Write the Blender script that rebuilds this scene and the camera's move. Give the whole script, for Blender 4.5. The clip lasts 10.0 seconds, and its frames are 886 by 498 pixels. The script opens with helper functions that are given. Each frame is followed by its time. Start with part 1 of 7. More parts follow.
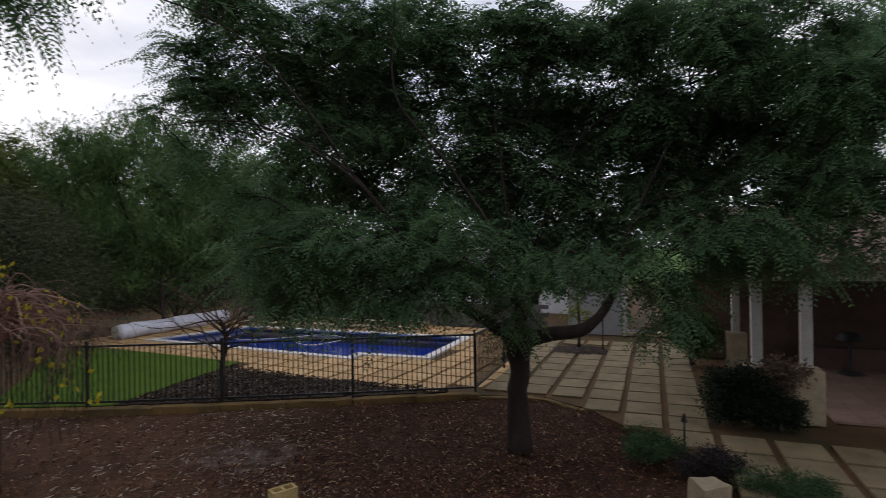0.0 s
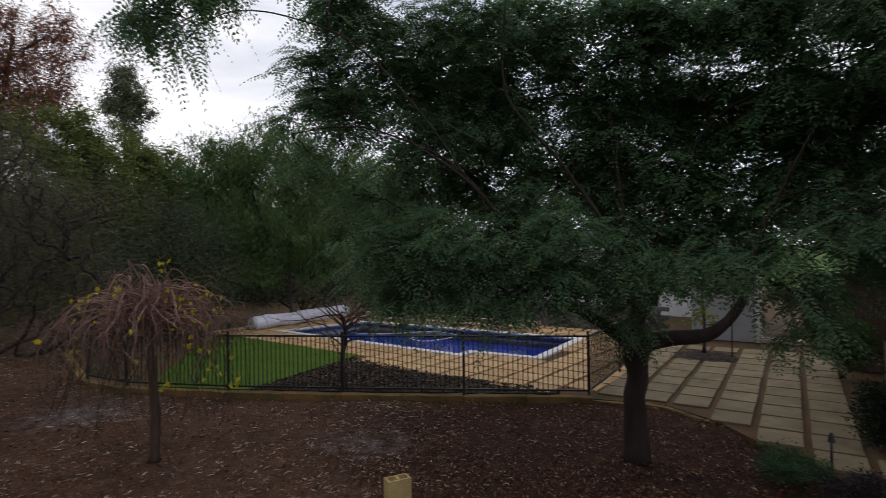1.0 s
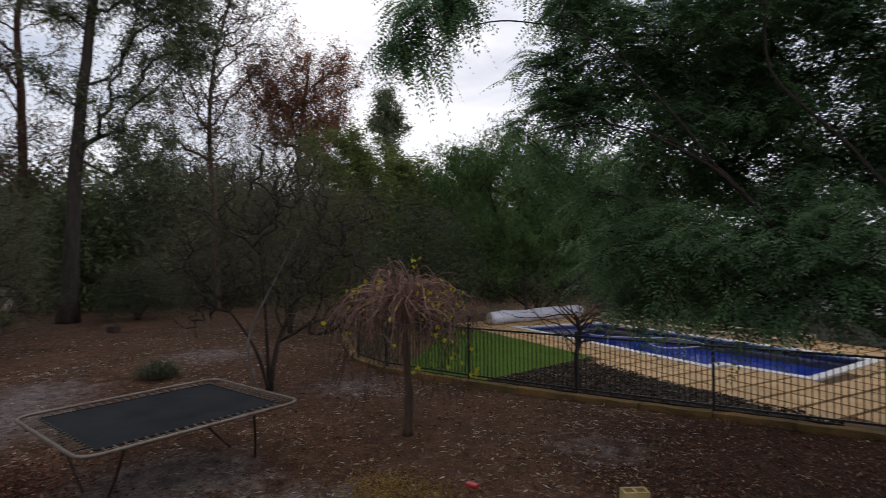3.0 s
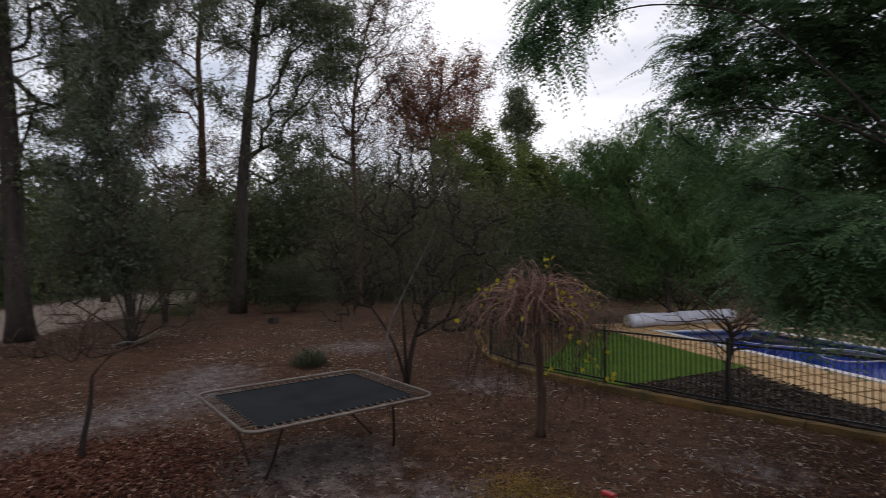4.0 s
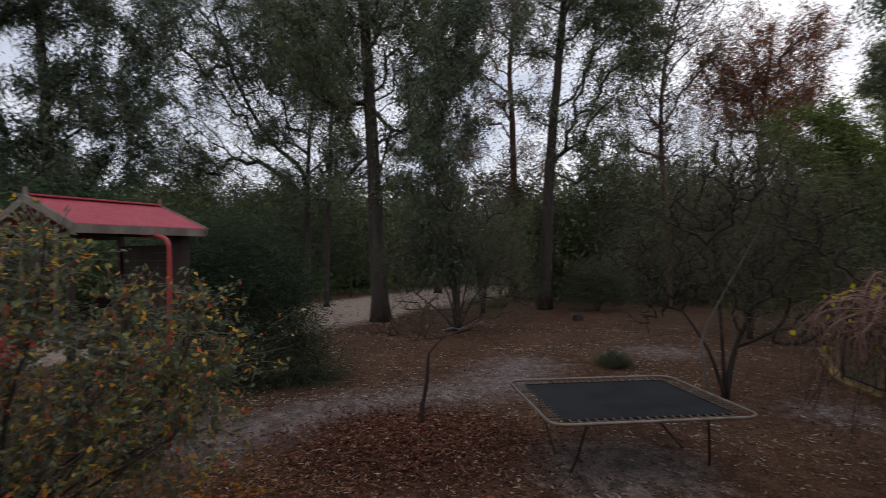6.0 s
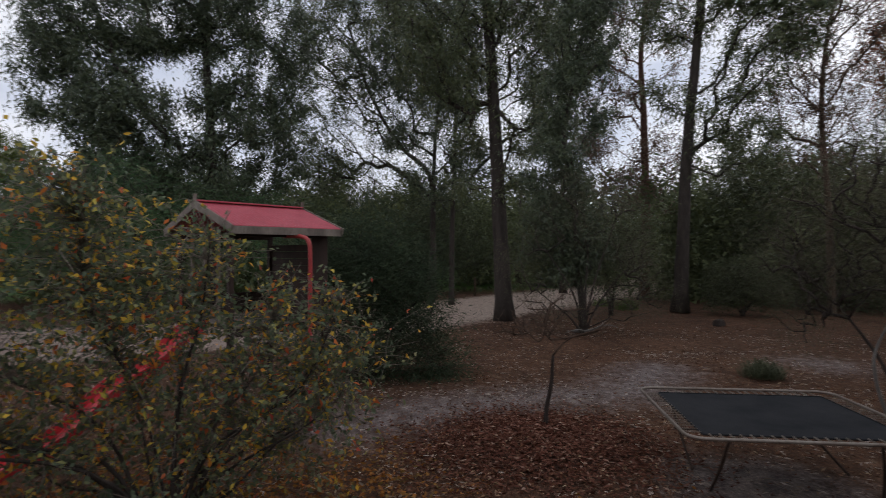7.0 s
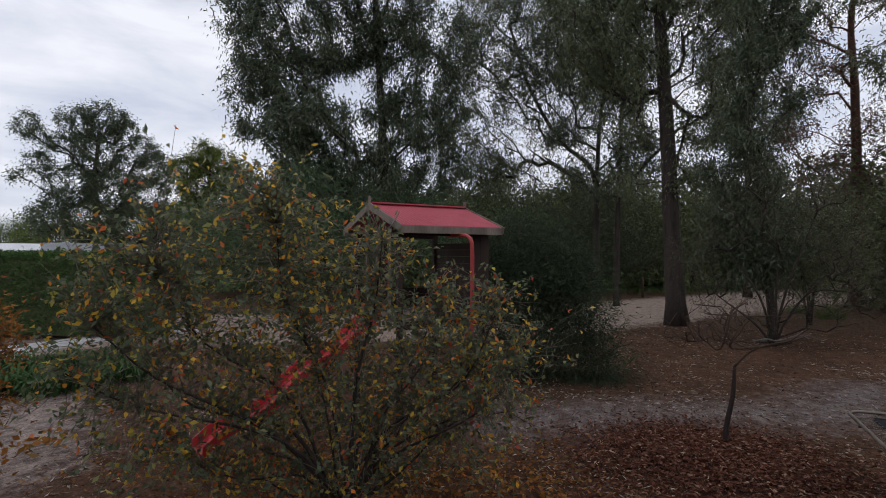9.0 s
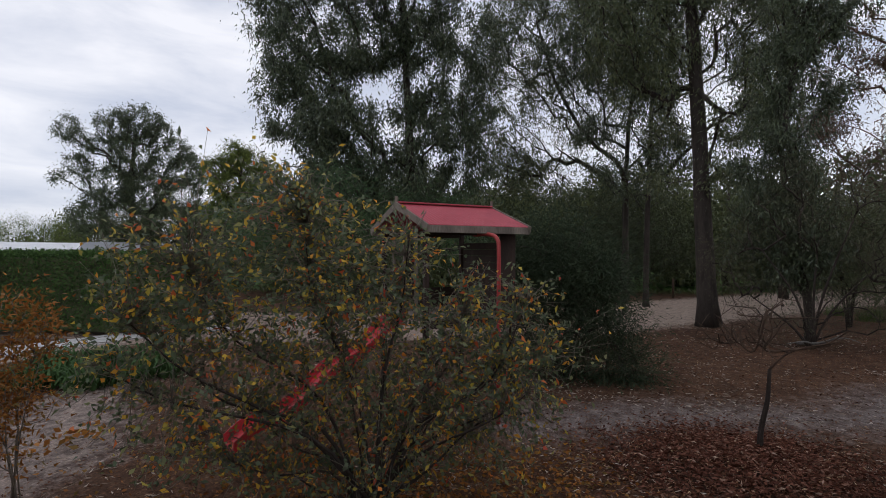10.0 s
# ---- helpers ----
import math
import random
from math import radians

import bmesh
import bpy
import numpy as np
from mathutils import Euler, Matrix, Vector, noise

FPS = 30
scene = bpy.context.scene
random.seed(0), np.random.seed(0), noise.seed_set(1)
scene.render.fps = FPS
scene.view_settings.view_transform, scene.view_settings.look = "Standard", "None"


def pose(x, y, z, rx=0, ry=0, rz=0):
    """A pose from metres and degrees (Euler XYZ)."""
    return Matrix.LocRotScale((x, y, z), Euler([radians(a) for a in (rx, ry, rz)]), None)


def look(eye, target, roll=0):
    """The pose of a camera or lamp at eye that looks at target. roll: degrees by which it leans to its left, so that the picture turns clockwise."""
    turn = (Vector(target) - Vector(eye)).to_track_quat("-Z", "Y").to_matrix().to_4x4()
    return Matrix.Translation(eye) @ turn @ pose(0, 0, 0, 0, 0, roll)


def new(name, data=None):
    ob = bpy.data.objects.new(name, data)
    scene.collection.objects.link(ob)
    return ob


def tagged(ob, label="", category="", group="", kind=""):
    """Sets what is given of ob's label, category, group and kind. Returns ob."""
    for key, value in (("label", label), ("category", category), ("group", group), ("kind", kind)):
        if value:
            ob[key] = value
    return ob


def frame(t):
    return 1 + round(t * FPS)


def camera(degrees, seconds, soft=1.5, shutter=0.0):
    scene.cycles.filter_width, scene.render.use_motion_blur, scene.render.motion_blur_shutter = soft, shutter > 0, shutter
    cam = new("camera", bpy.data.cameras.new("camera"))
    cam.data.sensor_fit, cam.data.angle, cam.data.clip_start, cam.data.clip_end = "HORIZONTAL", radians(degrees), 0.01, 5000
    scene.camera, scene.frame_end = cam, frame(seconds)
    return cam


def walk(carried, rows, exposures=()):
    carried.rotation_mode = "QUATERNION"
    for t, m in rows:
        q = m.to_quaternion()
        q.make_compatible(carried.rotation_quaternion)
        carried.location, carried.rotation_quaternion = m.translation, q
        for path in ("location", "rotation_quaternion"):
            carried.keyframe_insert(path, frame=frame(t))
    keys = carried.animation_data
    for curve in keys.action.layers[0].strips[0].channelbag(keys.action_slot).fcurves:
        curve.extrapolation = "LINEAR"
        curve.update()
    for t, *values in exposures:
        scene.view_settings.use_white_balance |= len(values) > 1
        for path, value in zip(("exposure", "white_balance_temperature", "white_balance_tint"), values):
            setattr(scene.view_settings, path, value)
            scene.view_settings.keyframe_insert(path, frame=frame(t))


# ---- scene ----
cam = camera(78.61, 10.0, soft=0.5, shutter=0.45)
EYE = (0.0, 0.0, 3.05)
PATH = [  # seconds, turn, tilt, lean
    (0.0, -0.73, 0.13, 1.00),
    (0.5, 5.23, 0.16, 1.00),
    (1.0, 10.94, 0.20, 0.96),
    (1.5, 16.68, 0.30, 1.00),
    (2.0, 22.80, 0.34, 0.84),
    (3.5, 42.07, 0.46, 0.54),
    (4.0, 49.27, 0.46, 0.55),
    (4.5, 56.95, 0.50, 0.56),
    (5.0, 65.49, 0.52, 0.45),
    (5.5, 73.50, 0.56, 0.46),
    (6.0, 80.66, 0.57, 0.33),
    (7.5, 99.05, 0.51, 0.12),
    (8.0, 103.64, 0.47, 0.04),
    (8.5, 108.27, 0.44, -0.05),
    (9.0, 110.57, 0.39, -0.10),
    (9.5, 112.35, 0.36, -0.15),
    (10.0, 113.37, 0.32, -0.17),
]
walk(cam, [(t, pose(*EYE, 90 + tilt, lean, turn)) for t, turn, tilt, lean in PATH])

# ---- world: overcast evening sky ----
SUN_AZ, SUN_EL = 40.0, 24.0      # degrees left of +y, above the horizon
world = bpy.data.worlds.new("sky")
scene.world = world
world.use_nodes = True
wt = world.node_tree
wt.nodes.clear()


def wnode(kind, **values):
    n = wt.nodes.new(kind)
    for key, v in values.items():
        n.inputs[key].default_value = v
    return n


sky = wt.nodes.new("ShaderNodeTexSky")
sky.sky_type, sky.sun_disc = "NISHITA", False
sky.sun_elevation, sky.sun_rotation = radians(SUN_EL), radians(-SUN_AZ)
coord = wt.nodes.new("ShaderNodeTexCoord")
stretch = wt.nodes.new("ShaderNodeMapping")
stretch.inputs["Scale"].default_value = (1.3, 1.3, 4.5)
wt.links.new(coord.outputs["Generated"], stretch.inputs["Vector"])
cloud = wnode("ShaderNodeTexNoise", Scale=2.3, Detail=6.0, Roughness=0.55, Distortion=0.4)
wt.links.new(stretch.outputs["Vector"], cloud.inputs["Vector"])
tone = wt.nodes.new("ShaderNodeValToRGB")
tone.color_ramp.elements[0].position, tone.color_ramp.elements[0].color = 0.34, (0.56, 0.60, 0.72, 1)
tone.color_ramp.elements[1].position, tone.color_ramp.elements[1].color = 0.62, (0.88, 0.885, 0.95, 1)
wt.links.new(cloud.outputs["Fac"], tone.inputs["Fac"])
clear = wt.nodes.new("ShaderNodeBackground")
clear.inputs["Strength"].default_value = 0.10
overcast = wt.nodes.new("ShaderNodeBackground")
overcast.inputs["Strength"].default_value = 1.20
wt.links.new(sky.outputs["Color"], clear.inputs["Color"])
wt.links.new(tone.outputs["Color"], overcast.inputs["Color"])
mix = wt.nodes.new("ShaderNodeMixShader")
mix.inputs["Fac"].default_value = 0.88
out = wt.nodes.new("ShaderNodeOutputWorld")
wt.links.new(clear.outputs[0], mix.inputs[1])
wt.links.new(overcast.outputs[0], mix.inputs[2])
wt.links.new(mix.outputs[0], out.inputs["Surface"])

sun_data = bpy.data.lights.new("sun", "SUN")
sun_data.energy, sun_data.angle, sun_data.color = 0.5, radians(25), (1.0, 0.93, 0.84)
sun = new("sun", sun_data)
sun.matrix_world = look((0, 0, 30), (30 * math.sin(radians(SUN_AZ)), -30 * math.cos(radians(SUN_AZ)), 30 - 30 * math.tan(radians(SUN_EL))))
scene.view_settings.exposure = -0.06

# ---- materials ----
def material(name):
    m = bpy.data.materials.new(name)
    m.use_nodes = True
    nt = m.node_tree
    nt.nodes.clear()
    o = nt.nodes.new("ShaderNodeOutputMaterial")
    return m, nt, o


def ramp(nt, fac, stops):
    r = nt.nodes.new("ShaderNodeValToRGB")
    els = r.color_ramp.elements
    while len(els) < len(stops):
        els.new(0.5)
    for e, (p, c) in zip(els, stops):
        e.position, e.color = p, (*c, 1)
    nt.links.new(fac, r.inputs["Fac"])
    return r.outputs["Color"]


def noise_fac(nt, scale, detail=5.0, rough=0.6, stretch_by=None, distortion=0.0):
    g = nt.nodes.new("ShaderNodeNewGeometry")
    vec = g.outputs["Position"]
    if stretch_by:
        mp = nt.nodes.new("ShaderNodeMapping")
        mp.inputs["Scale"].default_value = stretch_by
        nt.links.new(vec, mp.inputs["Vector"])
        vec = mp.outputs["Vector"]
    n = nt.nodes.new("ShaderNodeTexNoise")
    n.inputs["Scale"].default_value, n.inputs["Detail"].default_value = scale, detail
    n.inputs["Roughness"].default_value, n.inputs["Distortion"].default_value = rough, distortion
    nt.links.new(vec, n.inputs["Vector"])
    return n.outputs["Fac"]


def blend(nt, a, b, fac, how="MIX"):
    mx = nt.nodes.new("ShaderNodeMix")
    mx.data_type, mx.blend_type = "RGBA", how
    for sock, v in ((mx.inputs["Factor"], fac), (mx.inputs["A"], a), (mx.inputs["B"], b)):
        if hasattr(v, "is_linked"):
            nt.links.new(v, sock)
        elif isinstance(v, tuple):
            sock.default_value = (*v, 1)
        else:
            sock.default_value = v
    return mx.outputs["Result"]


def surface(name, lo, hi, scale=3.0, fine=40.0, rough=0.8, bump=0.3, depth=0.01, metal=0.0, gloss=0.3, stretch_by=None, vary=0.0):
    """Two scales of noise between lo and hi, with fine relief. vary: random lightness from object to object."""
    m, nt, o = material(name)
    big = noise_fac(nt, scale, stretch_by=stretch_by)
    small = noise_fac(nt, fine, 4.0, stretch_by=stretch_by)
    mid = tuple((a + b) / 2 for a, b in zip(lo, hi))
    col = ramp(nt, big, [(0.3, lo), (0.5, mid), (0.72, hi)])
    col = blend(nt, col, ramp(nt, small, [(0.3, (0.55, 0.55, 0.55)), (0.7, (1.25, 1.25, 1.25))]), 0.6, "MULTIPLY")
    if vary:
        info = nt.nodes.new("ShaderNodeObjectInfo")
        shade = ramp(nt, info.outputs["Random"], [(0.0, (1 - vary,) * 3), (1.0, (1 + vary,) * 3)])
        col = blend(nt, col, shade, 1.0, "MULTIPLY")
    p = nt.nodes.new("ShaderNodeBsdfPrincipled")
    nt.links.new(col, p.inputs["Base Color"])
    p.inputs["Roughness"].default_value, p.inputs["Metallic"].default_value = rough, metal
    p.inputs["Specular IOR Level"].default_value = gloss
    bp = nt.nodes.new("ShaderNodeBump")
    bp.inputs["Strength"].default_value, bp.inputs["Distance"].default_value = bump, depth
    nt.links.new(small, bp.inputs["Height"])
    nt.links.new(bp.outputs["Normal"], p.inputs["Normal"])
    nt.links.new(p.outputs[0], o.inputs["Surface"])
    return m


def foliage(name, stops, through_light=0.3, rough=0.55, patch=0.5, gloss=0.12):
    """Leaves whose colour differs leaf by leaf, with broad lighter and darker drifts; light passes through them."""
    m, nt, o = material(name)
    g = nt.nodes.new("ShaderNodeNewGeometry")
    col = ramp(nt, g.outputs["Random Per Island"], stops)
    drift = noise_fac(nt, 1.3, 4.0)
    col = blend(nt, col, ramp(nt, drift, [(0.3, (0.6, 0.62, 0.65)), (0.7, (1.35, 1.3, 1.15))]), patch, "MULTIPLY")
    p = nt.nodes.new("ShaderNodeBsdfPrincipled")
    p.inputs["Roughness"].default_value, p.inputs["Specular IOR Level"].default_value = rough, gloss
    nt.links.new(col, p.inputs["Base Color"])
    tr = nt.nodes.new("ShaderNodeBsdfTranslucent")
    nt.links.new(col, tr.inputs["Color"])
    mx = nt.nodes.new("ShaderNodeMixShader")
    mx.inputs["Fac"].default_value = through_light
    nt.links.new(p.outputs[0], mx.inputs[1])
    nt.links.new(tr.outputs[0], mx.inputs[2])
    nt.links.new(mx.outputs[0], o.inputs["Surface"])
    return m


def plain_stops(*cols):
    n = len(cols)
    return [(i / max(1, n - 1), c) for i, c in enumerate(cols)]


LEAF_FEATHER = foliage("feathery_leaves", plain_stops((0.080, 0.150, 0.078), (0.112, 0.195, 0.096), (0.150, 0.240, 0.108)), 0.52)
LEAF_GUM = foliage("gum_leaves", plain_stops((0.065, 0.088, 0.042), (0.101, 0.125, 0.057), (0.146, 0.152, 0.069)), 0.2, 0.36, 0.5, 0.5)
LEAF_GUM_DARK = foliage("dark_gum_leaves", plain_stops((0.045, 0.067, 0.038), (0.072, 0.095, 0.050), (0.102, 0.122, 0.061)), 0.18, 0.36, 0.5, 0.5)
LEAF_RED = foliage("rusty_leaves", plain_stops((0.11, 0.095, 0.060), (0.26, 0.105, 0.070), (0.36, 0.15, 0.095), (0.12, 0.11, 0.070)), 0.35)
LEAF_PINK = foliage("thin_pinkish_leaves", plain_stops((0.145, 0.109, 0.081), (0.203, 0.123, 0.101), (0.102, 0.109, 0.067)), 0.2)
LEAF_WATTLE = foliage("wattle_leaves", plain_stops((0.088, 0.122, 0.038), (0.135, 0.172, 0.050), (0.195, 0.228, 0.060)), 0.25)
LEAF_PEPPER = foliage("weeping_leaves", plain_stops((0.075, 0.125, 0.050), (0.105, 0.175, 0.062), (0.13, 0.21, 0.070)), 0.3)
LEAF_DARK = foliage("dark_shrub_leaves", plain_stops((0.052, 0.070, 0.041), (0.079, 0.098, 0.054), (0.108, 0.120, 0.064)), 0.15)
LEAF_BLACKISH = foliage("very_dark_leaves", plain_stops((0.016, 0.026, 0.016), (0.026, 0.038, 0.022), (0.036, 0.048, 0.027)), 0.12)
LEAF_BROWNISH = foliage("dull_fine_leaves", plain_stops((0.080, 0.078, 0.047), (0.108, 0.099, 0.061), (0.132, 0.121, 0.066)), 0.15)
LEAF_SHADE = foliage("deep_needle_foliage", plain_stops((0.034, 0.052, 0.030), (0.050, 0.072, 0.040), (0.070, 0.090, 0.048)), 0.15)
LEAF_PURPLE = foliage("purplish_leaves", plain_stops((0.035, 0.026, 0.036), (0.055, 0.040, 0.050), (0.05, 0.06, 0.04)), 0.15)
LEAF_HAZE = foliage("fine_dull_foliage", plain_stops((0.080, 0.078, 0.054), (0.108, 0.102, 0.068), (0.138, 0.126, 0.080)), 0.15)
LEAF_GREENMASS = foliage("deep_green_leaves", plain_stops((0.045, 0.085, 0.042), (0.065, 0.118, 0.055), (0.090, 0.150, 0.066)), 0.2)
LEAF_AUTUMN = foliage("turning_leaves", [(0.0, (0.095, 0.130, 0.080)), (0.45, (0.155, 0.190, 0.112)), (0.70, (0.240, 0.252, 0.118)), (0.80, (0.50, 0.42, 0.075)),
                                         (0.91, (0.78, 0.47, 0.060)), (0.96, (0.70, 0.22, 0.045)), (1.0, (0.50, 0.085, 0.055))], 0.38, 0.45, 0.2, 0.2)
LEAF_ORANGE = foliage("orange_brown_leaves", plain_stops((0.250, 0.098, 0.031), (0.375, 0.161, 0.039), (0.163, 0.127, 0.044)), 0.25)
LEAF_YELLOW = foliage("yellow_leaves", plain_stops((0.45, 0.36, 0.03), (0.62, 0.50, 0.04), (0.40, 0.40, 0.05)), 0.35, 0.5, 0.1)
LEAF_WOODS = foliage("far_leaves", plain_stops((0.074, 0.094, 0.050), (0.110, 0.132, 0.064), (0.152, 0.172, 0.078)), 0.15)
LEAF_SAGE = foliage("sage_leaves", plain_stops((0.075, 0.085, 0.050), (0.11, 0.12, 0.070)), 0.2)
LEAF_RUST = foliage("red_brown_litter", [(0.0, (0.075, 0.028, 0.018)), (0.6, (0.160, 0.062, 0.040)), (0.9, (0.240, 0.110, 0.075)), (1.0, (0.420, 0.300, 0.230))], 0.1, 0.65, 0.2)
LEAF_PALE = foliage("bleached_gum_leaves", [(0.0, (0.16, 0.11, 0.085)), (0.4, (0.34, 0.27, 0.22)), (1.0, (0.58, 0.50, 0.44))], 0.1, 0.6, 0.2)
STRAW = foliage("straw_blades", plain_stops((0.26, 0.15, 0.045), (0.38, 0.24, 0.075), (0.16, 0.14, 0.045)), 0.25)
LEAF_LIME = foliage("lime_leaves", plain_stops((0.16, 0.19, 0.03), (0.26, 0.27, 0.04), (0.12, 0.16, 0.04)), 0.35)
LEAF_HEDGE = foliage("hedge_leaves", plain_stops((0.046, 0.087, 0.030), (0.072, 0.134, 0.041), (0.102, 0.175, 0.051)), 0.25)
LEAF_STRAP = foliage("strap_leaves", plain_stops((0.046, 0.095, 0.034), (0.072, 0.130, 0.045)), 0.25)
LEAF_DRY = foliage("dry_litter", [(0.0, (0.062, 0.027, 0.016)), (0.45, (0.133, 0.054, 0.028)), (0.82, (0.180, 0.090, 0.049)), (0.93, (0.323, 0.215, 0.130)), (1.0, (0.475, 0.359, 0.232))], 0.1, 0.7, 0.3)
CHIPS = foliage("bark_chips", [(0.0, (0.031, 0.023, 0.017)), (0.6, (0.075, 0.055, 0.039)), (0.9, (0.175, 0.131, 0.093)), (1.0, (0.325, 0.252, 0.187))], 0.05, 0.8, 0.3)
GRASS = foliage("grass_blades", plain_stops((0.050, 0.095, 0.025), (0.085, 0.14, 0.035), (0.12, 0.15, 0.05)), 0.25)
BARK = surface("bark", (0.030, 0.024, 0.020), (0.076, 0.060, 0.050), 6, 60, 0.9, 0.8, 0.02, stretch_by=(1, 1, 0.25))
BARK_DARK = surface("dark_bark", (0.030, 0.022, 0.018), (0.062, 0.046, 0.038), 6, 70, 0.9, 0.8, 0.02, stretch_by=(1, 1, 0.3))
BARK_BROWN = surface("brown_bark", (0.055, 0.034, 0.023), (0.12, 0.078, 0.054), 6, 60, 0.9, 0.8, 0.015, stretch_by=(1, 1, 0.25))
BARK_RED = surface("reddish_bark", (0.070, 0.034, 0.024), (0.150, 0.078, 0.055), 6, 60, 0.9, 0.8, 0.015, stretch_by=(1, 1, 0.25))
BARK_GREY = surface("grey_bark", (0.12, 0.11, 0.10), (0.24, 0.22, 0.20), 5, 50, 0.9, 0.6, 0.01, stretch_by=(1, 1, 0.3))
TWIG_PINK = surface("pinkish_twig", (0.16, 0.085, 0.065), (0.34, 0.20, 0.155), 9, 80, 0.75, 0.3, 0.003)
TWIG_GREY = surface("grey_brown_twig", (0.115, 0.098, 0.082), (0.250, 0.212, 0.170), 9, 80, 0.8, 0.3, 0.003)
LIMESTONE = surface("limestone", (0.34, 0.27, 0.17), (0.52, 0.43, 0.29), 3, 60, 0.85, 0.5, 0.008, vary=0.12)
WHITE_GRAVEL = surface("white_gravel", (0.40, 0.39, 0.37), (0.70, 0.69, 0.67), 3, 40, 0.9, 0.8, 0.012)
KERB_STONE = surface("mossy_limestone", (0.085, 0.068, 0.026), (0.265, 0.150, 0.055), 1.6, 45, 0.9, 0.6, 0.012)
PAVER = surface("tan_paver", (0.42, 0.25, 0.11), (0.60, 0.40, 0.20), 2.5, 70, 0.8, 0.35, 0.004, vary=0.14)
SLAB = surface("concrete_slab", (0.15, 0.115, 0.065), (0.28, 0.215, 0.122), 2.2, 70, 0.85, 0.35, 0.004, vary=0.12)
COPING = surface("white_coping", (0.62, 0.58, 0.54), (0.76, 0.73, 0.70), 3, 60, 0.7, 0.25, 0.003)
JOINT_SOIL = surface("mossy_joint_soil", (0.042, 0.044, 0.017), (0.150, 0.070, 0.031), 0.8, 35, 0.95, 0.7, 0.01)
DARK_MULCH = surface("dark_mulch", (0.024, 0.017, 0.013), (0.070, 0.050, 0.038), 7, 45, 0.95, 0.9, 0.03)
FENCE_BLACK = surface("black_powder_coat", (0.012, 0.012, 0.013), (0.024, 0.024, 0.026), 4, 60, 0.45, 0.1, 0.001, gloss=0.4)
GALV = surface("weathered_steel_tube", (0.177, 0.136, 0.109), (0.299, 0.258, 0.218), 5, 70, 0.5, 0.2, 0.001, metal=0.5)
MAT_CLOTH = surface("black_jump_mat", (0.014, 0.015, 0.017), (0.034, 0.034, 0.036), 1.6, 160, 0.9, 0.25, 0.002, gloss=0.12)
RED_ROOF = surface("red_roof_sheet", (0.36, 0.048, 0.068), (0.46, 0.080, 0.102), 2.5, 30, 0.5, 0.15, 0.002)
RED_PLASTIC = surface("red_plastic", (0.42, 0.024, 0.032), (0.56, 0.040, 0.050), 4, 40, 0.4, 0.1, 0.002, gloss=0.5)
RED_PAINT = surface("red_paint", (0.34, 0.030, 0.030), (0.46, 0.055, 0.050), 4, 50, 0.45, 0.1, 0.001, gloss=0.5)
OLD_WOOD = surface("weathered_timber", (0.13, 0.105, 0.085), (0.27, 0.225, 0.185), 4, 55, 0.85, 0.5, 0.004, stretch_by=(1, 1, 0.2))
DARK_WOOD = surface("stained_timber", (0.028, 0.018, 0.014), (0.060, 0.036, 0.028), 4, 55, 0.8, 0.5, 0.004, stretch_by=(1, 1, 0.2))
WHITE_WALL = surface("white_render", (0.62, 0.62, 0.63), (0.76, 0.76, 0.76), 1.2, 50, 0.8, 0.2, 0.003)
GREY_WALL = surface("grey_render", (0.30, 0.30, 0.31), (0.38, 0.38, 0.39), 1.2, 50, 0.8, 0.2, 0.003)
GREY_BLOCK = surface("grey_retaining_block", (0.085, 0.08, 0.075), (0.16, 0.155, 0.145), 3, 50, 0.85, 0.4, 0.005, vary=0.12)
BRICK_BROWN = surface("brown_brick", (0.10, 0.060, 0.045), (0.17, 0.10, 0.075), 3, 60, 0.85, 0.4, 0.004)
RUSTY = surface("rusty_steel", (0.045, 0.030, 0.023), (0.090, 0.060, 0.045), 6, 60, 0.7, 0.3, 0.001, metal=0.3)
BRICK_RED = surface("red_brick", (0.30, 0.10, 0.065), (0.44, 0.18, 0.12), 3, 60, 0.85, 0.4, 0.004, vary=0.15)
PINK_PAVING = surface("pinkish_paving", (0.22, 0.14, 0.11), (0.33, 0.22, 0.175), 2, 60, 0.8, 0.3, 0.004, vary=0.1)
MORTAR = surface("mortar", (0.30, 0.28, 0.25), (0.40, 0.37, 0.33), 4, 60, 0.9, 0.3, 0.003)
POST_PAINT = surface("cream_post_paint", (0.50, 0.48, 0.44), (0.64, 0.62, 0.57), 3, 60, 0.6, 0.15, 0.002)
ROOF_TILE = surface("brown_roof", (0.10, 0.055, 0.040), (0.17, 0.10, 0.075), 2, 30, 0.8, 0.4, 0.006)
ROOF_METAL = surface("pale_roof_sheet", (0.62, 0.63, 0.65), (0.74, 0.75, 0.77), 1, 20, 0.5, 0.1, 0.003)
ROOF_GREY = surface("grey_roof_sheet", (0.16, 0.17, 0.18), (0.22, 0.23, 0.24), 1, 20, 0.5, 0.1, 0.003)
COVER = surface("pool_cover_sheet", (0.58, 0.58, 0.69), (0.88, 0.88, 0.95), 1.8, 25, 0.45, 0.5, 0.01, stretch_by=(1, 1, 3))
POOL_PAINT = surface("blue_pool_lining", (0.018, 0.15, 0.70), (0.032, 0.21, 0.80), 1, 20, 0.6, 0.1, 0.003)
DARK_PLASTIC = surface("dark_plastic", (0.02, 0.02, 0.022), (0.04, 0.04, 0.042), 4, 50, 0.5, 0.1, 0.002)
BLOCK_YELLOW = surface("yellow_clay_block", (0.42, 0.30, 0.12), (0.58, 0.44, 0.20), 5, 70, 0.85, 0.4, 0.004)
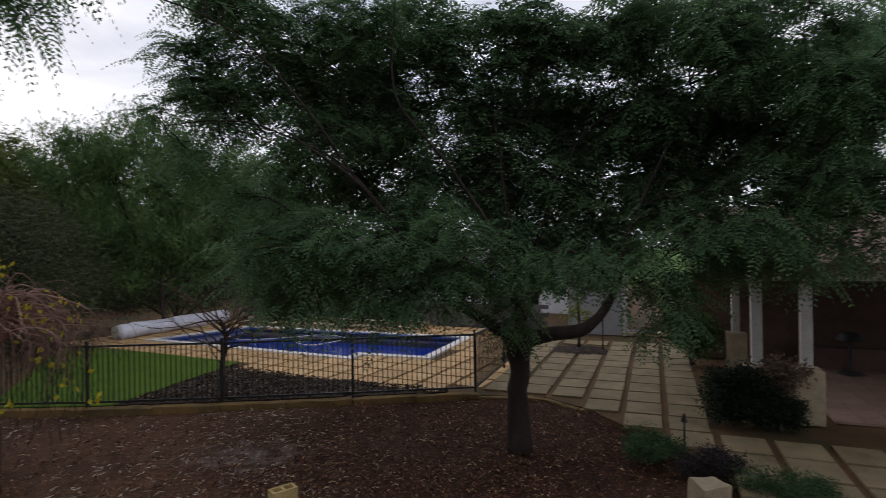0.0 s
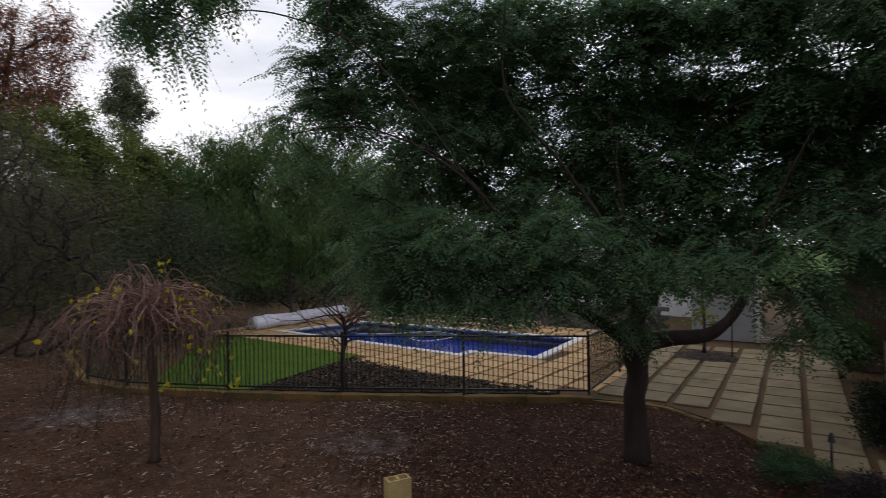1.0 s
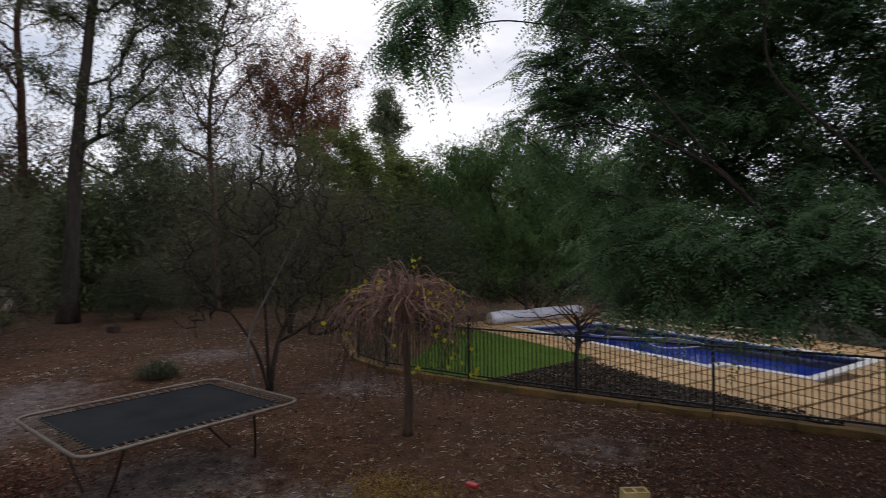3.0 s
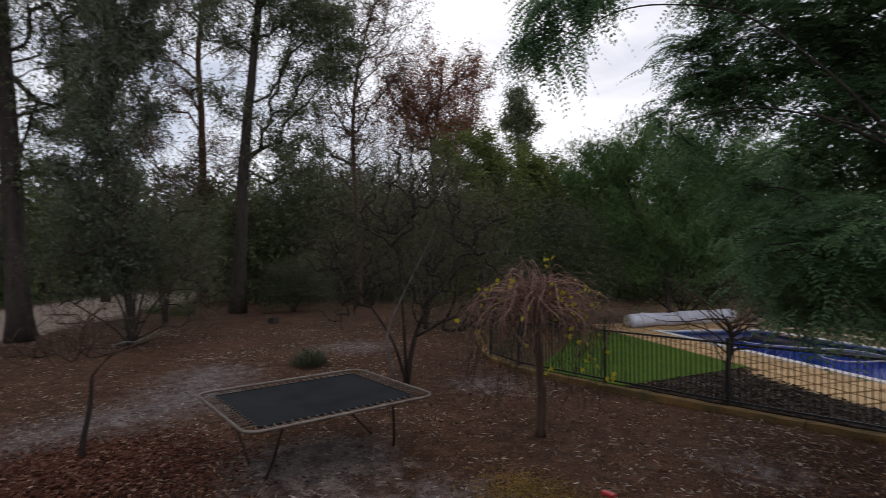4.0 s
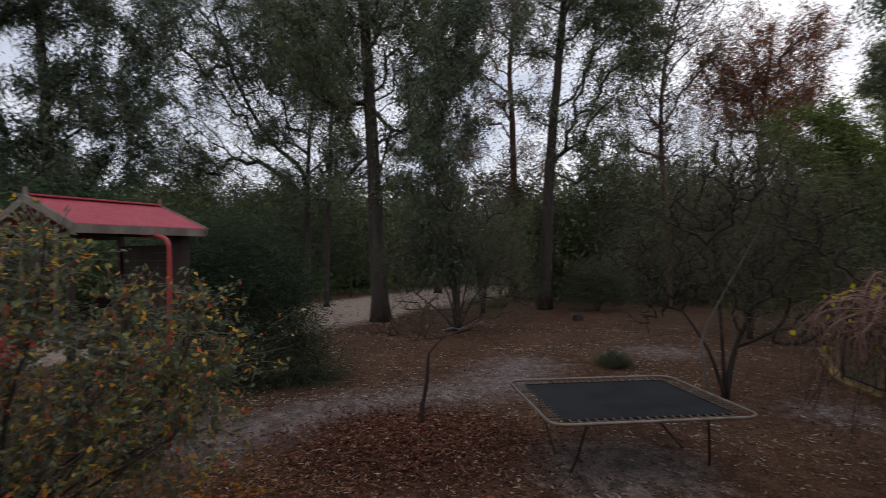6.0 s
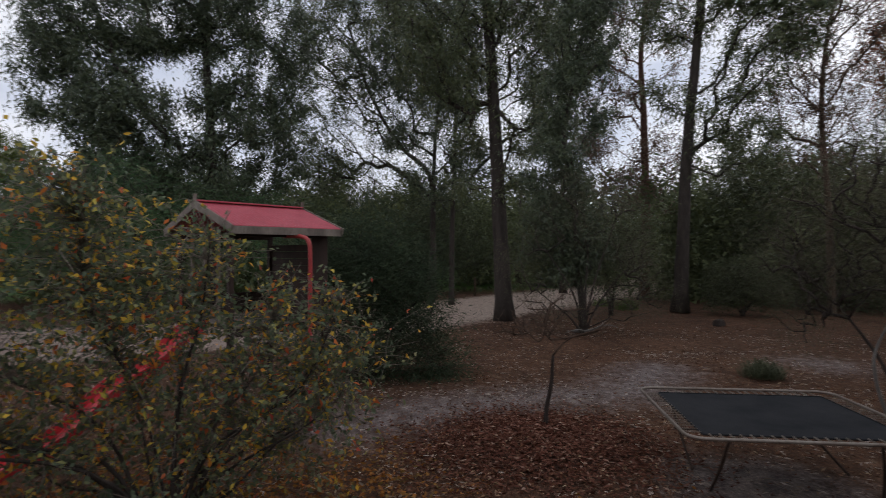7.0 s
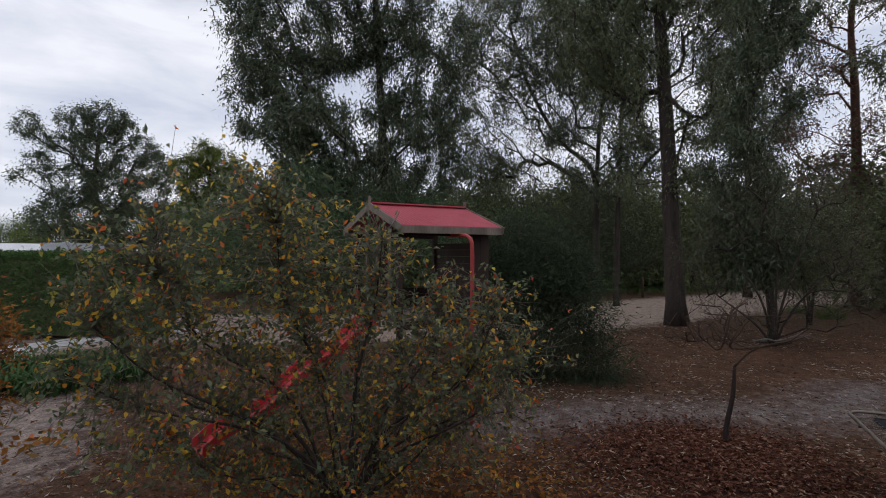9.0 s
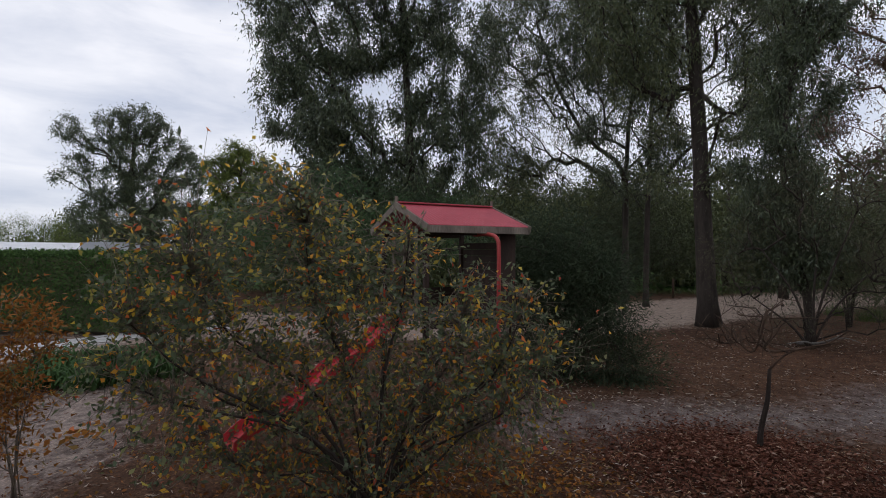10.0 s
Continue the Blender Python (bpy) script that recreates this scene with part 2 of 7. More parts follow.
WINDOW_DARK = surface("window_glass", (0.010, 0.012, 0.014), (0.016, 0.018, 0.020), 2, 10, 0.08, 0.0, 0.001, gloss=0.6)


def water_material():
    m, nt, o = material("pool_water")
    clear_part = nt.nodes.new("ShaderNodeBsdfTransparent")
    clear_part.inputs["Color"].default_value = (0.82, 0.90, 1.0, 1)
    gl = nt.nodes.new("ShaderNodeBsdfGlossy")
    gl.inputs["Roughness"].default_value = 0.06
    fr = nt.nodes.new("ShaderNodeFresnel")
    fr.inputs["IOR"].default_value = 1.33
    bp = nt.nodes.new("ShaderNodeBump")
    bp.inputs["Strength"].default_value, bp.inputs["Distance"].default_value = 0.25, 0.02
    nt.links.new(noise_fac(nt, 2.5, 3.0), bp.inputs["Height"])
    nt.links.new(bp.outputs["Normal"], gl.inputs["Normal"])
    nt.links.new(bp.outputs["Normal"], fr.inputs["Normal"])
    mx = nt.nodes.new("ShaderNodeMixShader")
    nt.links.new(fr.outputs[0], mx.inputs["Fac"])
    nt.links.new(clear_part.outputs[0], mx.inputs[1])
    nt.links.new(gl.outputs[0], mx.inputs[2])
    nt.links.new(mx.outputs[0], o.inputs["Surface"])
    return m


WATER = water_material()


def ground_material():
    """Leaf litter, dark mulch, grey and pale sand and grass, by the areas stored on the ground sheet, with ragged edges."""
    m, nt, o = material("garden_ground")
    p = nt.nodes.new("ShaderNodeBsdfPrincipled")
    p.inputs["Roughness"].default_value, p.inputs["Specular IOR Level"].default_value = 0.95, 0.15
    big, mid, fine = noise_fac(nt, 0.55, 5.0), noise_fac(nt, 3.2, 6.0, 0.7), noise_fac(nt, 28.0, 5.0, 0.7)
    litter = ramp(nt, mid, [(0.30, (0.064, 0.036, 0.022)), (0.52, (0.110, 0.061, 0.037)), (0.75, (0.183, 0.108, 0.068))])
    flecks = ramp(nt, fine, [(0.36, (0.45, 0.42, 0.40)), (0.55, (1.0, 1.0, 1.0)), (0.70, (1.9, 1.75, 1.65))])
    specks = ramp(nt, noise_fac(nt, 13.0, 3.0, 0.8, (1, 1, 1), 0.6), [(0.30, (0.62, 0.60, 0.58)), (0.55, (1.0, 1.0, 1.0)), (0.63, (1.15, 1.12, 1.10)), (0.69, (2.7, 2.5, 2.35))])
    flecks = blend(nt, flecks, specks, 0.75, "MULTIPLY")
    col = blend(nt, litter, flecks, 0.9, "MULTIPLY")
    col = blend(nt, col, ramp(nt, big, [(0.35, (0.75, 0.72, 0.72)), (0.65, (1.25, 1.2, 1.2))]), 0.8, "MULTIPLY")

    def area(attr, lo=0.32, hi=0.74):
        a = nt.nodes.new("ShaderNodeAttribute")
        a.attribute_name = attr
        wob = nt.nodes.new("ShaderNodeMath")
        wob.operation = "MULTIPLY_ADD"
        nt.links.new(mid, wob.inputs[0])
        wob.inputs[1].default_value = 1.5
        nt.links.new(a.outputs["Fac"], wob.inputs[2])
        r = nt.nodes.new("ShaderNodeMapRange")
        r.inputs["From Min"].default_value, r.inputs["From Max"].default_value = lo + 0.62, hi + 0.80
        nt.links.new(wob.outputs[0], r.inputs["Value"])
        return r.outputs["Result"]

    mulch = blend(nt, ramp(nt, mid, [(0.3, (0.033, 0.016, 0.011)), (0.7, (0.082, 0.040, 0.026))]), flecks, 0.8, "MULTIPLY")
    grey = blend(nt, ramp(nt, mid, [(0.3, (0.125, 0.104, 0.098)), (0.7, (0.28, 0.235, 0.222))]), flecks, 0.8, "MULTIPLY")
    pale = blend(nt, ramp(nt, mid, [(0.3, (0.25, 0.185, 0.15)), (0.7, (0.48, 0.385, 0.32))]), flecks, 0.6, "MULTIPLY")
    grass = blend(nt, ramp(nt, mid, [(0.3, (0.050, 0.10, 0.022)), (0.7, (0.085, 0.16, 0.032))]), flecks, 0.4, "MULTIPLY")
    for attr, c in (("mulch", mulch), ("grey_sand", grey), ("pale_sand", pale), ("grass", grass)):
        col = blend(nt, col, c, area(attr))
    nt.links.new(col, p.inputs["Base Color"])
    bp = nt.nodes.new("ShaderNodeBump")
    bp.inputs["Strength"].default_value, bp.inputs["Distance"].default_value = 0.9, 0.03
    nt.links.new(fine, bp.inputs["Height"])
    nt.links.new(bp.outputs["Normal"], p.inputs["Normal"])
    nt.links.new(p.outputs[0], o.inputs["Surface"])
    return m


GROUND = ground_material()


def turf_material():
    m, nt, o = material("synthetic_turf")
    p = nt.nodes.new("ShaderNodeBsdfPrincipled")
    p.inputs["Roughness"].default_value, p.inputs["Specular IOR Level"].default_value = 0.8, 0.15
    fine = noise_fac(nt, 60, 4.0, 0.7)
    col = ramp(nt, noise_fac(nt, 1.2), [(0.3, (0.054, 0.102, 0.008)), (0.7, (0.080, 0.138, 0.012))])
    col = blend(nt, col, ramp(nt, fine, [(0.3, (0.6, 0.6, 0.6)), (0.7, (1.3, 1.3, 1.2))]), 0.7, "MULTIPLY")
    nt.links.new(col, p.inputs["Base Color"])
    bp = nt.nodes.new("ShaderNodeBump")
    bp.inputs["Strength"].default_value, bp.inputs["Distance"].default_value = 0.6, 0.015
    nt.links.new(fine, bp.inputs["Height"])
    nt.links.new(bp.outputs["Normal"], p.inputs["Normal"])
    nt.links.new(p.outputs[0], o.inputs["Surface"])
    return m


TURF = turf_material()

# ---- builders ----
def mesh_of(name, verts, faces, smooth=False):
    me = bpy.data.meshes.new(name)
    me.from_pydata([tuple(v) for v in verts], [], faces)
    if smooth:
        me.polygons.foreach_set("use_smooth", [True] * len(me.polygons))
    me.update()
    return me


def quads_mesh(name, v):
    """A mesh of loose leaves from an array (n, corners, 3)."""
    v = np.asarray(v, dtype=np.float32)
    n, k = v.shape[:2]
    me = bpy.data.meshes.new(name)
    me.vertices.add(k * n)
    me.vertices.foreach_set("co", v.reshape(-1))
    me.loops.add(k * n)
    me.loops.foreach_set("vertex_index", np.arange(k * n, dtype=np.int32))
    me.polygons.add(n)
    me.polygons.foreach_set("loop_start", np.arange(0, k * n, k, dtype=np.int32))
    me.update(calc_edges=True)
    me.validate()
    return me


def bm_mesh(name, bm, smooth=False):
    me = bpy.data.meshes.new(name)
    bm.to_mesh(me)
    bm.free()
    if smooth:
        me.polygons.foreach_set("use_smooth", [True] * len(me.polygons))
    return me


def thing(name, place, label, category, group="", kind="", turn=0.0):
    ob = new(name)
    ob.empty_display_size = 0.2
    ob.matrix_basis = pose(*place, 0, 0, turn)
    return tagged(ob, label, category, group, kind)


def part(name, me, material_, parent=None, label="", at=None, kind=""):
    """Links a mesh, or a bmesh, as one object under a thing or a part."""
    if not isinstance(me, bpy.types.Mesh):
        me = bm_mesh(name, me)
    if not me.materials:
        me.materials.append(material_)
    ob = new(name, me)
    if parent:
        ob.parent = parent
    if at is not None:
        ob.matrix_basis = at
    return tagged(ob, label, kind=kind)


def box(sx, sy, sz, bevel=0.0, centre=(0, 0, 0)):
    bm = bmesh.new()
    bmesh.ops.create_cube(bm, size=1.0, matrix=Matrix.Translation(centre) @ Matrix.Diagonal((sx, sy, sz, 1)))
    if bevel:
        bmesh.ops.bevel(bm, geom=bm.edges[:], offset=bevel, segments=2, affect="EDGES", profile=0.7)
    return bm


def rough_box(sx, sy, sz, seed, amount=0.01, cuts=4, bevel=0.02, centre=(0, 0, 0)):
    """A block with worn corners and an uneven face."""
    bm = box(sx, sy, sz, bevel, centre)
    bmesh.ops.subdivide_edges(bm, edges=[e for e in bm.edges if e.calc_length() > 0.08], cuts=cuts, use_grid_fill=True)
    for v in bm.verts:
        v.co += noise.noise_vector(v.co * 4 + Vector((seed, 0, 0))) * amount
    return bm


def tube(pts, radii, sides=6, close=False):
    """Vertices and faces of a tube along pts."""
    pts = [Vector(p) for p in pts]
    n = len(pts)
    verts, faces = [], []
    ref = None
    for i, p in enumerate(pts):
        if close:
            d = pts[(i + 1) % n] - pts[i - 1]
        else:
            d = pts[min(i + 1, n - 1)] - pts[max(i - 1, 0)]
        d = d.normalized() if d.length > 1e-9 else Vector((0, 0, 1))
        if ref is None:
            ref = Vector((0, 0, 1)) if abs(d.z) < 0.9 else Vector((1, 0, 0))
        a = (ref - d * ref.dot(d)).normalized()
        ref = a
        b = d.cross(a)
        r = radii[i] if hasattr(radii, "__len__") else radii
        for k in range(sides):
            w = 2 * math.pi * k / sides
            verts.append(p + (a * math.cos(w) + b * math.sin(w)) * r)
    rings = n if close else n - 1
    for i in range(rings):
        for k in range(sides):
            a0, a1 = i * sides + k, i * sides + (k + 1) % sides
            b0, b1 = ((i + 1) % n) * sides + k, ((i + 1) % n) * sides + (k + 1) % sides
            faces.append((a0, a1, b1, b0))
    if not close:
        faces.append(tuple(range(sides - 1, -1, -1)))
        faces.append(tuple(range((n - 1) * sides, n * sides)))
    return verts, faces


class Tubes:
    """Many tubes gathered into one mesh."""

    def __init__(self):
        self.v, self.f = [], []

    def add(self, pts, radii, sides=5):
        v, f = tube(pts, radii, sides)
        k = len(self.v)
        self.v += v
        self.f += [tuple(i + k for i in q) for q in f]

    def mesh(self, name):
        return mesh_of(name, self.v, self.f, True)


def unit(v):
    return v / np.maximum(np.linalg.norm(v, axis=-1, keepdims=True), 1e-9)


def leaf_slips(rng, centres, way, length, width, jitter=0.35):
    """Slim three-cornered leaves for foliage farther off."""
    n = len(centres)
    d = unit(way + rng.normal(size=(n, 3)) * jitter)
    side = unit(np.cross(d, unit(rng.normal(size=(n, 3)))))
    ln = (length * rng.uniform(0.65, 1.3, n))[:, None]
    wd = (width * rng.uniform(0.7, 1.25, n))[:, None]
    root = centres - d * ln * 0.4
    return np.stack([root - side * wd * 0.5, root + side * wd * 0.5, centres + d * ln * 0.6], axis=1)


def leaf_quads(rng, centres, way, length, width, jitter=0.35, curl=0.12):
    """Pointed leaves: a rhomb each, round centres, along way, bent a little."""
    n = len(centres)
    d = unit(way + rng.normal(size=(n, 3)) * jitter)
    side = unit(np.cross(d, unit(rng.normal(size=(n, 3)))))
    up = np.cross(side, d)
    ln = (length * rng.uniform(0.65, 1.3, n))[:, None]
    wd = (width * rng.uniform(0.7, 1.25, n))[:, None]
    a = centres - d * ln * 0.5
    c = centres + d * ln * 0.5
    b = centres + side * wd * 0.5 - d * ln * 0.08 + up * ln * curl
    e = centres - side * wd * 0.5 - d * ln * 0.08 + up * ln * curl
    return np.stack([a, b, c, e], axis=1)


def fronds(rng, roots, way, length, pairs=8, leaflet=(0.055, 0.020), droop=0.35):
    """Feather-shaped leaves: two rows of leaflets along a drooping midrib."""
    n = len(roots)
    d = unit(way)
    flat = unit(np.cross(d, np.array([0, 0, 1.0]) + rng.normal(size=(n, 3)) * 0.35))
    ln = length * rng.uniform(0.7, 1.25, n)
    out = []
    for k in range(pairs):
        s = (k + 0.8) / pairs
        mid = roots + d * (ln * s)[:, None]
        mid[:, 2] -= droop * ln * s * s
        tang = d.copy()
        tang[:, 2] -= 2 * droop * s
        tang = unit(tang)
        size = leaflet[0] * (1.1 - 0.5 * abs(2 * s - 0.8))
        for sign in (-1, 1):
            w = unit(flat * sign + tang * 0.40 + rng.normal(size=(n, 3)) * 0.10)
            tip = mid + w * size * 1.08
            tip[:, 2] -= size * 0.22
            half = tang * leaflet[1] * 0.5
            root = mid + w * size * 0.08
            belly = root + (tip - root) * 0.45
            out.append(np.stack([root, belly + half, tip, belly - half], axis=1))
    return np.concatenate(out)


def sample_blobs(rng, blobs, count, shell=0.35):
    """Points within balls (x, y, z, r), more of them near the skin, shared out by size."""
    b = np.array(blobs, dtype=float)
    w = b[:, 3] ** 2.0
    which = rng.choice(len(b), count, p=w / w.sum())
    d = unit(rng.normal(size=(count, 3)))
    if shell < 0:       # loose crowns without a clear skin
        return b[which, :3] + np.clip(rng.normal(size=(count, 3)), -1.5, 1.5) * (b[which, 3] * 0.62)[:, None] * np.array([1, 1, 0.95])
    r = rng.uniform(shell, 1.0, count) ** 0.6
    return b[which, :3] + d * (b[which, 3] * r)[:, None] * np.array([1, 1, 0.85])


def branching(rng, trunk, tips, r_tip=0.012, r_max=0.2, start=0.35, wobble=0.12):
    """Limbs from a trunk line to the tips: each tip joins the nearest limb below it. Returns tubes as (points, radii)."""
    nodes = [np.array(p, float) for p in trunk]
    parent = [-1] + list(range(len(nodes) - 1))
    first = max(1, int(len(nodes) * start))
    on_trunk = len(nodes)
    order = np.argsort(np.min(np.linalg.norm(tips[:, None, :] - np.array(nodes[first:])[None], axis=2), axis=1))
    runs = []
    arr = np.array(nodes)
    ok = np.array([i >= first for i in range(len(nodes))])
    for t in tips[order]:
        d = t - arr
        flat = np.hypot(d[:, 0], d[:, 1])
        dist = np.linalg.norm(d, axis=1) + np.maximum(0, 0.75 * flat - d[:, 2]) * 1.1 + np.where(ok, 0, 1e6)
        i = int(np.argmin(dist))
        a = arr[i]
        span = np.linalg.norm(t - a)
        k = max(2, int(span / 0.6))
        prev, idx = i, [i]
        new_nodes = []
        for s in range(1, k + 1):
            q = s / k
            p = a + (t - a) * q
            p = p + np.array([0, 0, 1]) * span * 0.05 * math.sin(math.pi * q)
            if s < k:
                p = p + rng.normal(size=3) * wobble * span / k
            nodes.append(p)
            new_nodes.append(p)
            parent.append(prev)
            prev = len(nodes) - 1
            idx.append(prev)
        runs.append(idx)
        arr = np.vstack([arr, new_nodes])
        ok = np.append(ok, [True] * len(new_nodes))
    load = np.zeros(len(nodes))
    for idx in runs:
        j = idx[-1]
        while j >= 0:
            load[j] += 1
            j = parent[j]
    out = []
    for idx in runs:
        rad = [min(r_max, r_tip * load[j] ** 0.5) for j in idx]
        rad[0] = min(rad[0], rad[1] * 1.15)
        out.append(([nodes[j] for j in idx], rad))
    return out


def smooth_line(points, per=5):
    """A soft line through points (Catmull-Rom)."""
    p = [np.array(q, float) for q in points]
    p = [2 * p[0] - p[1]] + p + [2 * p[-1] - p[-2]]
    out = []
    for i in range(1, len(p) - 2):
        for k in range(per):
            t = k / per
            out.append(0.5 * (2 * p[i] + (p[i + 1] - p[i - 1]) * t + (2 * p[i - 1] - 5 * p[i] + 4 * p[i + 1] - p[i + 2]) * t * t
                              + (3 * p[i] - p[i - 1] - 3 * p[i + 1] + p[i + 2]) * t ** 3))
    out.append(p[-2])
    return out


def trunk_tube(line, r0, r1, seed, sides=12, flare=0.5):
    n = len(line)
    rad = [r0 + (r1 - r0) * (i / (n - 1)) ** 0.8 + r0 * flare * math.exp(-i * 2.6) for i in range(n)]
    v, f = tube(line, rad, sides)
    v = [p + noise.noise_vector(p * 2.2 + Vector((seed, 0, 0))) * r0 * 0.13 for p in v]
    return v, f


def tree(seed, name, label, line, r0, r1, blobs, tips, leaves, leaf, leaf_mat, bark_mat, spread=0.55, hang=0.6, start=0.4, r_tip=0.012, group="", category="tree", flare=0.28, shell=-1.0):
    """A tree with a tapered trunk along line, limbs reaching into the balls of its crown and leaves clumped round their ends."""
    rng = np.random.default_rng(seed)
    tips, leaves, leaf = int(tips * 1.8), int(leaves * 4.4), (leaf[0] * 0.92, leaf[1] * 1.25)
    if line[0][2] > 0.3:        # the foot, hidden by the undergrowth
        line = [(line[0][0], line[0][1], -0.1)] + list(line)
    base = np.array(line[0], float)
    line = [np.array(p, float) - base for p in smooth_line(line, 4)]
    balls = [(x - base[0], y - base[1], z - base[2], r) for x, y, z, r in blobs]
    ob = thing(name, tuple(base), label, category, group)
    v, f = trunk_tube(line, r0, r1, seed, flare=flare)
    part("trunk", mesh_of("trunk", v, f, True), bark_mat, ob)
    ends = sample_blobs(rng, balls, tips, shell)
    tubes = Tubes()
    mids = [ends]
    for pts, rad in branching(rng, line, ends, r_tip, r0 * 0.6, start):
        tubes.add(pts, rad, 6 if max(rad) > 0.05 else 3)
        mids.append(np.array(pts[-2:-1]))
    part("branchwork", tubes.mesh("branchwork"), bark_mat, ob, kind="stuff")
    cl = np.concatenate(mids)
    c = cl[rng.integers(0, len(cl), leaves)]
    off = rng.normal(size=(leaves, 3)) * spread * rng.uniform(0.2, 0.9, (leaves, 1)) * np.array([1, 1, 1.15])
    way = unit(off * np.array([1, 1, 0.4]) + 1e-6) * (1 - hang) + np.array([0, 0, -1.0]) * hang
    crown = leaf_slips(rng, c + off, way, leaf[0], leaf[1])
    part("crown", quads_mesh("crown", crown), leaf_mat, ob, kind="stuff")
    return ob


def shrub(seed, name, label, base, blobs, tips, leaves, leaf, leaf_mat, twig_mat=None, spread=0.25, hang=0.2, stems=6, r=0.03, group="", category="shrub"):
    """A bush of several stems from one foot, with leaves clumped round their ends."""
    rng = np.random.default_rng(seed)
    tips, leaves, leaf = int(tips * 1.6), int(leaves * 2.5), (leaf[0] * 1.15, leaf[1] * 1.4)
    b = np.array(base, float)
    balls = [(x - b[0], y - b[1], z - b[2], q) for x, y, z, q in blobs]
    ob = thing(name, tuple(b), label, category, group)
    ends = sample_blobs(rng, balls, tips, -1.0)
    ends[:, 2] = np.maximum(ends[:, 2], 0.12)
    tubes = Tubes()
    hubs = [balls[i % len(balls)] for i in range(stems)]
    share = np.array([int(np.argmin([np.linalg.norm(e - np.array(h[:3])) for h in hubs])) for e in ends])
    for k, h in enumerate(hubs):
        mine = ends[share == k]
        top = np.array(h[:3]) * 0.8
        line = smooth_line([(0.06 * math.cos(k), 0.06 * math.sin(k), 0), top * np.array([0.35, 0.35, 0.5]) + rng.normal(size=3) * 0.05, top], 4)
        tubes.add(line, [r * (1 - 0.6 * i / (len(line) - 1)) for i in range(len(line))], 6)
        if len(mine):
            for pts, rad in branching(rng, line, mine, r * 0.16, r * 0.7, 0.25):
                tubes.add(pts, rad, 4)
    part("branchwork", tubes.mesh("branchwork"), twig_mat or BARK_DARK, ob, kind="stuff")
    c = ends[rng.integers(0, len(ends), leaves)]
    off = rng.normal(size=(leaves, 3)) * spread
    p = c + off
    p[:, 2] = np.maximum(p[:, 2], 0.03)
    way = unit(off + 1e-6) * (1 - hang) + np.array([0, 0, -1.0]) * hang
    part("foliage", quads_mesh("foliage", leaf_slips(rng, p, way, leaf[0], leaf[1])), leaf_mat, ob, kind="stuff")
    return ob


def prism(points, z0, z1):
    """A flat plate with the given outline."""
    bm = bmesh.new()
    top = [bm.verts.new((x, y, z1)) for x, y in points]
    bot = [bm.verts.new((x, y, z0)) for x, y in points]
    bm.faces.new(top)
    bm.faces.new(bot[::-1])
    n = len(points)
    for i in range(n):
        bm.faces.new((top[i], bot[i], bot[(i + 1) % n], top[(i + 1) % n]))
    bmesh.ops.recalc_face_normals(bm, faces=bm.faces[:])
    return bm


def inside(x, y, poly):
    hit = False
    n = len(poly)
    for i in range(n):
        (x0, y0), (x1, y1) = poly[i], poly[(i + 1) % n]
        if (y0 > y) != (y1 > y) and x < (x1 - x0) * (y - y0) / (y1 - y0) + x0:
            hit = not hit
    return hit


def along(x, y, line):
    """Distance from a point to a line of points."""
    best = 1e9
    for (x0, y0), (x1, y1) in zip(line, line[1:]):
        dx, dy = x1 - x0, y1 - y0
        t = max(0.0, min(1.0, ((x - x0) * dx + (y - y0) * dy) / (dx * dx + dy * dy)))
        best = min(best, math.hypot(x - x0 - t * dx, y - y0 - t * dy))
    return best

# ---- ground ----
TERRACE = 0.15     # level of the lawn, pool and paving above the garden
FENCE_LINE = [(-10.75, 11.0), (-9.25, 10.5), (-6.73, 10.47), (-4.2, 10.6), (-1.7, 10.8), (0.75, 11.02), (1.61, 13.23), (2.45, 15.45)]
OUTLINE = [(-14.5, 14.0), (-10.8, 10.95), (-9.25, 10.4), (-6.73, 10.37), (-4.2, 10.5), (-1.7, 10.7), (0.8, 10.92), (2.1, 10.65), (2.75, 9.75), (3.05, 8.8),
           (3.5, 8.2), (3.55, 7.1), (3.9, 5.4), (16.0, 0.5), (22.0, 16.0), (10.0, 34.0), (-12.0, 34.0), (-15.5, 25.0)]
POOL = [(-9.6, 18.72), (-2.5, 14.95), (-2.27, 15.5), (-0.38, 14.77), (0.82, 17.8), (-7.4, 21.4)]

PALE_TRACK = [(-14, -30), (-18, -15), (-23.5, -6.0), (-30, -1.2), (-46, 10.5), (-75, 30)]
GREY_WASH = [(-9.5, -2.6), (-11.2, 0.2), (-12.3, 3.2), (-14.5, 4.6)]
WHITE_PATH = [(-3, -18.0), (-10.3, -17.6), (-13, -17.1), (-16, -16.0)]
LEFT_SAND = [(-3.0, -8.2), (-5.2, -8.6), (-7.2, -11.2), (-10, -12.8)]


def fade(d, r, soft):
    return max(0.0, min(1.0, (r + soft - d) / (2 * soft)))


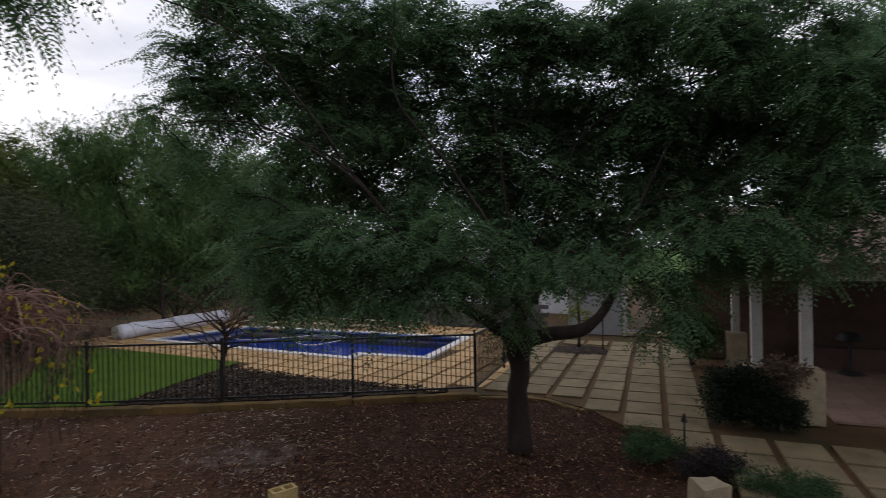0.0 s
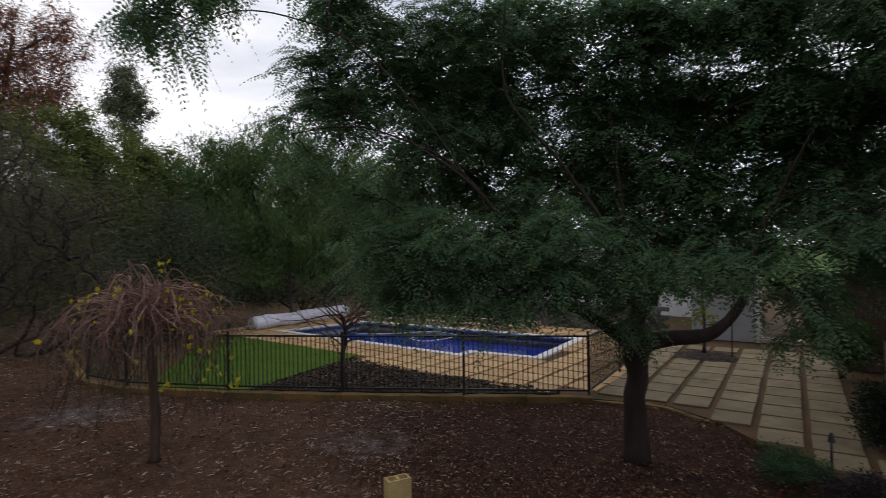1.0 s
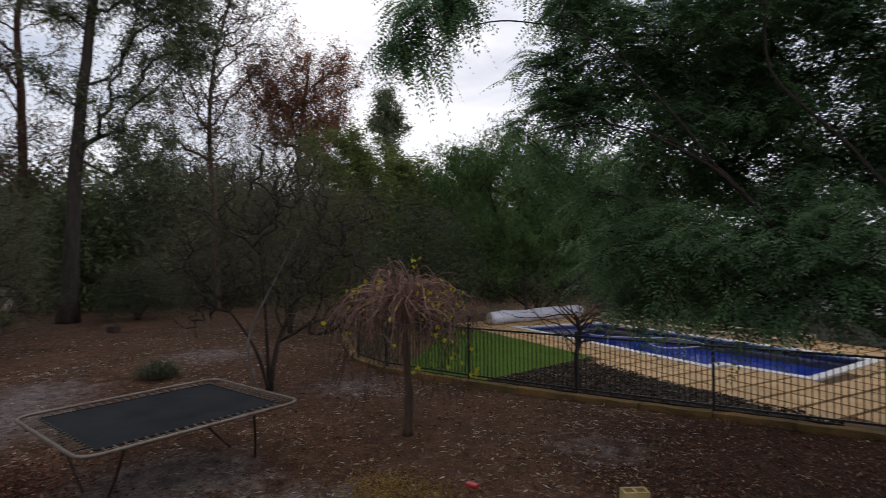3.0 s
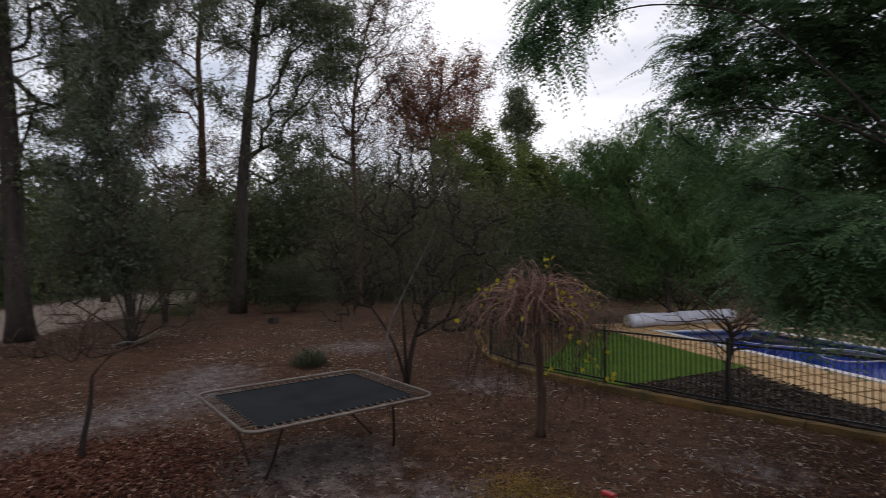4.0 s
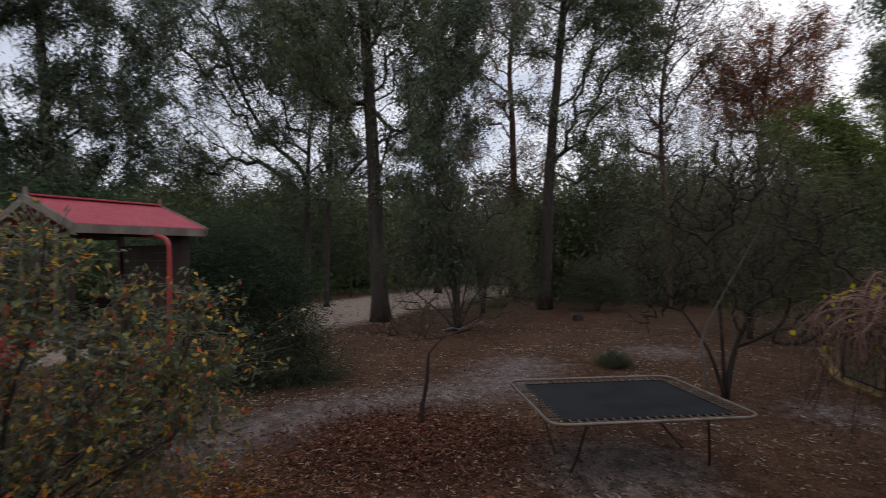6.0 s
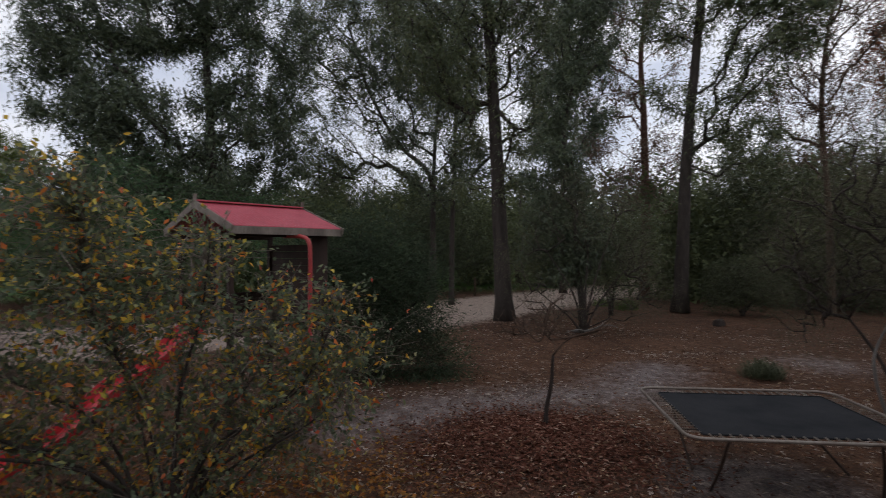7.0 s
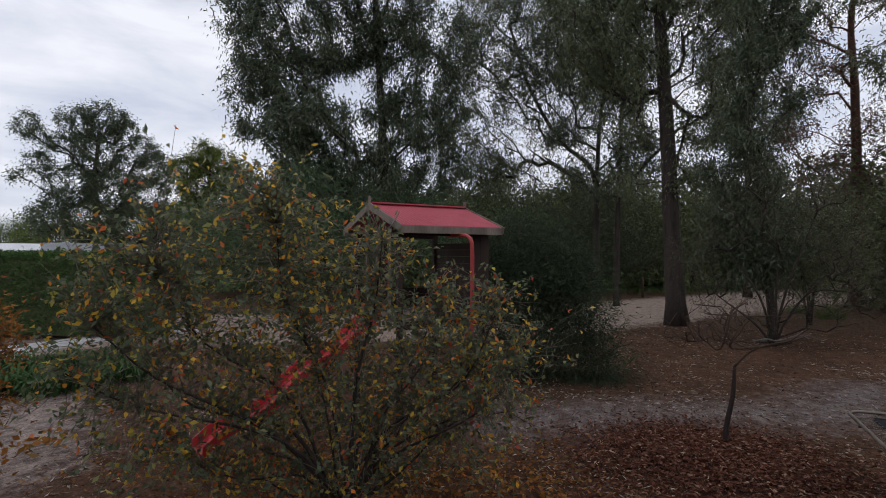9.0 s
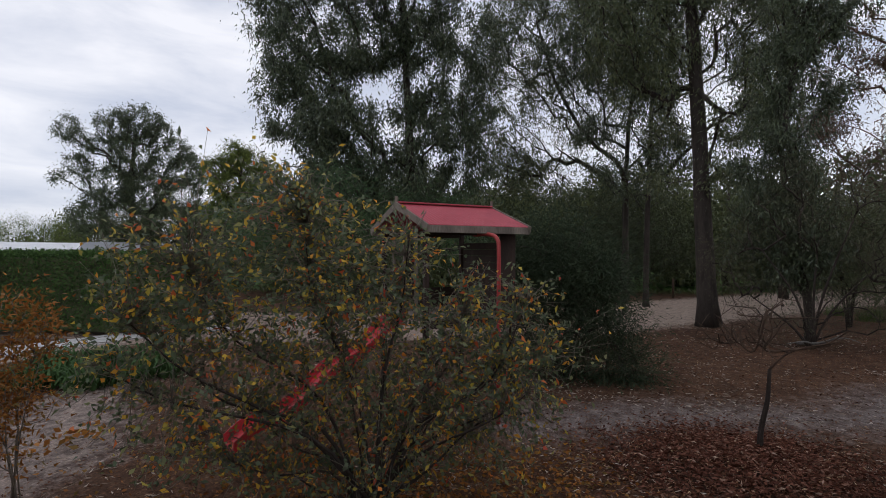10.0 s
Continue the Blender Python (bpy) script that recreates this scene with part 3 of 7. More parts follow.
def areas(x, y):
    """How much of mulch, grey sand, pale sand and grass there is at a place."""
    mulch = max(fade(math.hypot(x + 8.9, (y - 0.9)) , 1.9, 0.7), fade(math.hypot((x - 0.2) / 1.6, (y - 8.6)), 2.3, 0.6))
    grey = max(fade(along(x, y, GREY_WASH), 0.8, 1.3) * 0.92, fade(math.hypot(x + 7.3, y - 3.7), 1.1, 0.7) * 1.0,
               fade(math.hypot(x + 9.0, y - 9.0), 0.7, 1.0) * 0.75, fade(math.hypot(x + 5.3, y - 4.4), 0.5, 0.8) * 0.8,
               fade(math.hypot((x + 2.9) / 1.2, y - 8.3), 0.4, 0.7) * 0.75, fade(along(x, y, LEFT_SAND), 0.8, 0.9), fade(math.hypot(x + 15.5, y - 9.5), 1.2, 1.2) * 0.7)
    pale = max(fade(along(x, y, PALE_TRACK), 4.2, 1.0), fade(along(x, y, WHITE_PATH), 0.75, 0.3) * 1.5, fade(along(x, y, LEFT_SAND), 0.7, 1.0) * 0.62, fade(math.hypot(x + 6.9, (y - 3.7) * 0.8), 0.8, 0.6) * 0.45)
    d = math.hypot(x, y)
    far = fade(-d, -46, 5) if along(x, y, PALE_TRACK) > 5.2 else 0.0
    grass = max(far, fade(math.hypot(x + 9, y + 15.4), 1.4, 0.8) * 0.5)
    return mulch, grey, pale, grass


def mound(x, y):
    """The heap of raked leaves round the sapling."""
    return 0.22 * math.exp(-((x + 8.7) ** 2 + (y - 0.7) ** 2) / 1.6)


def ground_z(x, y):
    """Height of the garden soil: gentle unevenness, the leaf heap, and mulch banked against the kerb."""
    near = max(0.0, 1 - math.hypot(x, y) / 60)
    z = (noise.noise((x * 0.35, y * 0.35, 1.0)) * 0.07 + noise.noise((x * 1.1, y * 1.1, 4.0)) * 0.035) * near
    return z - 0.02 + mound(x, y) + 0.07 * fade(along(x, y, OUTLINE[:9]), 0.5, 0.5) + 0.06 * fade(along(x, y, OUTLINE[6:13]), 0.3, 0.5)


def build_ground():
    xs = sorted(set([-1500, -900, -500, -300, -200, -150, -120, -95] + [-80 + 2.5 * i for i in range(17)] + [round(-38 + 0.4 * i, 2) for i in range(110)] + [6.4 + 3 * i for i in range(12)] + [60, 100, 200, 400, 900, 1500]))
    ys = sorted(set([-1500, -900, -400, -200, -120, -80, -60, -45] + [-36 + 3 * i for i in range(6)] + [round(-20 + 0.4 * i, 2) for i in range(95)] + [18.4 + 3 * i for i in range(12)] + [70, 100, 200, 400, 900, 1500]))
    verts, idx, faces = [], {}, []
    vals = {"mulch": [], "grey_sand": [], "pale_sand": [], "grass": []}
    core = [(x * 0.985 - 0.02, y * 0.99 + 0.16) for x, y in OUTLINE]
    for i, x in enumerate(xs):
        for j, y in enumerate(ys):
            idx[i, j] = len(verts)
            verts.append((x, y, ground_z(x, y)))
            for key, a in zip(vals, areas(x, y)):
                vals[key].append(a)
    for i in range(len(xs) - 1):
        for j in range(len(ys) - 1):
            cx, cy = (xs[i] + xs[i + 1]) / 2, (ys[j] + ys[j + 1]) / 2
            corners = ((xs[i], ys[j]), (xs[i + 1], ys[j]), (xs[i + 1], ys[j + 1]), (xs[i], ys[j + 1]))
            if all(inside(x, y, core) for x, y in corners):
                continue
            faces.append((idx[i, j], idx[i + 1, j], idx[i + 1, j + 1], idx[i, j + 1]))
    me = mesh_of("ground", verts, faces, True)
    for key, a in vals.items():
        me.attributes.new(key, "FLOAT", "POINT").data.foreach_set("value", np.array(a, dtype=np.float32))
    me.materials.append(GROUND)
    tagged(new("ground", me), "garden soil under leaf litter, with sandy patches and a pale track", "ground", kind="structure")


build_ground()

PATH_EDGE = ((-2.0, -19.4), (-6.5, -19.3), (-10.6, -19.1), (-13.6, -18.6), (-17.0, -17.2), (-16.4, -16.2), (-13.1, -17.2), (-10.3, -17.6), (-6.4, -17.8), (-2.0, -17.9))
tagged(part("gravel_path", prism([(x, y) for x, y in PATH_EDGE], -0.12, 0.06), WHITE_GRAVEL), "narrow path of crushed white limestone beside the hedge", "path", kind="structure")


def plate_with_hole(name, outer, hole, z0, z1, mat):
    bm = bmesh.new()
    rings = []
    for poly in (outer, hole):
        vs = [bm.verts.new((x, y, z1)) for x, y in poly]
        es = [bm.edges.new((vs[i], vs[(i + 1) % len(vs)])) for i in range(len(vs))]
        rings.append((vs, es))
    bmesh.ops.triangle_fill(bm, edges=rings[0][1] + rings[1][1], use_beauty=True)
    for vs, es in rings:
        low = [bm.verts.new((v.co.x, v.co.y, z0)) for v in vs]
        n = len(vs)
        for i in range(n):
            bm.faces.new((vs[i], low[i], low[(i + 1) % n], vs[(i + 1) % n]))
    bmesh.ops.recalc_face_normals(bm, faces=bm.faces[:])
    return part(name, bm, mat)


terrace = plate_with_hole("terrace", OUTLINE, POOL, -0.25, TERRACE - 0.03, JOINT_SOIL)
tagged(terrace, "raised terrace base of mossy brown joint soil", "terrace", kind="structure")

# lawn and dark mulch bed inside the fence
LAWN = [(-8.75, 10.6), (-6.75, 10.57), (-6.38, 10.6), (-5.3, 14.55), (-11.5, 17.75), (-12.3, 18.1)]
lawn = tagged(part("lawn", prism(LAWN, 0.0, TERRACE + 0.004), TURF), "bright green synthetic turf lawn beside the pool", "lawn", kind="structure")
BED = [(-6.3, 10.6), (-4.2, 10.72), (-1.7, 10.92), (0.2, 11.1), (-0.22, 11.5), (-2.8, 12.55), (-5.15, 14.0), (-5.3, 14.4)]
tagged(part("mulch_bed", prism(BED, 0.0, TERRACE + 0.004), DARK_MULCH), "dark bark mulch bed behind the pool fence", "garden bed", kind="structure")

# ---- pool ----
pool = thing("swimming_pool", (-4.4, 17.6, TERRACE), "in-ground swimming pool with blue lining and white coping", "swimming pool", kind="structure")
poff = Vector((-4.4, 17.6, TERRACE))
bm = bmesh.new()
ring = [bm.verts.new((x - poff.x, y - poff.y, 0.0)) for x, y in POOL]
low = [bm.verts.new((x - poff.x, y - poff.y, -1.35)) for x, y in POOL]
for i in range(len(POOL)):
    k = (i + 1) % len(POOL)
    bm.faces.new((ring[i], ring[k], low[k], low[i]))
bm.faces.new(low)
part("basin", bm, POOL_PAINT, pool)
bm = bmesh.new()
bm.faces.new([bm.verts.new((x - poff.x, y - poff.y, -0.10)) for x, y in POOL])
water = part("water", bm, WATER, pool, "clear blue pool water")
# white coping: one strip a side, mitred
cx, cy = sum(p[0] for p in POOL) / len(POOL), sum(p[1] for p in POOL) / len(POOL)
outer = []
for i in range(len(POOL)):
    (x0, y0), (x1, y1), (x2, y2) = POOL[i - 1], POOL[i], POOL[(i + 1) % len(POOL)]
    n1 = Vector((y1 - y0, x0 - x1)).normalized()
    n2 = Vector((y2 - y1, x1 - x2)).normalized()
    m = (n1 + n2).normalized()
    m = m * (0.26 / max(0.35, m.dot(n1)))
    outer.append((x1 + m.x, y1 + m.y))
for i in range(len(POOL)):
    k = (i + 1) % len(POOL)
    quad = [POOL[i], POOL[k], outer[k], outer[i]]
    part("coping", prism([(x - poff.x, y - poff.y) for x, y in quad], -0.06, 0.03), COPING, pool)


def slab_mesh(name, sx, sy, h):
    return bm_mesh(name, box(sx, sy, h, 0.012, (0, 0, -h / 2)))


# ---- paving ----
paving = thing("paving", (0, 0, 0), "concrete slabs set in rows with mossy joints", "paving", kind="structure")
SLAB_MESH = slab_mesh("slab", 0.59, 0.675, 0.07)
SLAB_MESH.materials.append(SLAB)
ca, sa = math.cos(radians(-22)), math.sin(radians(-22))
rs = random.Random(5)
for i in range(-10, 8):
    for j in range(-5, 12):
        u, v = 0.135 + 0.705 * (i + 0.5), 9.25 + 0.738 * (j + 0.5)
        x, y = u * ca - v * sa, u * sa + v * ca
        edge = 2.35 if v < 9.4 else 0.86
        if u > edge + (1.6 if v < 9.4 else 0) or math.hypot(x - 4.0, y - 15.3) < 0.75:
            continue
        if not inside(x - 0.12, y, OUTLINE) or not inside(x + 0.1, y - 0.35, OUTLINE):
            continue
        # pool surround is laid in its own direction
        if u < -3.3 or (x < 1.7 + 0.38 * (y - 13.4) and y > 10.9 and x < 2.6) or v > 17.4:
            continue
        part("slab", SLAB_MESH, SLAB, paving, at=pose(x + rs.uniform(-.008, .008), y + rs.uniform(-.008, .008), TERRACE + 0.012 + rs.uniform(-.004, .004), 0, 0, -22 + rs.uniform(-.5, .5)))

surround = thing("pool_surround", (0, 0, 0), "tan square pavers round the pool", "paving", kind="structure")
PAVER_MESH = slab_mesh("paver", 0.645, 0.645, 0.06)
PAVER_MESH.materials.append(PAVER)
ca, sa = math.cos(radians(-27.3)), math.sin(radians(-27.3))
STRIP = [(-12.6, 18.4), (-5.2, 14.55), (-5.15, 14.02), (-2.8, 12.5), (-0.2, 11.48), (0.72, 11.1), (1.6, 13.3), (2.5, 15.5), (3.1, 17.6), (2.0, 20.2), (-8.4, 23.6), (-11.0, 22.5)]
for i in range(-32, 12):
    for j in range(-4, 30):
        u, v = 0.73 * (i + 0.5), 9.05 + 0.73 * (j + 0.5)
        x, y = u * ca - v * sa, u * sa + v * ca
        if not inside(x, y, STRIP) or inside(x, y, outer):
            continue
        part("paver", PAVER_MESH, PAVER, surround, at=pose(x, y, TERRACE + 0.004 + rs.uniform(-.003, .003), 0, 0, -27.3))

# limestone edging below the fence
KERB = OUTLINE[:9]
kerb = thing("garden_kerb", (0, 0, 0), "mossy limestone edging under the pool fence", "kerb", kind="structure")
for n, ((x0, y0), (x1, y1)) in enumerate(zip(KERB, KERB[1:])):
    ln = math.hypot(x1 - x0, y1 - y0)
    for k in range(max(1, round(ln / 1.2))):
        m = max(1, round(ln / 1.2))
        q = (k + 0.5) / m
        sunk = 0.0 if n < 6 else 0.055      # beyond the fence the stones lie nearly flush with the soil
        b = rough_box(ln / m - 0.006, 0.2, 0.34, n * 7 + k, 0.03, 3, 0.02, (0, 0, -0.165 - sunk))
        part("edging_stone", b, KERB_STONE, kerb, at=pose(x0 + (x1 - x0) * q, y0 + (y1 - y0) * q, TERRACE + 0.01, 0, 0, math.degrees(math.atan2(y1 - y0, x1 - x0))))

# ---- pool fence ----
fence = thing("pool_fence", (0, 0, 0), "black tubular steel pool fence on a stone edging", "fence", kind="structure")
PICKET = bm_mesh("picket", box(0.016, 0.016, 1.10, 0, (0, 0, 0.64)))
PICKET.materials.append(FENCE_BLACK)
POST = bm_mesh("post", box(0.05, 0.05, 1.27, 0.006, (0, 0, 0.635)))
POST.materials.append(FENCE_BLACK)
for (x0, y0), (x1, y1) in zip(FENCE_LINE, FENCE_LINE[1:]):
    ln, a = math.hypot(x1 - x0, y1 - y0), math.degrees(math.atan2(y1 - y0, x1 - x0))
    for z in (0.10, 1.17):
        part("rail", box(ln - 0.05, 0.036, 0.036, 0.004, (ln / 2, 0, z)), FENCE_BLACK, fence, at=pose(x0, y0, TERRACE, 0, 0, a))
    n = round(ln / 0.098)
    for k in range(1, n):
        q = k / n
        part("picket", PICKET, FENCE_BLACK, fence, at=pose(x0 + (x1 - x0) * q, y0 + (y1 - y0) * q, TERRACE, 0, 0, a))
for x, y in FENCE_LINE:
    part("post", POST, FENCE_BLACK, fence, at=pose(x, y, TERRACE, 0, 0, 0))

# ---- house ----
HOUSE_TURN = -22.0
house = thing("house", (4.5, 24.6, 0.0), "white rendered house with dark windows behind the pool terrace", "house", turn=HOUSE_TURN)


def wall_with_openings(length, height, thick, holes):
    """A wall along x from 0, with real openings (x0, x1, z0, z1) cut out of it by building round them."""
    bm = bmesh.new()
    xs = sorted({0.0, length, *[h[0] for h in holes], *[h[1] for h in holes]})
    zs = sorted({0.0, height, *[h[2] for h in holes], *[h[3] for h in holes]})
    for x0, x1 in zip(xs, xs[1:]):
        for z0, z1 in zip(zs, zs[1:]):
            mx, mz = (x0 + x1) / 2, (z0 + z1) / 2
            if any(h[0] < mx < h[1] and h[2] < mz < h[3] for h in holes):
                continue
            bmesh.ops.create_cube(bm, size=1.0, matrix=Matrix.Translation((mx, thick / 2, mz)) @ Matrix.Diagonal((x1 - x0, thick, z1 - z0, 1)))
    bmesh.ops.remove_doubles(bm, verts=bm.verts[:], dist=0.0005)
    return bm


def window_in(parent, x0, x1, z0, z1, mullions=1, depth=0.06):
    """A window: white frame, mullions, sill and dark panes."""
    w = new("window")
    w.parent = parent
    w.matrix_basis = pose((x0 + x1) / 2, depth, z0)
    wd, h = x1 - x0, z1 - z0
    for sx in (-1, 1):
        part("frame", box(0.07, 0.07, h, 0.006, (sx * (wd / 2 - 0.035), 0, h / 2)), POST_PAINT, w)
    for z in (0.035, h - 0.035):
        part("frame", box(wd - 0.14, 0.07, 0.07, 0.006, (0, 0, z)), POST_PAINT, w)
    for k in range(mullions):
        part("mullion", box(0.06, 0.06, h - 0.14, 0.005, (-wd / 2 + wd * (k + 1) / (mullions + 1), 0, h / 2)), POST_PAINT, w)
    for k in range(mullions + 1):
        pw = (wd - 0.14) / (mullions + 1)
        part("pane", box(pw - 0.03, 0.012, h - 0.15, 0, (-wd / 2 + 0.07 + pw * (k + 0.5), 0.02, h / 2)), WINDOW_DARK, w)
    part("sill", box(wd + 0.12, 0.16, 0.05, 0.008, (0, -0.06, -0.02)), POST_PAINT, w)
    return w


HOLES = [(9.1, 10.6, 0.3, 1.8), (4.2, 5.8, 1.15, 2.35)]
body = new("walls")
body.parent = house
body.matrix_basis = pose(-10.4, 0, 0)
part("front_wall", wall_with_openings(12.6, 3.1, 0.22, HOLES), WHITE_WALL, body, at=pose(0, 0, 0))
part("side_wall", wall_with_openings(7.0, 3.1, 0.22, []), WHITE_WALL, body, at=pose(12.6, 0.22, 0, 0, 0, 90))
part("end_wall", wall_with_openings(7.0, 3.1, 0.22, []), WHITE_WALL, body, at=pose(0.22, 0.22, 0, 0, 0, 90))
part("back_wall", wall_with_openings(12.6, 3.1, 0.22, []), WHITE_WALL, body, at=pose(0, 7.2, 0))
for h in HOLES:
    window_in(body, *h, mullions=1)


def gable_roof(length, span, rise, eave, thick=0.08):
    """A pitched roof over a plan length by span, ridge along x."""
    bm = bmesh.new()
    for sy in (-1, 1):
        a = [(-eave, sy * (span / 2 + eave), -rise * eave / (span / 2)), (length + eave, sy * (span / 2 + eave), -rise * eave / (span / 2)), (length + eave, 0, rise), (-eave, 0, rise)]
        up = [bm.verts.new((x, y, z + thick)) for x, y, z in a]
        dn = [bm.verts.new(p) for p in a]
        bm.faces.new(up)
        bm.faces.new(dn[::-1])
        for i in range(4):
            bm.faces.new((up[i], dn[i], dn[(i + 1) % 4], up[(i + 1) % 4]))
    bmesh.ops.recalc_face_normals(bm, faces=bm.faces[:])
    return bm


part("roof", gable_roof(12.6, 7.2, 0.9, 0.4), ROOF_GREY, house, at=pose(-10.4, 3.7, 3.1))
part("gutter", box(13.4, 0.12, 0.12, 0.01, (6.3, 0, 0)), POST_PAINT, house, at=pose(-10.4, -0.43, 3.0))

# grey retaining wall of blocks behind the pool
retaining = thing("retaining_wall", (-8.6, 24.3, TERRACE), "grey block retaining wall behind the pool", "wall", kind="structure", turn=-21.0)
BLOCK = bm_mesh("block", box(0.585, 0.2, 0.135, 0.012, (0, 0, 0.07)))
BLOCK.materials.append(GREY_BLOCK)
for row in range(6):
    for k in range(22):
        part("block", BLOCK, GREY_BLOCK, retaining, at=pose(0.3 + 0.6 * k + (0.3 if row % 2 else 0), 0.012 * row, 0.143 * row))

# limestone steps along the far side of the pool
for k, (z, w) in enumerate(((0.0, 0.42), (0.15, 0.36))):
    st = thing("limestone_step", (-8.0 + 0.2 * k, 22.35 + 0.42 * k, TERRACE + z), "pale limestone step blocks beside the pool", "step", "steps behind the pool", "structure", turn=-21.5)
    for i in range(8):
        part("step_block", rough_box(0.98, w, 0.15, i + 9 * k, 0.006, 1, 0.012, (0.5 + i, 0, 0.075)), LIMESTONE, st)

# grey wing with a white corner post and a doorway at the end of the paving
wing = thing("house_wing", (4.45, 18.35, TERRACE), "grey rendered house wing with white corner post and door", "house", turn=HOUSE_TURN)
part("wing_wall", wall_with_openings(1.75, 2.75, 0.2, []), GREY_WALL, wing)
part("corner_post", box(0.16, 0.22, 2.75, 0.01, (0, 0, 1.375)), POST_PAINT, wing, at=pose(1.84, 0.0, 0))
part("return_wall", wall_with_openings(3.2, 2.75, 0.2, [(0.5, 1.35, 0.02, 2.1)]), GREY_WALL, wing, at=pose(1.75, 0.2, 0, 0, 0, 90))
part("door", box(0.84, 0.05, 2.06, 0.01, (0.925, 0.06, 1.06)), DARK_WOOD, wing, at=pose(1.75, 0.2, 0, 0, 0, 90))
part("left_return", wall_with_openings(4.5, 2.75, 0.2, []), GREY_WALL, wing, at=pose(0.2, 0.2, 0, 0, 0, 90))
part("roof", box(2.6, 5.2, 0.12, 0.02, (0.9, 2.2, 2.82)), ROOF_GREY, wing)
step = tagged(part("door_step", box(1.9, 0.55, 0.11, 0.015, (0, 0, 0.055)), LIMESTONE, at=pose(6.95, 17.6, TERRACE, 0, 0, HOUSE_TURN)), "low stone door step at the end of the paving", "step", kind="structure")
part("doormat", box(0.7, 0.4, 0.02, 0.004, (0, 0, 0.01)), DARK_PLASTIC, step, "dark rubber doormat", at=pose(-0.3, 0, 0.11))

# ---- veranda ----
veranda = thing("veranda", (5.99, 8.73, TERRACE), "veranda with cream posts on limestone piers and a brown roof", "veranda", turn=HOUSE_TURN)
PIERS = [(0, 0, 1), (-0.70, 0.05, 1), (-0.54, 3.85, 1), (2.9, 0, 1), (5.8, 0, 1)]
for k, (x, y, _) in enumerate(PIERS):
    p = part("pier", rough_box(0.42, 0.42, 0.88, k, 0.012, 3, 0.03, (0, 0, 0.44)), LIMESTONE, veranda, "rough limestone pier", at=pose(x, y, 0))
    part("post", box(0.16, 0.16, 1.42, 0.012, (0, 0, 1.59)), POST_PAINT, veranda, "cream painted timber post", at=pose(x, y, 0))
part("beam", box(7.4, 0.14, 0.2, 0.01, (2.3, 0, 2.40)), POST_PAINT, veranda)
part("beam", box(0.14, 5.0, 0.2, 0.01, (-0.62, 2.6, 2.40)), POST_PAINT, veranda)
bm = bmesh.new()
for i, (x, y, z) in enumerate([(-1.7, -0.5, 2.5), (6.4, -0.5, 2.5), (6.4, 7.0, 3.9), (-1.7, 7.0, 3.9), (-1.7, -0.5, 2.6), (6.4, -0.5, 2.6), (6.4, 7.0, 4.0), (-1.7, 7.0, 4.0)]):
    bm.verts.new((x, y, z))
bm.verts.ensure_lookup_table()
for q in ((0, 3, 2, 1), (4, 5, 6, 7), (0, 1, 5, 4), (1, 2, 6, 5), (2, 3, 7, 6), (3, 0, 4, 7)):
    bm.faces.new([bm.verts[i] for i in q])
part("roof", bm, ROOF_TILE, veranda)
part("back_wall", wall_with_openings(8.0, 3.6, 0.25, []), BRICK_BROWN, veranda, at=pose(-1.3, 5.2, 0))
part("end_wall", wall_with_openings(5.2, 2.6, 0.25, []), BRICK_BROWN, veranda, at=pose(6.5, 0, 0, 0, 0, 90))
part("bench_wall", box(3.4, 0.35, 0.5, 0.02, (2.6, 4.6, 0.25)), BRICK_BROWN, veranda)
floor_v = thing("veranda_floor", (6.1, 8.7, TERRACE), "pinkish paving under the veranda", "paving", kind="structure", turn=HOUSE_TURN)
PINK = slab_mesh("floor_slab", 0.39, 0.39, 0.05)
PINK.materials.append(PINK_PAVING)
for i in range(14):
    for j in range(11):
        part("floor_slab", PINK, PINK_PAVING, floor_v, at=pose(0.5 + 0.4 * i, 0.3 + 0.4 * j, 0.03))

# round dark table under the veranda
table = thing("patio_table", (9.0, 11.7, TERRACE + 0.055), "round dark patio table with a covered top under the veranda", "table")
bm = bmesh.new()
bmesh.ops.create_cone(bm, cap_ends=True, segments=28, radius1=0.28, radius2=0.19, depth=0.15, matrix=Matrix.Translation((0, 0, 0.80)))
bmesh.ops.bevel(bm, geom=bm.edges[:], offset=0.02, segments=2, affect="EDGES")
part("top", bm, DARK_PLASTIC, table)
bm = bmesh.new()
bmesh.ops.create_cone(bm, cap_ends=True, segments=16, radius1=0.035, radius2=0.03, depth=0.72, matrix=Matrix.Translation((0, 0, 0.36)))
part("leg", bm, DARK_PLASTIC, table)
bm = bmesh.new()
bmesh.ops.create_cone(bm, cap_ends=True, segments=24, radius1=0.24, radius2=0.2, depth=0.04, matrix=Matrix.Translation((0, 0, 0.02)))
part("base", bm, DARK_PLASTIC, table)

# lit brick pillar and garden wall behind the veranda corner
pillar = thing("brick_pillar", (7.55, 15.1, TERRACE), "red brick pillar with a pale cap beside the paving", "pillar", turn=HOUSE_TURN)
BRICK = bm_mesh("brick", box(0.23, 0.105, 0.072, 0.006, (0, 0, 0.036)))
BRICK.materials.append(BRICK_RED)
part("core", box(0.3, 0.3, 2.0, 0, (0, 0, 1.0)), MORTAR, pillar)
for row in range(24):
    for k in range(4):
        a = 90 * k + (90 if row % 2 else 0)
        part("brick", BRICK, BRICK_RED, pillar, at=pose(0, 0, row * 0.083, 0, 0, a) @ pose(0.056, -0.118, 0))
part("cap", box(0.44, 0.44, 0.06, 0.012, (0, 0, 2.03)), LIMESTONE, pillar)
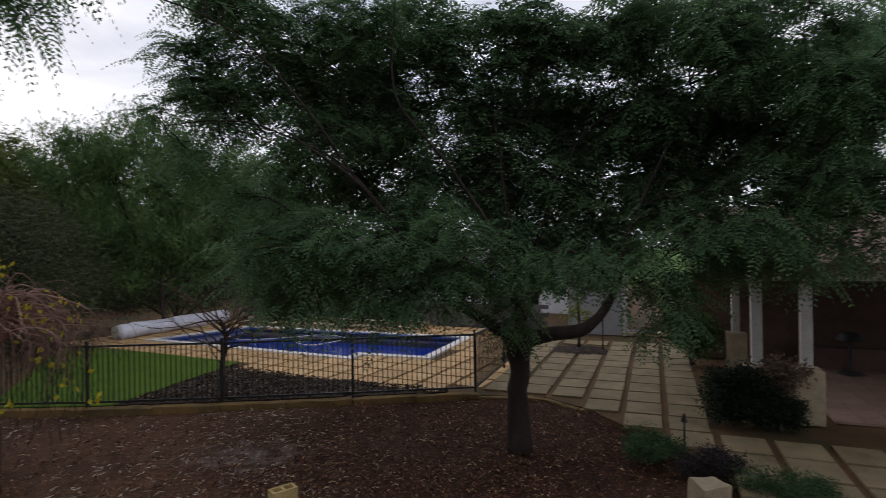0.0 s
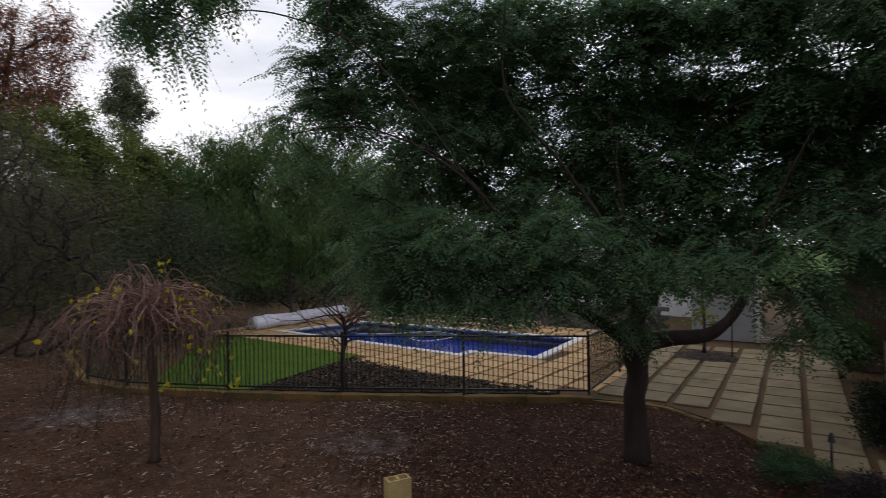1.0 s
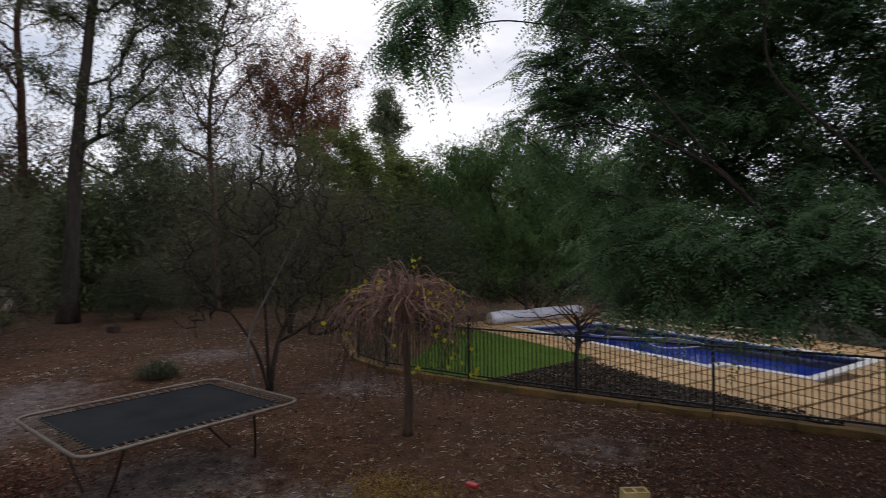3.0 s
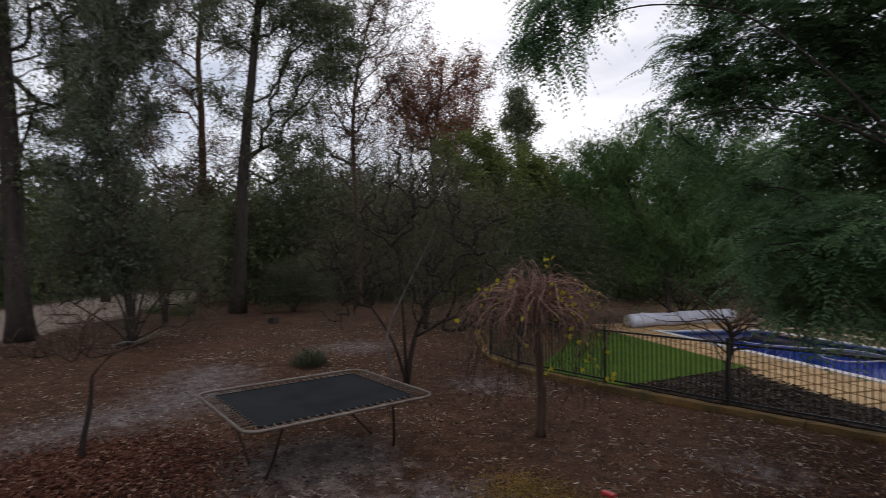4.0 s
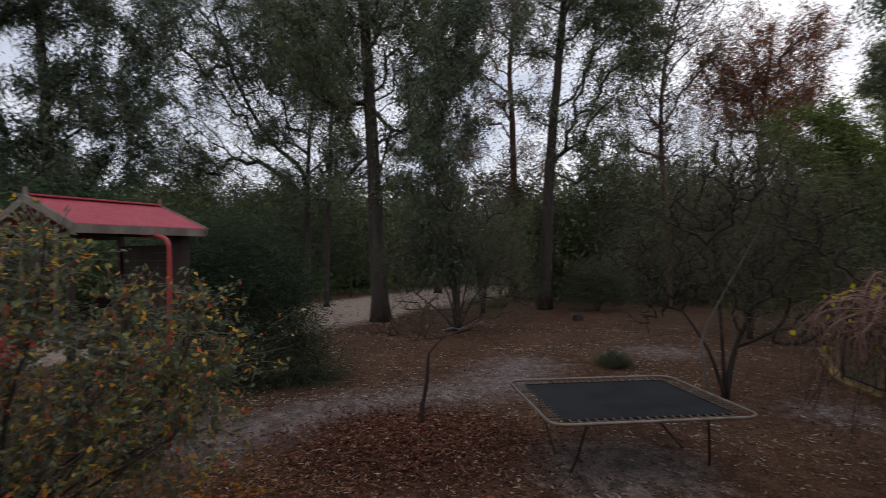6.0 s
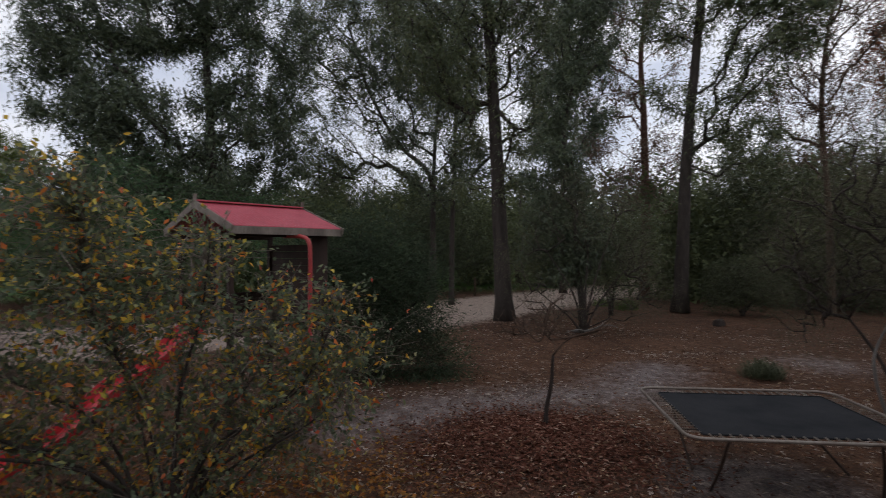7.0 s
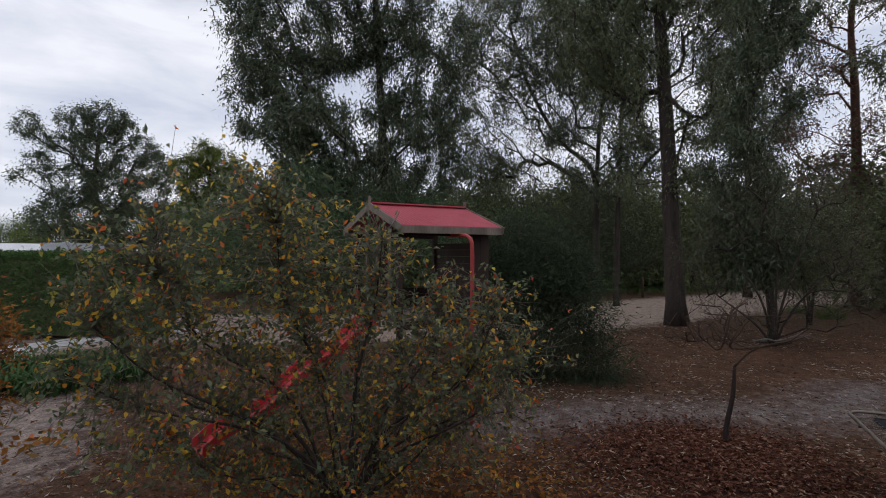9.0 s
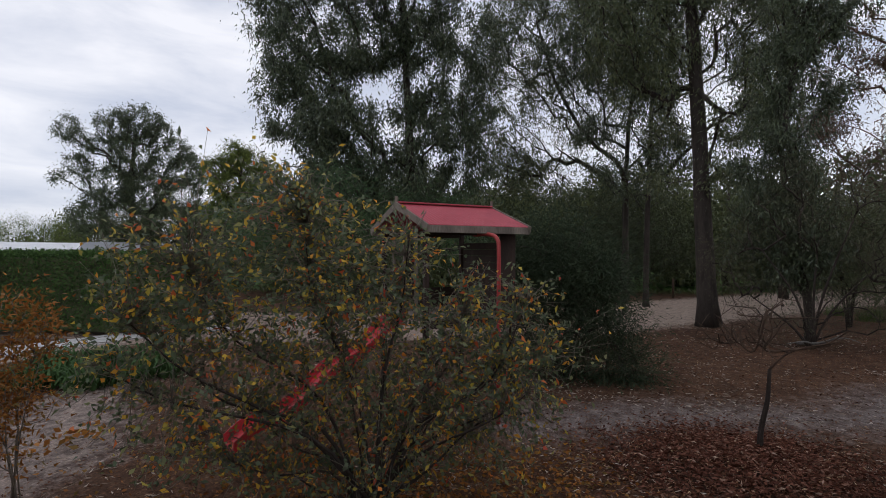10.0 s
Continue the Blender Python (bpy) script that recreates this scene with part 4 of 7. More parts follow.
low_wall = thing("garden_wall", (7.3, 18.9, TERRACE), "low pale stone garden wall at the end of the path", "wall", kind="structure", turn=-12)
for i in range(6):
    for r in range(2):
        part("stone", rough_box(0.78, 0.3, 0.26, i * 3 + r, 0.012, 1, 0.02, (0.4 + 0.8 * i + 0.3 * r, 0, 0.13 + 0.27 * r)), LIMESTONE, low_wall)

# unseen wall and eave added to shade the paving; closes the garden behind camera
closing = thing("unseen_shade_wall", (8.0, 2.0, 0.0), "added unseen brown brick wall that shades the paving and closes the garden", "wall", kind="structure", turn=HOUSE_TURN)
part("brickwork", wall_with_openings(12.0, 5.6, 0.3, []), BRICK_BROWN, closing, at=pose(0, 0, 0, 0, 0, -100))
part("eave", box(12.6, 1.8, 0.12, 0.01, (6.0, -0.3, 5.66)), ROOF_TILE, closing, at=pose(0, 0, 0, 0, 0, -100))

# ---- the big feathery tree on the mulch ----
def big_tree():
    rng = np.random.default_rng(11)
    base = np.array((1.22, 8.2, 0.0))
    ob = thing("shade_tree", tuple(base), "spreading shade tree with dark feathery leaves on leaf mulch", "tree")
    fork = np.array((1.21, 8.16, 1.68)) - base
    line = smooth_line([(0, 0, -0.05), (-0.02, 0, 0.8), (0.02, 0, 1.2), fork, fork + (0.06, 0.1, 0.6), fork + (-0.1, 0.2, 1.9), fork + (-0.3, 0.3, 3.6)], 5)
    rad_line = [0.148 + 0.07 * math.exp(-i * 0.45) + 0.06 * math.exp(-((i - 15) / 2.5) ** 2) if i < 16 else 0.19 * math.exp(-(i - 15) * 0.3) for i in range(len(line))]
    rad_line = [max(q, 0.03) for q in rad_line]
    v, f = tube(line, rad_line, 14)
    v = [p + noise.noise_vector(p * 3) * 0.035 + noise.noise_vector(p * 11) * 0.008 for p in v]
    part("trunk", mesh_of("trunk", v, f, True), BARK_DARK, ob)
    limbs = [smooth_line([fork + (0, 0, -0.02), np.array((0.84, 8.16, 1.91)) - base, np.array((0.43, 8.09, 2.16)) - base, np.array((0.18, 8.00, 2.29)) - base, np.array((-0.25, 7.60, 2.92)) - base, np.array((-0.97, 7.14, 3.91)) - base, np.array((-1.83, 6.55, 4.54)) - base], 5),
             smooth_line([fork + (0.05, 0, -0.02), np.array((1.71, 8.12, 1.77)) - base, np.array((2.25, 8.09, 1.85)) - base, np.array((2.61, 7.98, 2.36)) - base, np.array((2.74, 7.73, 3.19)) - base, np.array((3.13, 7.25, 4.39)) - base], 5),
             smooth_line([fork, np.array((1.10, 7.92, 2.81)) - base, np.array((0.24, 7.60, 4.18)) - base, np.array((-0.50, 7.18, 5.11)) - base, np.array((-0.47, 6.98, 6.29)) - base], 5),
             smooth_line([fork + (0.1, 0.1, 0.3), np.array((1.67, 8.44, 3.40)) - base, np.array((2.36, 8.27, 4.86)) - base, np.array((3.61, 7.58, 5.33)) - base], 5),
             smooth_line([np.array((-0.97, 7.14, 3.91)) - base, np.array((-1.59, 6.71, 4.85)) - base, np.array((-2.30, 6.35, 5.62)) - base, np.array((-3.01, 5.95, 5.87)) - base, np.array((-3.45, 5.60, 5.82)) - base, np.array((-3.75, 5.35, 5.58)) - base], 5),
             smooth_line([np.array((-0.25, 7.60, 2.92)) - base, np.array((-1.10, 7.05, 4.10)) - base, np.array((-2.03, 6.70, 4.58)) - base, np.array((-2.58, 6.51, 4.65)) - base, np.array((-3.10, 6.30, 4.55)) - base], 5)]
    for n, ln in enumerate(limbs):
        r0 = (0.112, 0.135, 0.06, 0.06, 0.014, 0.016)[n]
        v, f = tube(ln, [r0 * (1 - 0.95 * (i / (len(ln) - 1)) ** (0.8 if n < 2 else 0.42)) + 0.006 for i in range(len(ln))], 9)
        v = [p + noise.noise_vector(p * 4) * r0 * 0.2 for p in v]
        part("limb", mesh_of("limb", v, f, True), BARK_DARK, ob)
    balls = [(x - base[0], y - base[1], z - base[2], r) for x, y, z, r in
             [(-3.1, 6.9, 5.4, 0.6), (-2.2, 7.3, 5.8, 0.7), (-1.1, 7.5, 6.2, 0.8), (0.1, 8.6, 6.5, 1.0), (1.6, 8.4, 6.2, 1.1), (3.0, 8.1, 6.2, 1.0), (3.7, 6.6, 5.4, 0.7), (4.2, 5.7, 4.8, 0.5), (4.5, 5.5, 3.6, 0.6), (4.4, 6.6, 3.8, 0.7), (3.5, 6.8, 5.9, 0.6), (4.2, 6.9, 6.0, 0.6), (4.6, 6.1, 5.5, 0.4), (4.6, 6.7, 4.5, 0.5), (4.8, 5.9, 4.5, 0.5), (-2.8, 7.6, 5.3, 0.5), (-1.8, 8.4, 5.7, 0.6), (-1.1, 9.0, 6.1, 0.6)]
             + [(-1.6, 7.6, 4.8, 0.6), (-0.7, 8.6, 5.1, 0.7), (0.8, 9.0, 4.8, 0.8), (2.1, 8.6, 4.0, 0.8), (3.3, 8.2, 4.7, 0.8), (3.7, 7.3, 3.4, 0.7), (2.9, 8.3, 3.1, 0.5), (1.2, 8.7, 3.2, 0.6), (-0.2, 7.8, 3.4, 0.7), (-1.2, 7.7, 3.3, 0.6), (-2.0, 7.5, 3.4, 0.5), (-2.1, 7.5, 2.6, 0.4), (-1.4, 7.7, 2.6, 0.5), (-0.6, 7.8, 2.7, 0.5), (0.4, 7.8, 2.8, 0.4)]
             + [(-2.5, 7.0, 3.9, 0.4), (-1.55, 7.2, 2.05, 0.14), (-2.2, 7.1, 2.9, 0.3), (3.5, 6.5, 3.0, 0.3), (2.9, 6.8, 2.6, 0.4), (2.8, 6.8, 2.1, 0.2), (4.5, 5.9, 3.0, 0.4), (4.0, 6.2, 3.0, 0.3)]
             + [(-2.95, 6.85, 6.3, 0.35), (-2.95, 6.85, 5.7, 0.30), (-3.15, 6.75, 5.1, 0.30), (-3.5, 6.55, 4.75, 0.20), (-3.0, 6.8, 4.4, 0.35), (-2.5, 6.9, 4.9, 0.40), (-2.5, 6.9, 6.2, 0.45)]
             + [(-2.4, 9.1, 4.5, 0.8), (-1.3, 9.3, 4.4, 0.9), (-0.1, 9.4, 4.3, 0.9), (1.1, 9.3, 4.1, 0.9), (2.2, 9.1, 5.0, 0.7), (2.2, 9.1, 3.2, 0.8), (3.2, 8.8, 3.9, 0.8), (4.1, 8.5, 4.2, 0.8), (4.8, 8.1, 4.6, 0.8), (5.5, 7.6, 4.1, 0.7), (-1.7, 9.2, 5.5, 0.7), (-0.7, 9.4, 5.4, 0.7), (1.6, 9.3, 5.5, 0.8), (3.3, 8.8, 5.2, 0.7), (4.2, 8.4, 5.1, 0.6), (0.6, 9.4, 5.5, 0.7), (2.4, 9.1, 5.5, 0.6), (3.7, 8.6, 5.5, 0.5), (4.6, 8.2, 5.3, 0.5)]
             + [(-1.4, 6.5, 3.1, 0.5), (-0.8, 6.6, 3.0, 0.5), (-0.1, 6.6, 3.1, 0.5), (0.5, 6.6, 3.3, 0.4), (1.3, 6.5, 3.0, 0.3), (-2.1, 6.3, 3.2, 0.4), (-1.4, 6.4, 2.5, 0.3), (-0.8, 6.5, 2.4, 0.3), (-0.2, 6.6, 2.5, 0.3), (0.2, 6.6, 2.7, 0.3), (1.9, 6.3, 2.8, 0.3), (2.4, 6.1, 2.9, 0.4), (2.9, 6.0, 3.1, 0.3), (3.4, 5.7, 3.2, 0.4), (-0.5, 6.6, 2.3, 0.2), (-1.9, 6.3, 2.4, 0.2), (2.7, 6.0, 2.3, 0.2), (1.0, 6.5, 2.8, 0.3)] + [(1.0, 7.2, 2.5, 0.3), (1.1, 7.2, 2.0, 0.2), (0.9, 7.2, 2.8, 0.4), (0.8, 7.2, 2.2, 0.2), (1.4, 7.2, 2.6, 0.2), (0.6, 7.3, 2.6, 0.3)]
             + [(-0.5, 7.0, 7.2, 0.6), (1.6, 7.8, 7.7, 0.7), (3.4, 7.3, 7.3, 0.6), (4.1, 5.7, 6.2, 0.5), (4.8, 5.1, 4.0, 0.5), (4.8, 5.1, 4.9, 0.4), (-2.4, 6.6, 6.5, 0.5), (4.9, 5.0, 3.1, 0.5), (4.6, 7.6, 5.7, 0.6), (5.6, 7.3, 5.3, 0.6), (5.2, 6.9, 4.9, 0.5), (6.2, 7.2, 5.9, 0.6)]]

    # the sprig that hangs out over the garden
    sprig = [(x - base[0], y - base[1], z - base[2], r) for x, y, z, r in
             [(-3.62, 5.28, 6.05, 0.24), (-3.85, 5.10, 6.0, 0.22), (-4.08, 4.93, 5.95, 0.18), (-3.95, 5.04, 5.55, 0.22), (-3.72, 5.22, 5.55, 0.18), (-3.92, 5.06, 5.3, 0.16), (-4.12, 4.9, 5.6, 0.14), (-3.5, 5.4, 6.3, 0.25)]]
    tips = np.concatenate([sample_blobs(rng, balls, 2120, 0.0), sample_blobs(rng, sprig, 30, 0.0)])
    ends = [p for ln in limbs for p in ln] + list(line[12:])
    arr = np.array(ends)
    twigs = Tubes()
    feet, ways = [], []
    for t in tips:
        d = np.linalg.norm(arr - t, axis=1) + np.maximum(0, arr[:, 2] - t[2]) * 0.5
        a = arr[int(np.argmin(d))]
        span = float(np.linalg.norm(t - a))
        k = max(3, int(span / 0.3))
        pts = [a + (t - a) * s / k + np.array((0, 0, 0.12 * span * math.sin(math.pi * s / k))) + rng.normal(size=3) * 0.03 * (0 < s < k) for s in range(k + 1)]
        twigs.add(pts, [0.006 + 0.012 * min(1.5, span / 2) * (1 - s / k) for s in range(k + 1)], 4)
        ends += pts[1:-1:2]
        arr = np.array(ends) if len(ends) % 7 == 0 else arr
        out_way = unit((t - a)[None])[0]
        hanging = t[0] + base[0] < -3.4 and t[1] + base[1] < 5.8
        spin = rng.uniform(0, 2 * math.pi)
        for q in range(11):       # a rosette of fronds at the twig's end, a few more along it
            wheel = spin + q * 2.4
            s = 1.0 if q < 7 else rng.uniform(max(0.0, 1 - 0.7 / max(span, 0.3)), 1.0)
            root = a + (t - a) * s + rng.normal(size=3) * (0.05 if q < 7 else 0.13)
            w = out_way * 0.55 + np.array((math.cos(wheel), math.sin(wheel), rng.uniform(-0.35, 0.20)))
            if hanging:
                w[2] -= 0.55
            feet.append(root)
            ways.append(w)
    part("branchwork", twigs.mesh("branchwork"), BARK_DARK, ob, kind="stuff")
    feet, ways = np.array(feet), np.array(ways)
    near = np.hypot(feet[:, 0] + base[0], feet[:, 1] + base[1]) < 7.9
    quads = np.concatenate([fronds(rng, feet[near], ways[near], 0.40, 10, (0.078, 0.030), 0.5), fronds(rng, feet[~near], ways[~near], 0.44, 7, (0.102, 0.052), 0.5)])
    part("crown", quads_mesh("crown", quads), LEAF_FEATHER, ob, kind="stuff")


big_tree()

# ---- gum trees of the bush ----
tree(21, "gum_tree", "tall dark gum tree with dense drooping leaves behind the cubby", [(-25.11, -12.40, -0.27), (-25.01, -12.60, 6.44), (-24.89, -12.82, 11.70), (-24.72, -13.15, 17.84), (-24.60, -13.37, 21.93)], 0.30, 0.10,
     [(-21.5, -17.9, 13.9, 1.7), (-21.1, -18.4, 11.3, 0.9), (-23.1, -15.8, 14.7, 2.3), (-22.5, -16.7, 10.9, 2.1), (-23.3, -15.5, 8.1, 2.7), (-24.6, -13.3, 14.3, 2.3), (-25.6, -11.2, 13.5, 1.9), (-25.8, -11.0, 9.7, 2.0), (-24.6, -13.3, 6.4, 2.3), (-22.5, -16.7, 6.3, 2.0), (-26.2, -9.9, 6.5, 1.6), (-23.7, -14.8, 18.6, 3.5), (-25.6, -11.3, 18.8, 3.2), (-21.1, -18.4, 16.6, 1.7), (-22.4, -16.7, 20.9, 2.9), (-26.4, -9.5, 10.2, 1.6), (-26.5, -8.9, 13.5, 1.6), (-25.5, -11.5, 6.5, 1.5), (-26.4, -9.3, 7.3, 1.2), (-25.2, -12.3, 11.1, 1.3)] + [(-22.4, -16.7, 9.8, 1.4), (-22.8, -16.3, 7.5, 1.4), (-23.8, -14.8, 7.0, 1.4), (-22.0, -17.3, 12.2, 1.1), (-23.2, -15.6, 12.1, 1.3)],
     390, 37000, (0.24, 0.055), LEAF_GUM_DARK, BARK, 0.5, 0.65, 0.2)
tree(22, "gum_tree", "slender pale-leaved gum with a leaning limb in the bush", [(-37.87, -3.10, 0.32), (-37.87, -3.17, 4.83), (-37.85, -3.39, 8.60), (-37.59, -5.56, 10.80), (-37.23, -7.61, 14.60), (-36.94, -8.92, 18.99)], 0.26, 0.08,
     [(-36.3, -11.2, 16.8, 2.4), (-36.9, -8.9, 15.8, 2.2), (-36.8, -9.7, 12.7, 2.0), (-36.4, -10.8, 8.8, 1.8), (-37.2, -7.6, 18.5, 2.3), (-37.6, -5.6, 16.0, 1.9), (-37.3, -7.0, 11.8, 1.7), (-37.7, -4.8, 12.1, 1.7), (-36.4, -10.8, 19.9, 2.8), (-37.8, -3.8, 15.4, 1.9), (-37.0, -8.6, 22.9, 3.5), (-36.2, -11.5, 12.0, 1.6), (-36.2, -11.5, 7.7, 1.6), (-36.9, -9.3, 8.8, 1.8), (-37.2, -7.6, 7.8, 1.6), (-36.0, -12.3, 10.2, 1.6), (-37.6, -5.6, 8.7, 1.5), (-35.8, -12.7, 15.2, 1.8)],
     300, 11000, (0.25, 0.055), LEAF_GUM, BARK, 0.55, 0.6, 0.35)
tree(23, "gum_tree", "tall gum tree with a straight brown trunk beside the sandy track", [(-25.07, 1.21, 0.01), (-25.08, 1.04, 3.70), (-25.08, 0.87, 7.74), (-25.09, 0.61, 12.29), (-25.10, 0.31, 16.68), (-25.10, 0.04, 20.13)], 0.42, 0.16,
     [(-25.0, -2.0, 13.2, 1.9), (-25.1, -0.2, 14.8, 2.3), (-25.0, 2.2, 13.2, 1.6), (-25.1, -1.3, 10.4, 1.4), (-24.9, 2.8, 10.8, 1.4), (-24.9, -3.2, 14.8, 1.8), (-25.0, 2.0, 16.2, 2.6), (-25.1, -0.4, 8.3, 0.9), (-24.9, -2.7, 11.5, 1.1), (-25.1, -0.4, 11.5, 1.2), (-24.9, 3.0, 14.6, 1.6), (-24.9, 2.1, 8.6, 1.0), (-24.9, 1.9, 6.3, 0.9), (-25.1, -0.7, 6.0, 0.8)],
     220, 10000, (0.22, 0.048), LEAF_GUM, BARK, 0.5, 0.65, 0.5)
tree(24, "gum_tree", "thin leaning gum with dark leaves hanging low", [(-21.62, 4.09, 0.92), (-21.66, 3.83, 3.97), (-21.70, 3.64, 6.10), (-21.73, 3.43, 8.07), (-21.64, 3.99, 10.48), (-21.56, 4.37, 13.80)], 0.17, 0.06,
     [(-21.8, 3.1, 7.9, 0.9), (-21.7, 3.4, 6.3, 0.9), (-21.8, 2.9, 4.6, 1.0), (-21.6, 3.9, 5.3, 0.8), (-21.6, 4.1, 3.6, 1.0), (-21.7, 3.4, 9.8, 1.0), (-21.6, 4.4, 10.6, 1.0), (-21.5, 4.7, 8.2, 0.7), (-21.9, 2.4, 5.6, 0.7), (-21.7, 3.6, 2.6, 0.8), (-21.6, 4.2, 12.7, 1.5), (-21.9, 2.4, 3.4, 0.8)],
     170, 8500, (0.18, 0.04), LEAF_GUM_DARK, BARK, 0.35, 0.7, 0.2)
tree(25, "gum_tree", "tall gum tree with a forked limb above the litter", [(-28.68, 10.39, 0.03), (-28.61, 10.58, 4.63), (-28.53, 10.79, 8.77), (-28.36, 11.21, 13.54), (-28.20, 11.61, 18.63), (-28.10, 11.85, 23.10)], 0.38, 0.14,
     [(-27.8, 12.5, 16.0, 1.9), (-28.5, 10.8, 19.6, 3.2), (-27.1, 14.0, 14.3, 1.6), (-27.5, 13.2, 12.0, 1.3), (-29.1, 9.2, 15.2, 1.3), (-26.8, 14.6, 16.1, 1.7), (-28.0, 12.2, 9.4, 1.2), (-27.1, 13.9, 19.1, 2.5), (-28.9, 9.8, 11.3, 1.0), (-27.4, 13.3, 8.1, 1.4), (-26.4, 15.2, 13.3, 1.2)],
     200, 11500, (0.24, 0.055), LEAF_GUM, BARK, 0.5, 0.55, 0.35)
tree(26, "gum_tree", "slim reddish-barked gum with thin foliage", [(-36.40, 10.92, -0.31), (-36.36, 11.04, 5.84), (-36.39, 10.94, 12.21), (-36.43, 10.82, 16.60), (-36.20, 11.55, 21.79)], 0.36, 0.10,
     [(-36.9, 9.0, 19.0, 2.4), (-36.3, 11.2, 20.6, 2.4), (-37.1, 8.2, 15.0, 1.8), (-36.7, 9.8, 13.4, 1.6), (-35.8, 12.6, 16.2, 1.5), (-36.9, 9.1, 23.8, 3.6), (-37.1, 8.2, 11.0, 1.8), (-37.2, 7.6, 8.2, 1.8), (-36.0, 12.2, 9.8, 2.0), (-36.5, 10.6, 7.4, 1.5), (-36.2, 11.6, 6.6, 1.4)],
     230, 7000, (0.24, 0.055), LEAF_PINK, BARK_RED, 0.5, 0.55, 0.3)
tree(27, "gum_tree", "half-bare gum with pinkish twigs against the sky", [(-27.14, 16.95, 0.58), (-27.20, 16.86, 5.25), (-27.32, 16.66, 10.11), (-27.15, 16.93, 13.98), (-26.63, 17.75, 17.74)], 0.22, 0.06,
     [(-27.9, 15.7, 15.8, 2.1), (-26.6, 17.9, 15.8, 2.1), (-27.6, 16.2, 12.8, 2.0), (-25.9, 18.8, 14.3, 1.4), (-28.4, 14.7, 11.2, 1.6), (-26.9, 17.3, 10.4, 1.6), (-26.2, 18.4, 17.9, 1.9), (-27.7, 15.9, 8.9, 1.6)],
     330, 3600, (0.20, 0.045), LEAF_PINK, BARK_BROWN, 0.4, 0.5, 0.3, 0.010)
tree(28, "gum_tree", "gum tree with rusty red-brown leaves", [(-26.17, 21.71, 0.51), (-26.18, 21.69, 5.89), (-26.04, 21.87, 10.45), (-25.74, 22.21, 13.99)], 0.28, 0.08,
     [(-26.7, 21.0, 13.6, 1.7), (-25.4, 22.6, 13.9, 1.9), (-24.5, 23.6, 14.5, 1.1), (-26.0, 21.9, 11.4, 2.0), (-24.6, 23.4, 12.1, 1.3), (-26.2, 21.7, 16.5, 0.7), (-26.9, 20.7, 10.9, 1.5), (-25.2, 22.8, 10.3, 1.6), (-27.5, 20.0, 12.7, 1.3)],
     190, 6500, (0.22, 0.05), LEAF_RED, BARK, 0.45, 0.45, 0.35)
tree(29, "gum_tree", "small distant gum with a rounded open crown", [(-36.14, 41.46, 3.31), (-36.20, 41.40, 10.12), (-36.28, 41.33, 15.00), (-36.26, 41.36, 17.93)], 0.28, 0.10,
     [(-36.2, 41.4, 17.9, 1.3), (-36.8, 40.9, 16.3, 1.1), (-35.5, 42.0, 16.2, 1.1), (-36.2, 41.4, 14.7, 1.1), (-36.4, 41.3, 19.0, 0.9), (-35.8, 41.8, 13.0, 0.8)], 110, 2300, (0.30, 0.09), LEAF_GUM, BARK, 0.5, 0.5, 0.3)
tree(30, "gum_tree", "broad distant gum with domed crowns beyond the hedge", [(-35.95, -48.04, 1.67), (-35.97, -48.02, 5.48), (-35.81, -48.15, 9.82), (-36.09, -47.93, 14.21)], 0.45, 0.15,
     [(-31.6, -51.0, 14.2, 1.3), (-34.8, -48.9, 14.9, 1.9), (-36.5, -47.6, 15.6, 2.0), (-37.8, -46.6, 14.5, 1.4), (-38.7, -45.9, 12.8, 1.8), (-39.5, -45.1, 11.1, 1.9), (-35.8, -48.1, 12.2, 2.3), (-31.1, -51.3, 9.8, 0.7), (-32.2, -50.6, 11.1, 1.1), (-34.4, -49.2, 9.1, 2.4), (-37.1, -47.2, 8.8, 2.7), (-39.1, -45.5, 8.4, 2.3), (-33.3, -49.9, 12.9, 1.1), (-32.9, -50.1, 6.2, 1.8), (-35.5, -48.4, 5.8, 2.5), (-38.5, -46.0, 5.6, 2.6), (-40.5, -44.2, 5.9, 2.0)],
     620, 18000, (0.24, 0.07), LEAF_GUM_DARK, BARK, 0.42, 0.5, 0.3, 0.015, shell=0.6)
tree(31, "gum_tree", "rounded olive-green gum beyond the hedge", [(-36.18, -34.51, 1.84), (-36.10, -34.59, 6.24), (-35.99, -34.71, 10.15), (-35.89, -34.81, 11.86)], 0.35, 0.12,
     [(-34.7, -36.0, 9.9, 1.3), (-35.7, -35.0, 11.2, 1.4), (-36.6, -34.1, 10.7, 1.5), (-37.4, -33.2, 9.3, 1.7), (-35.4, -35.4, 8.6, 1.8), (-36.8, -33.9, 7.3, 2.1), (-34.9, -35.8, 6.2, 1.8), (-37.1, -33.5, 5.3, 1.9)], 380, 13000, (0.19, 0.055), LEAF_WATTLE, BARK, 0.38, 0.4, 0.3, 0.015, shell=0.5)
tree(32, "wattle_tree", "rounded yellow-green wattle trees crowding the bush edge", [(-16.63, 17.30, 1.00), (-16.54, 17.39, 3.18), (-16.46, 17.47, 5.34), (-16.38, 17.55, 6.85)], 0.16, 0.06,
     [(-17.7, 16.2, 7.0, 1.1), (-16.7, 17.2, 7.2, 1.1), (-17.0, 16.9, 5.4, 1.5), (-17.7, 16.2, 4.1, 1.6), (-16.3, 17.6, 3.4, 1.5), (-17.4, 16.5, 2.3, 1.3), (-15.9, 18.0, 5.5, 1.3)], 220, 14000, (0.15, 0.05), LEAF_WATTLE, BARK_DARK, 0.33, 0.3, 0.15)
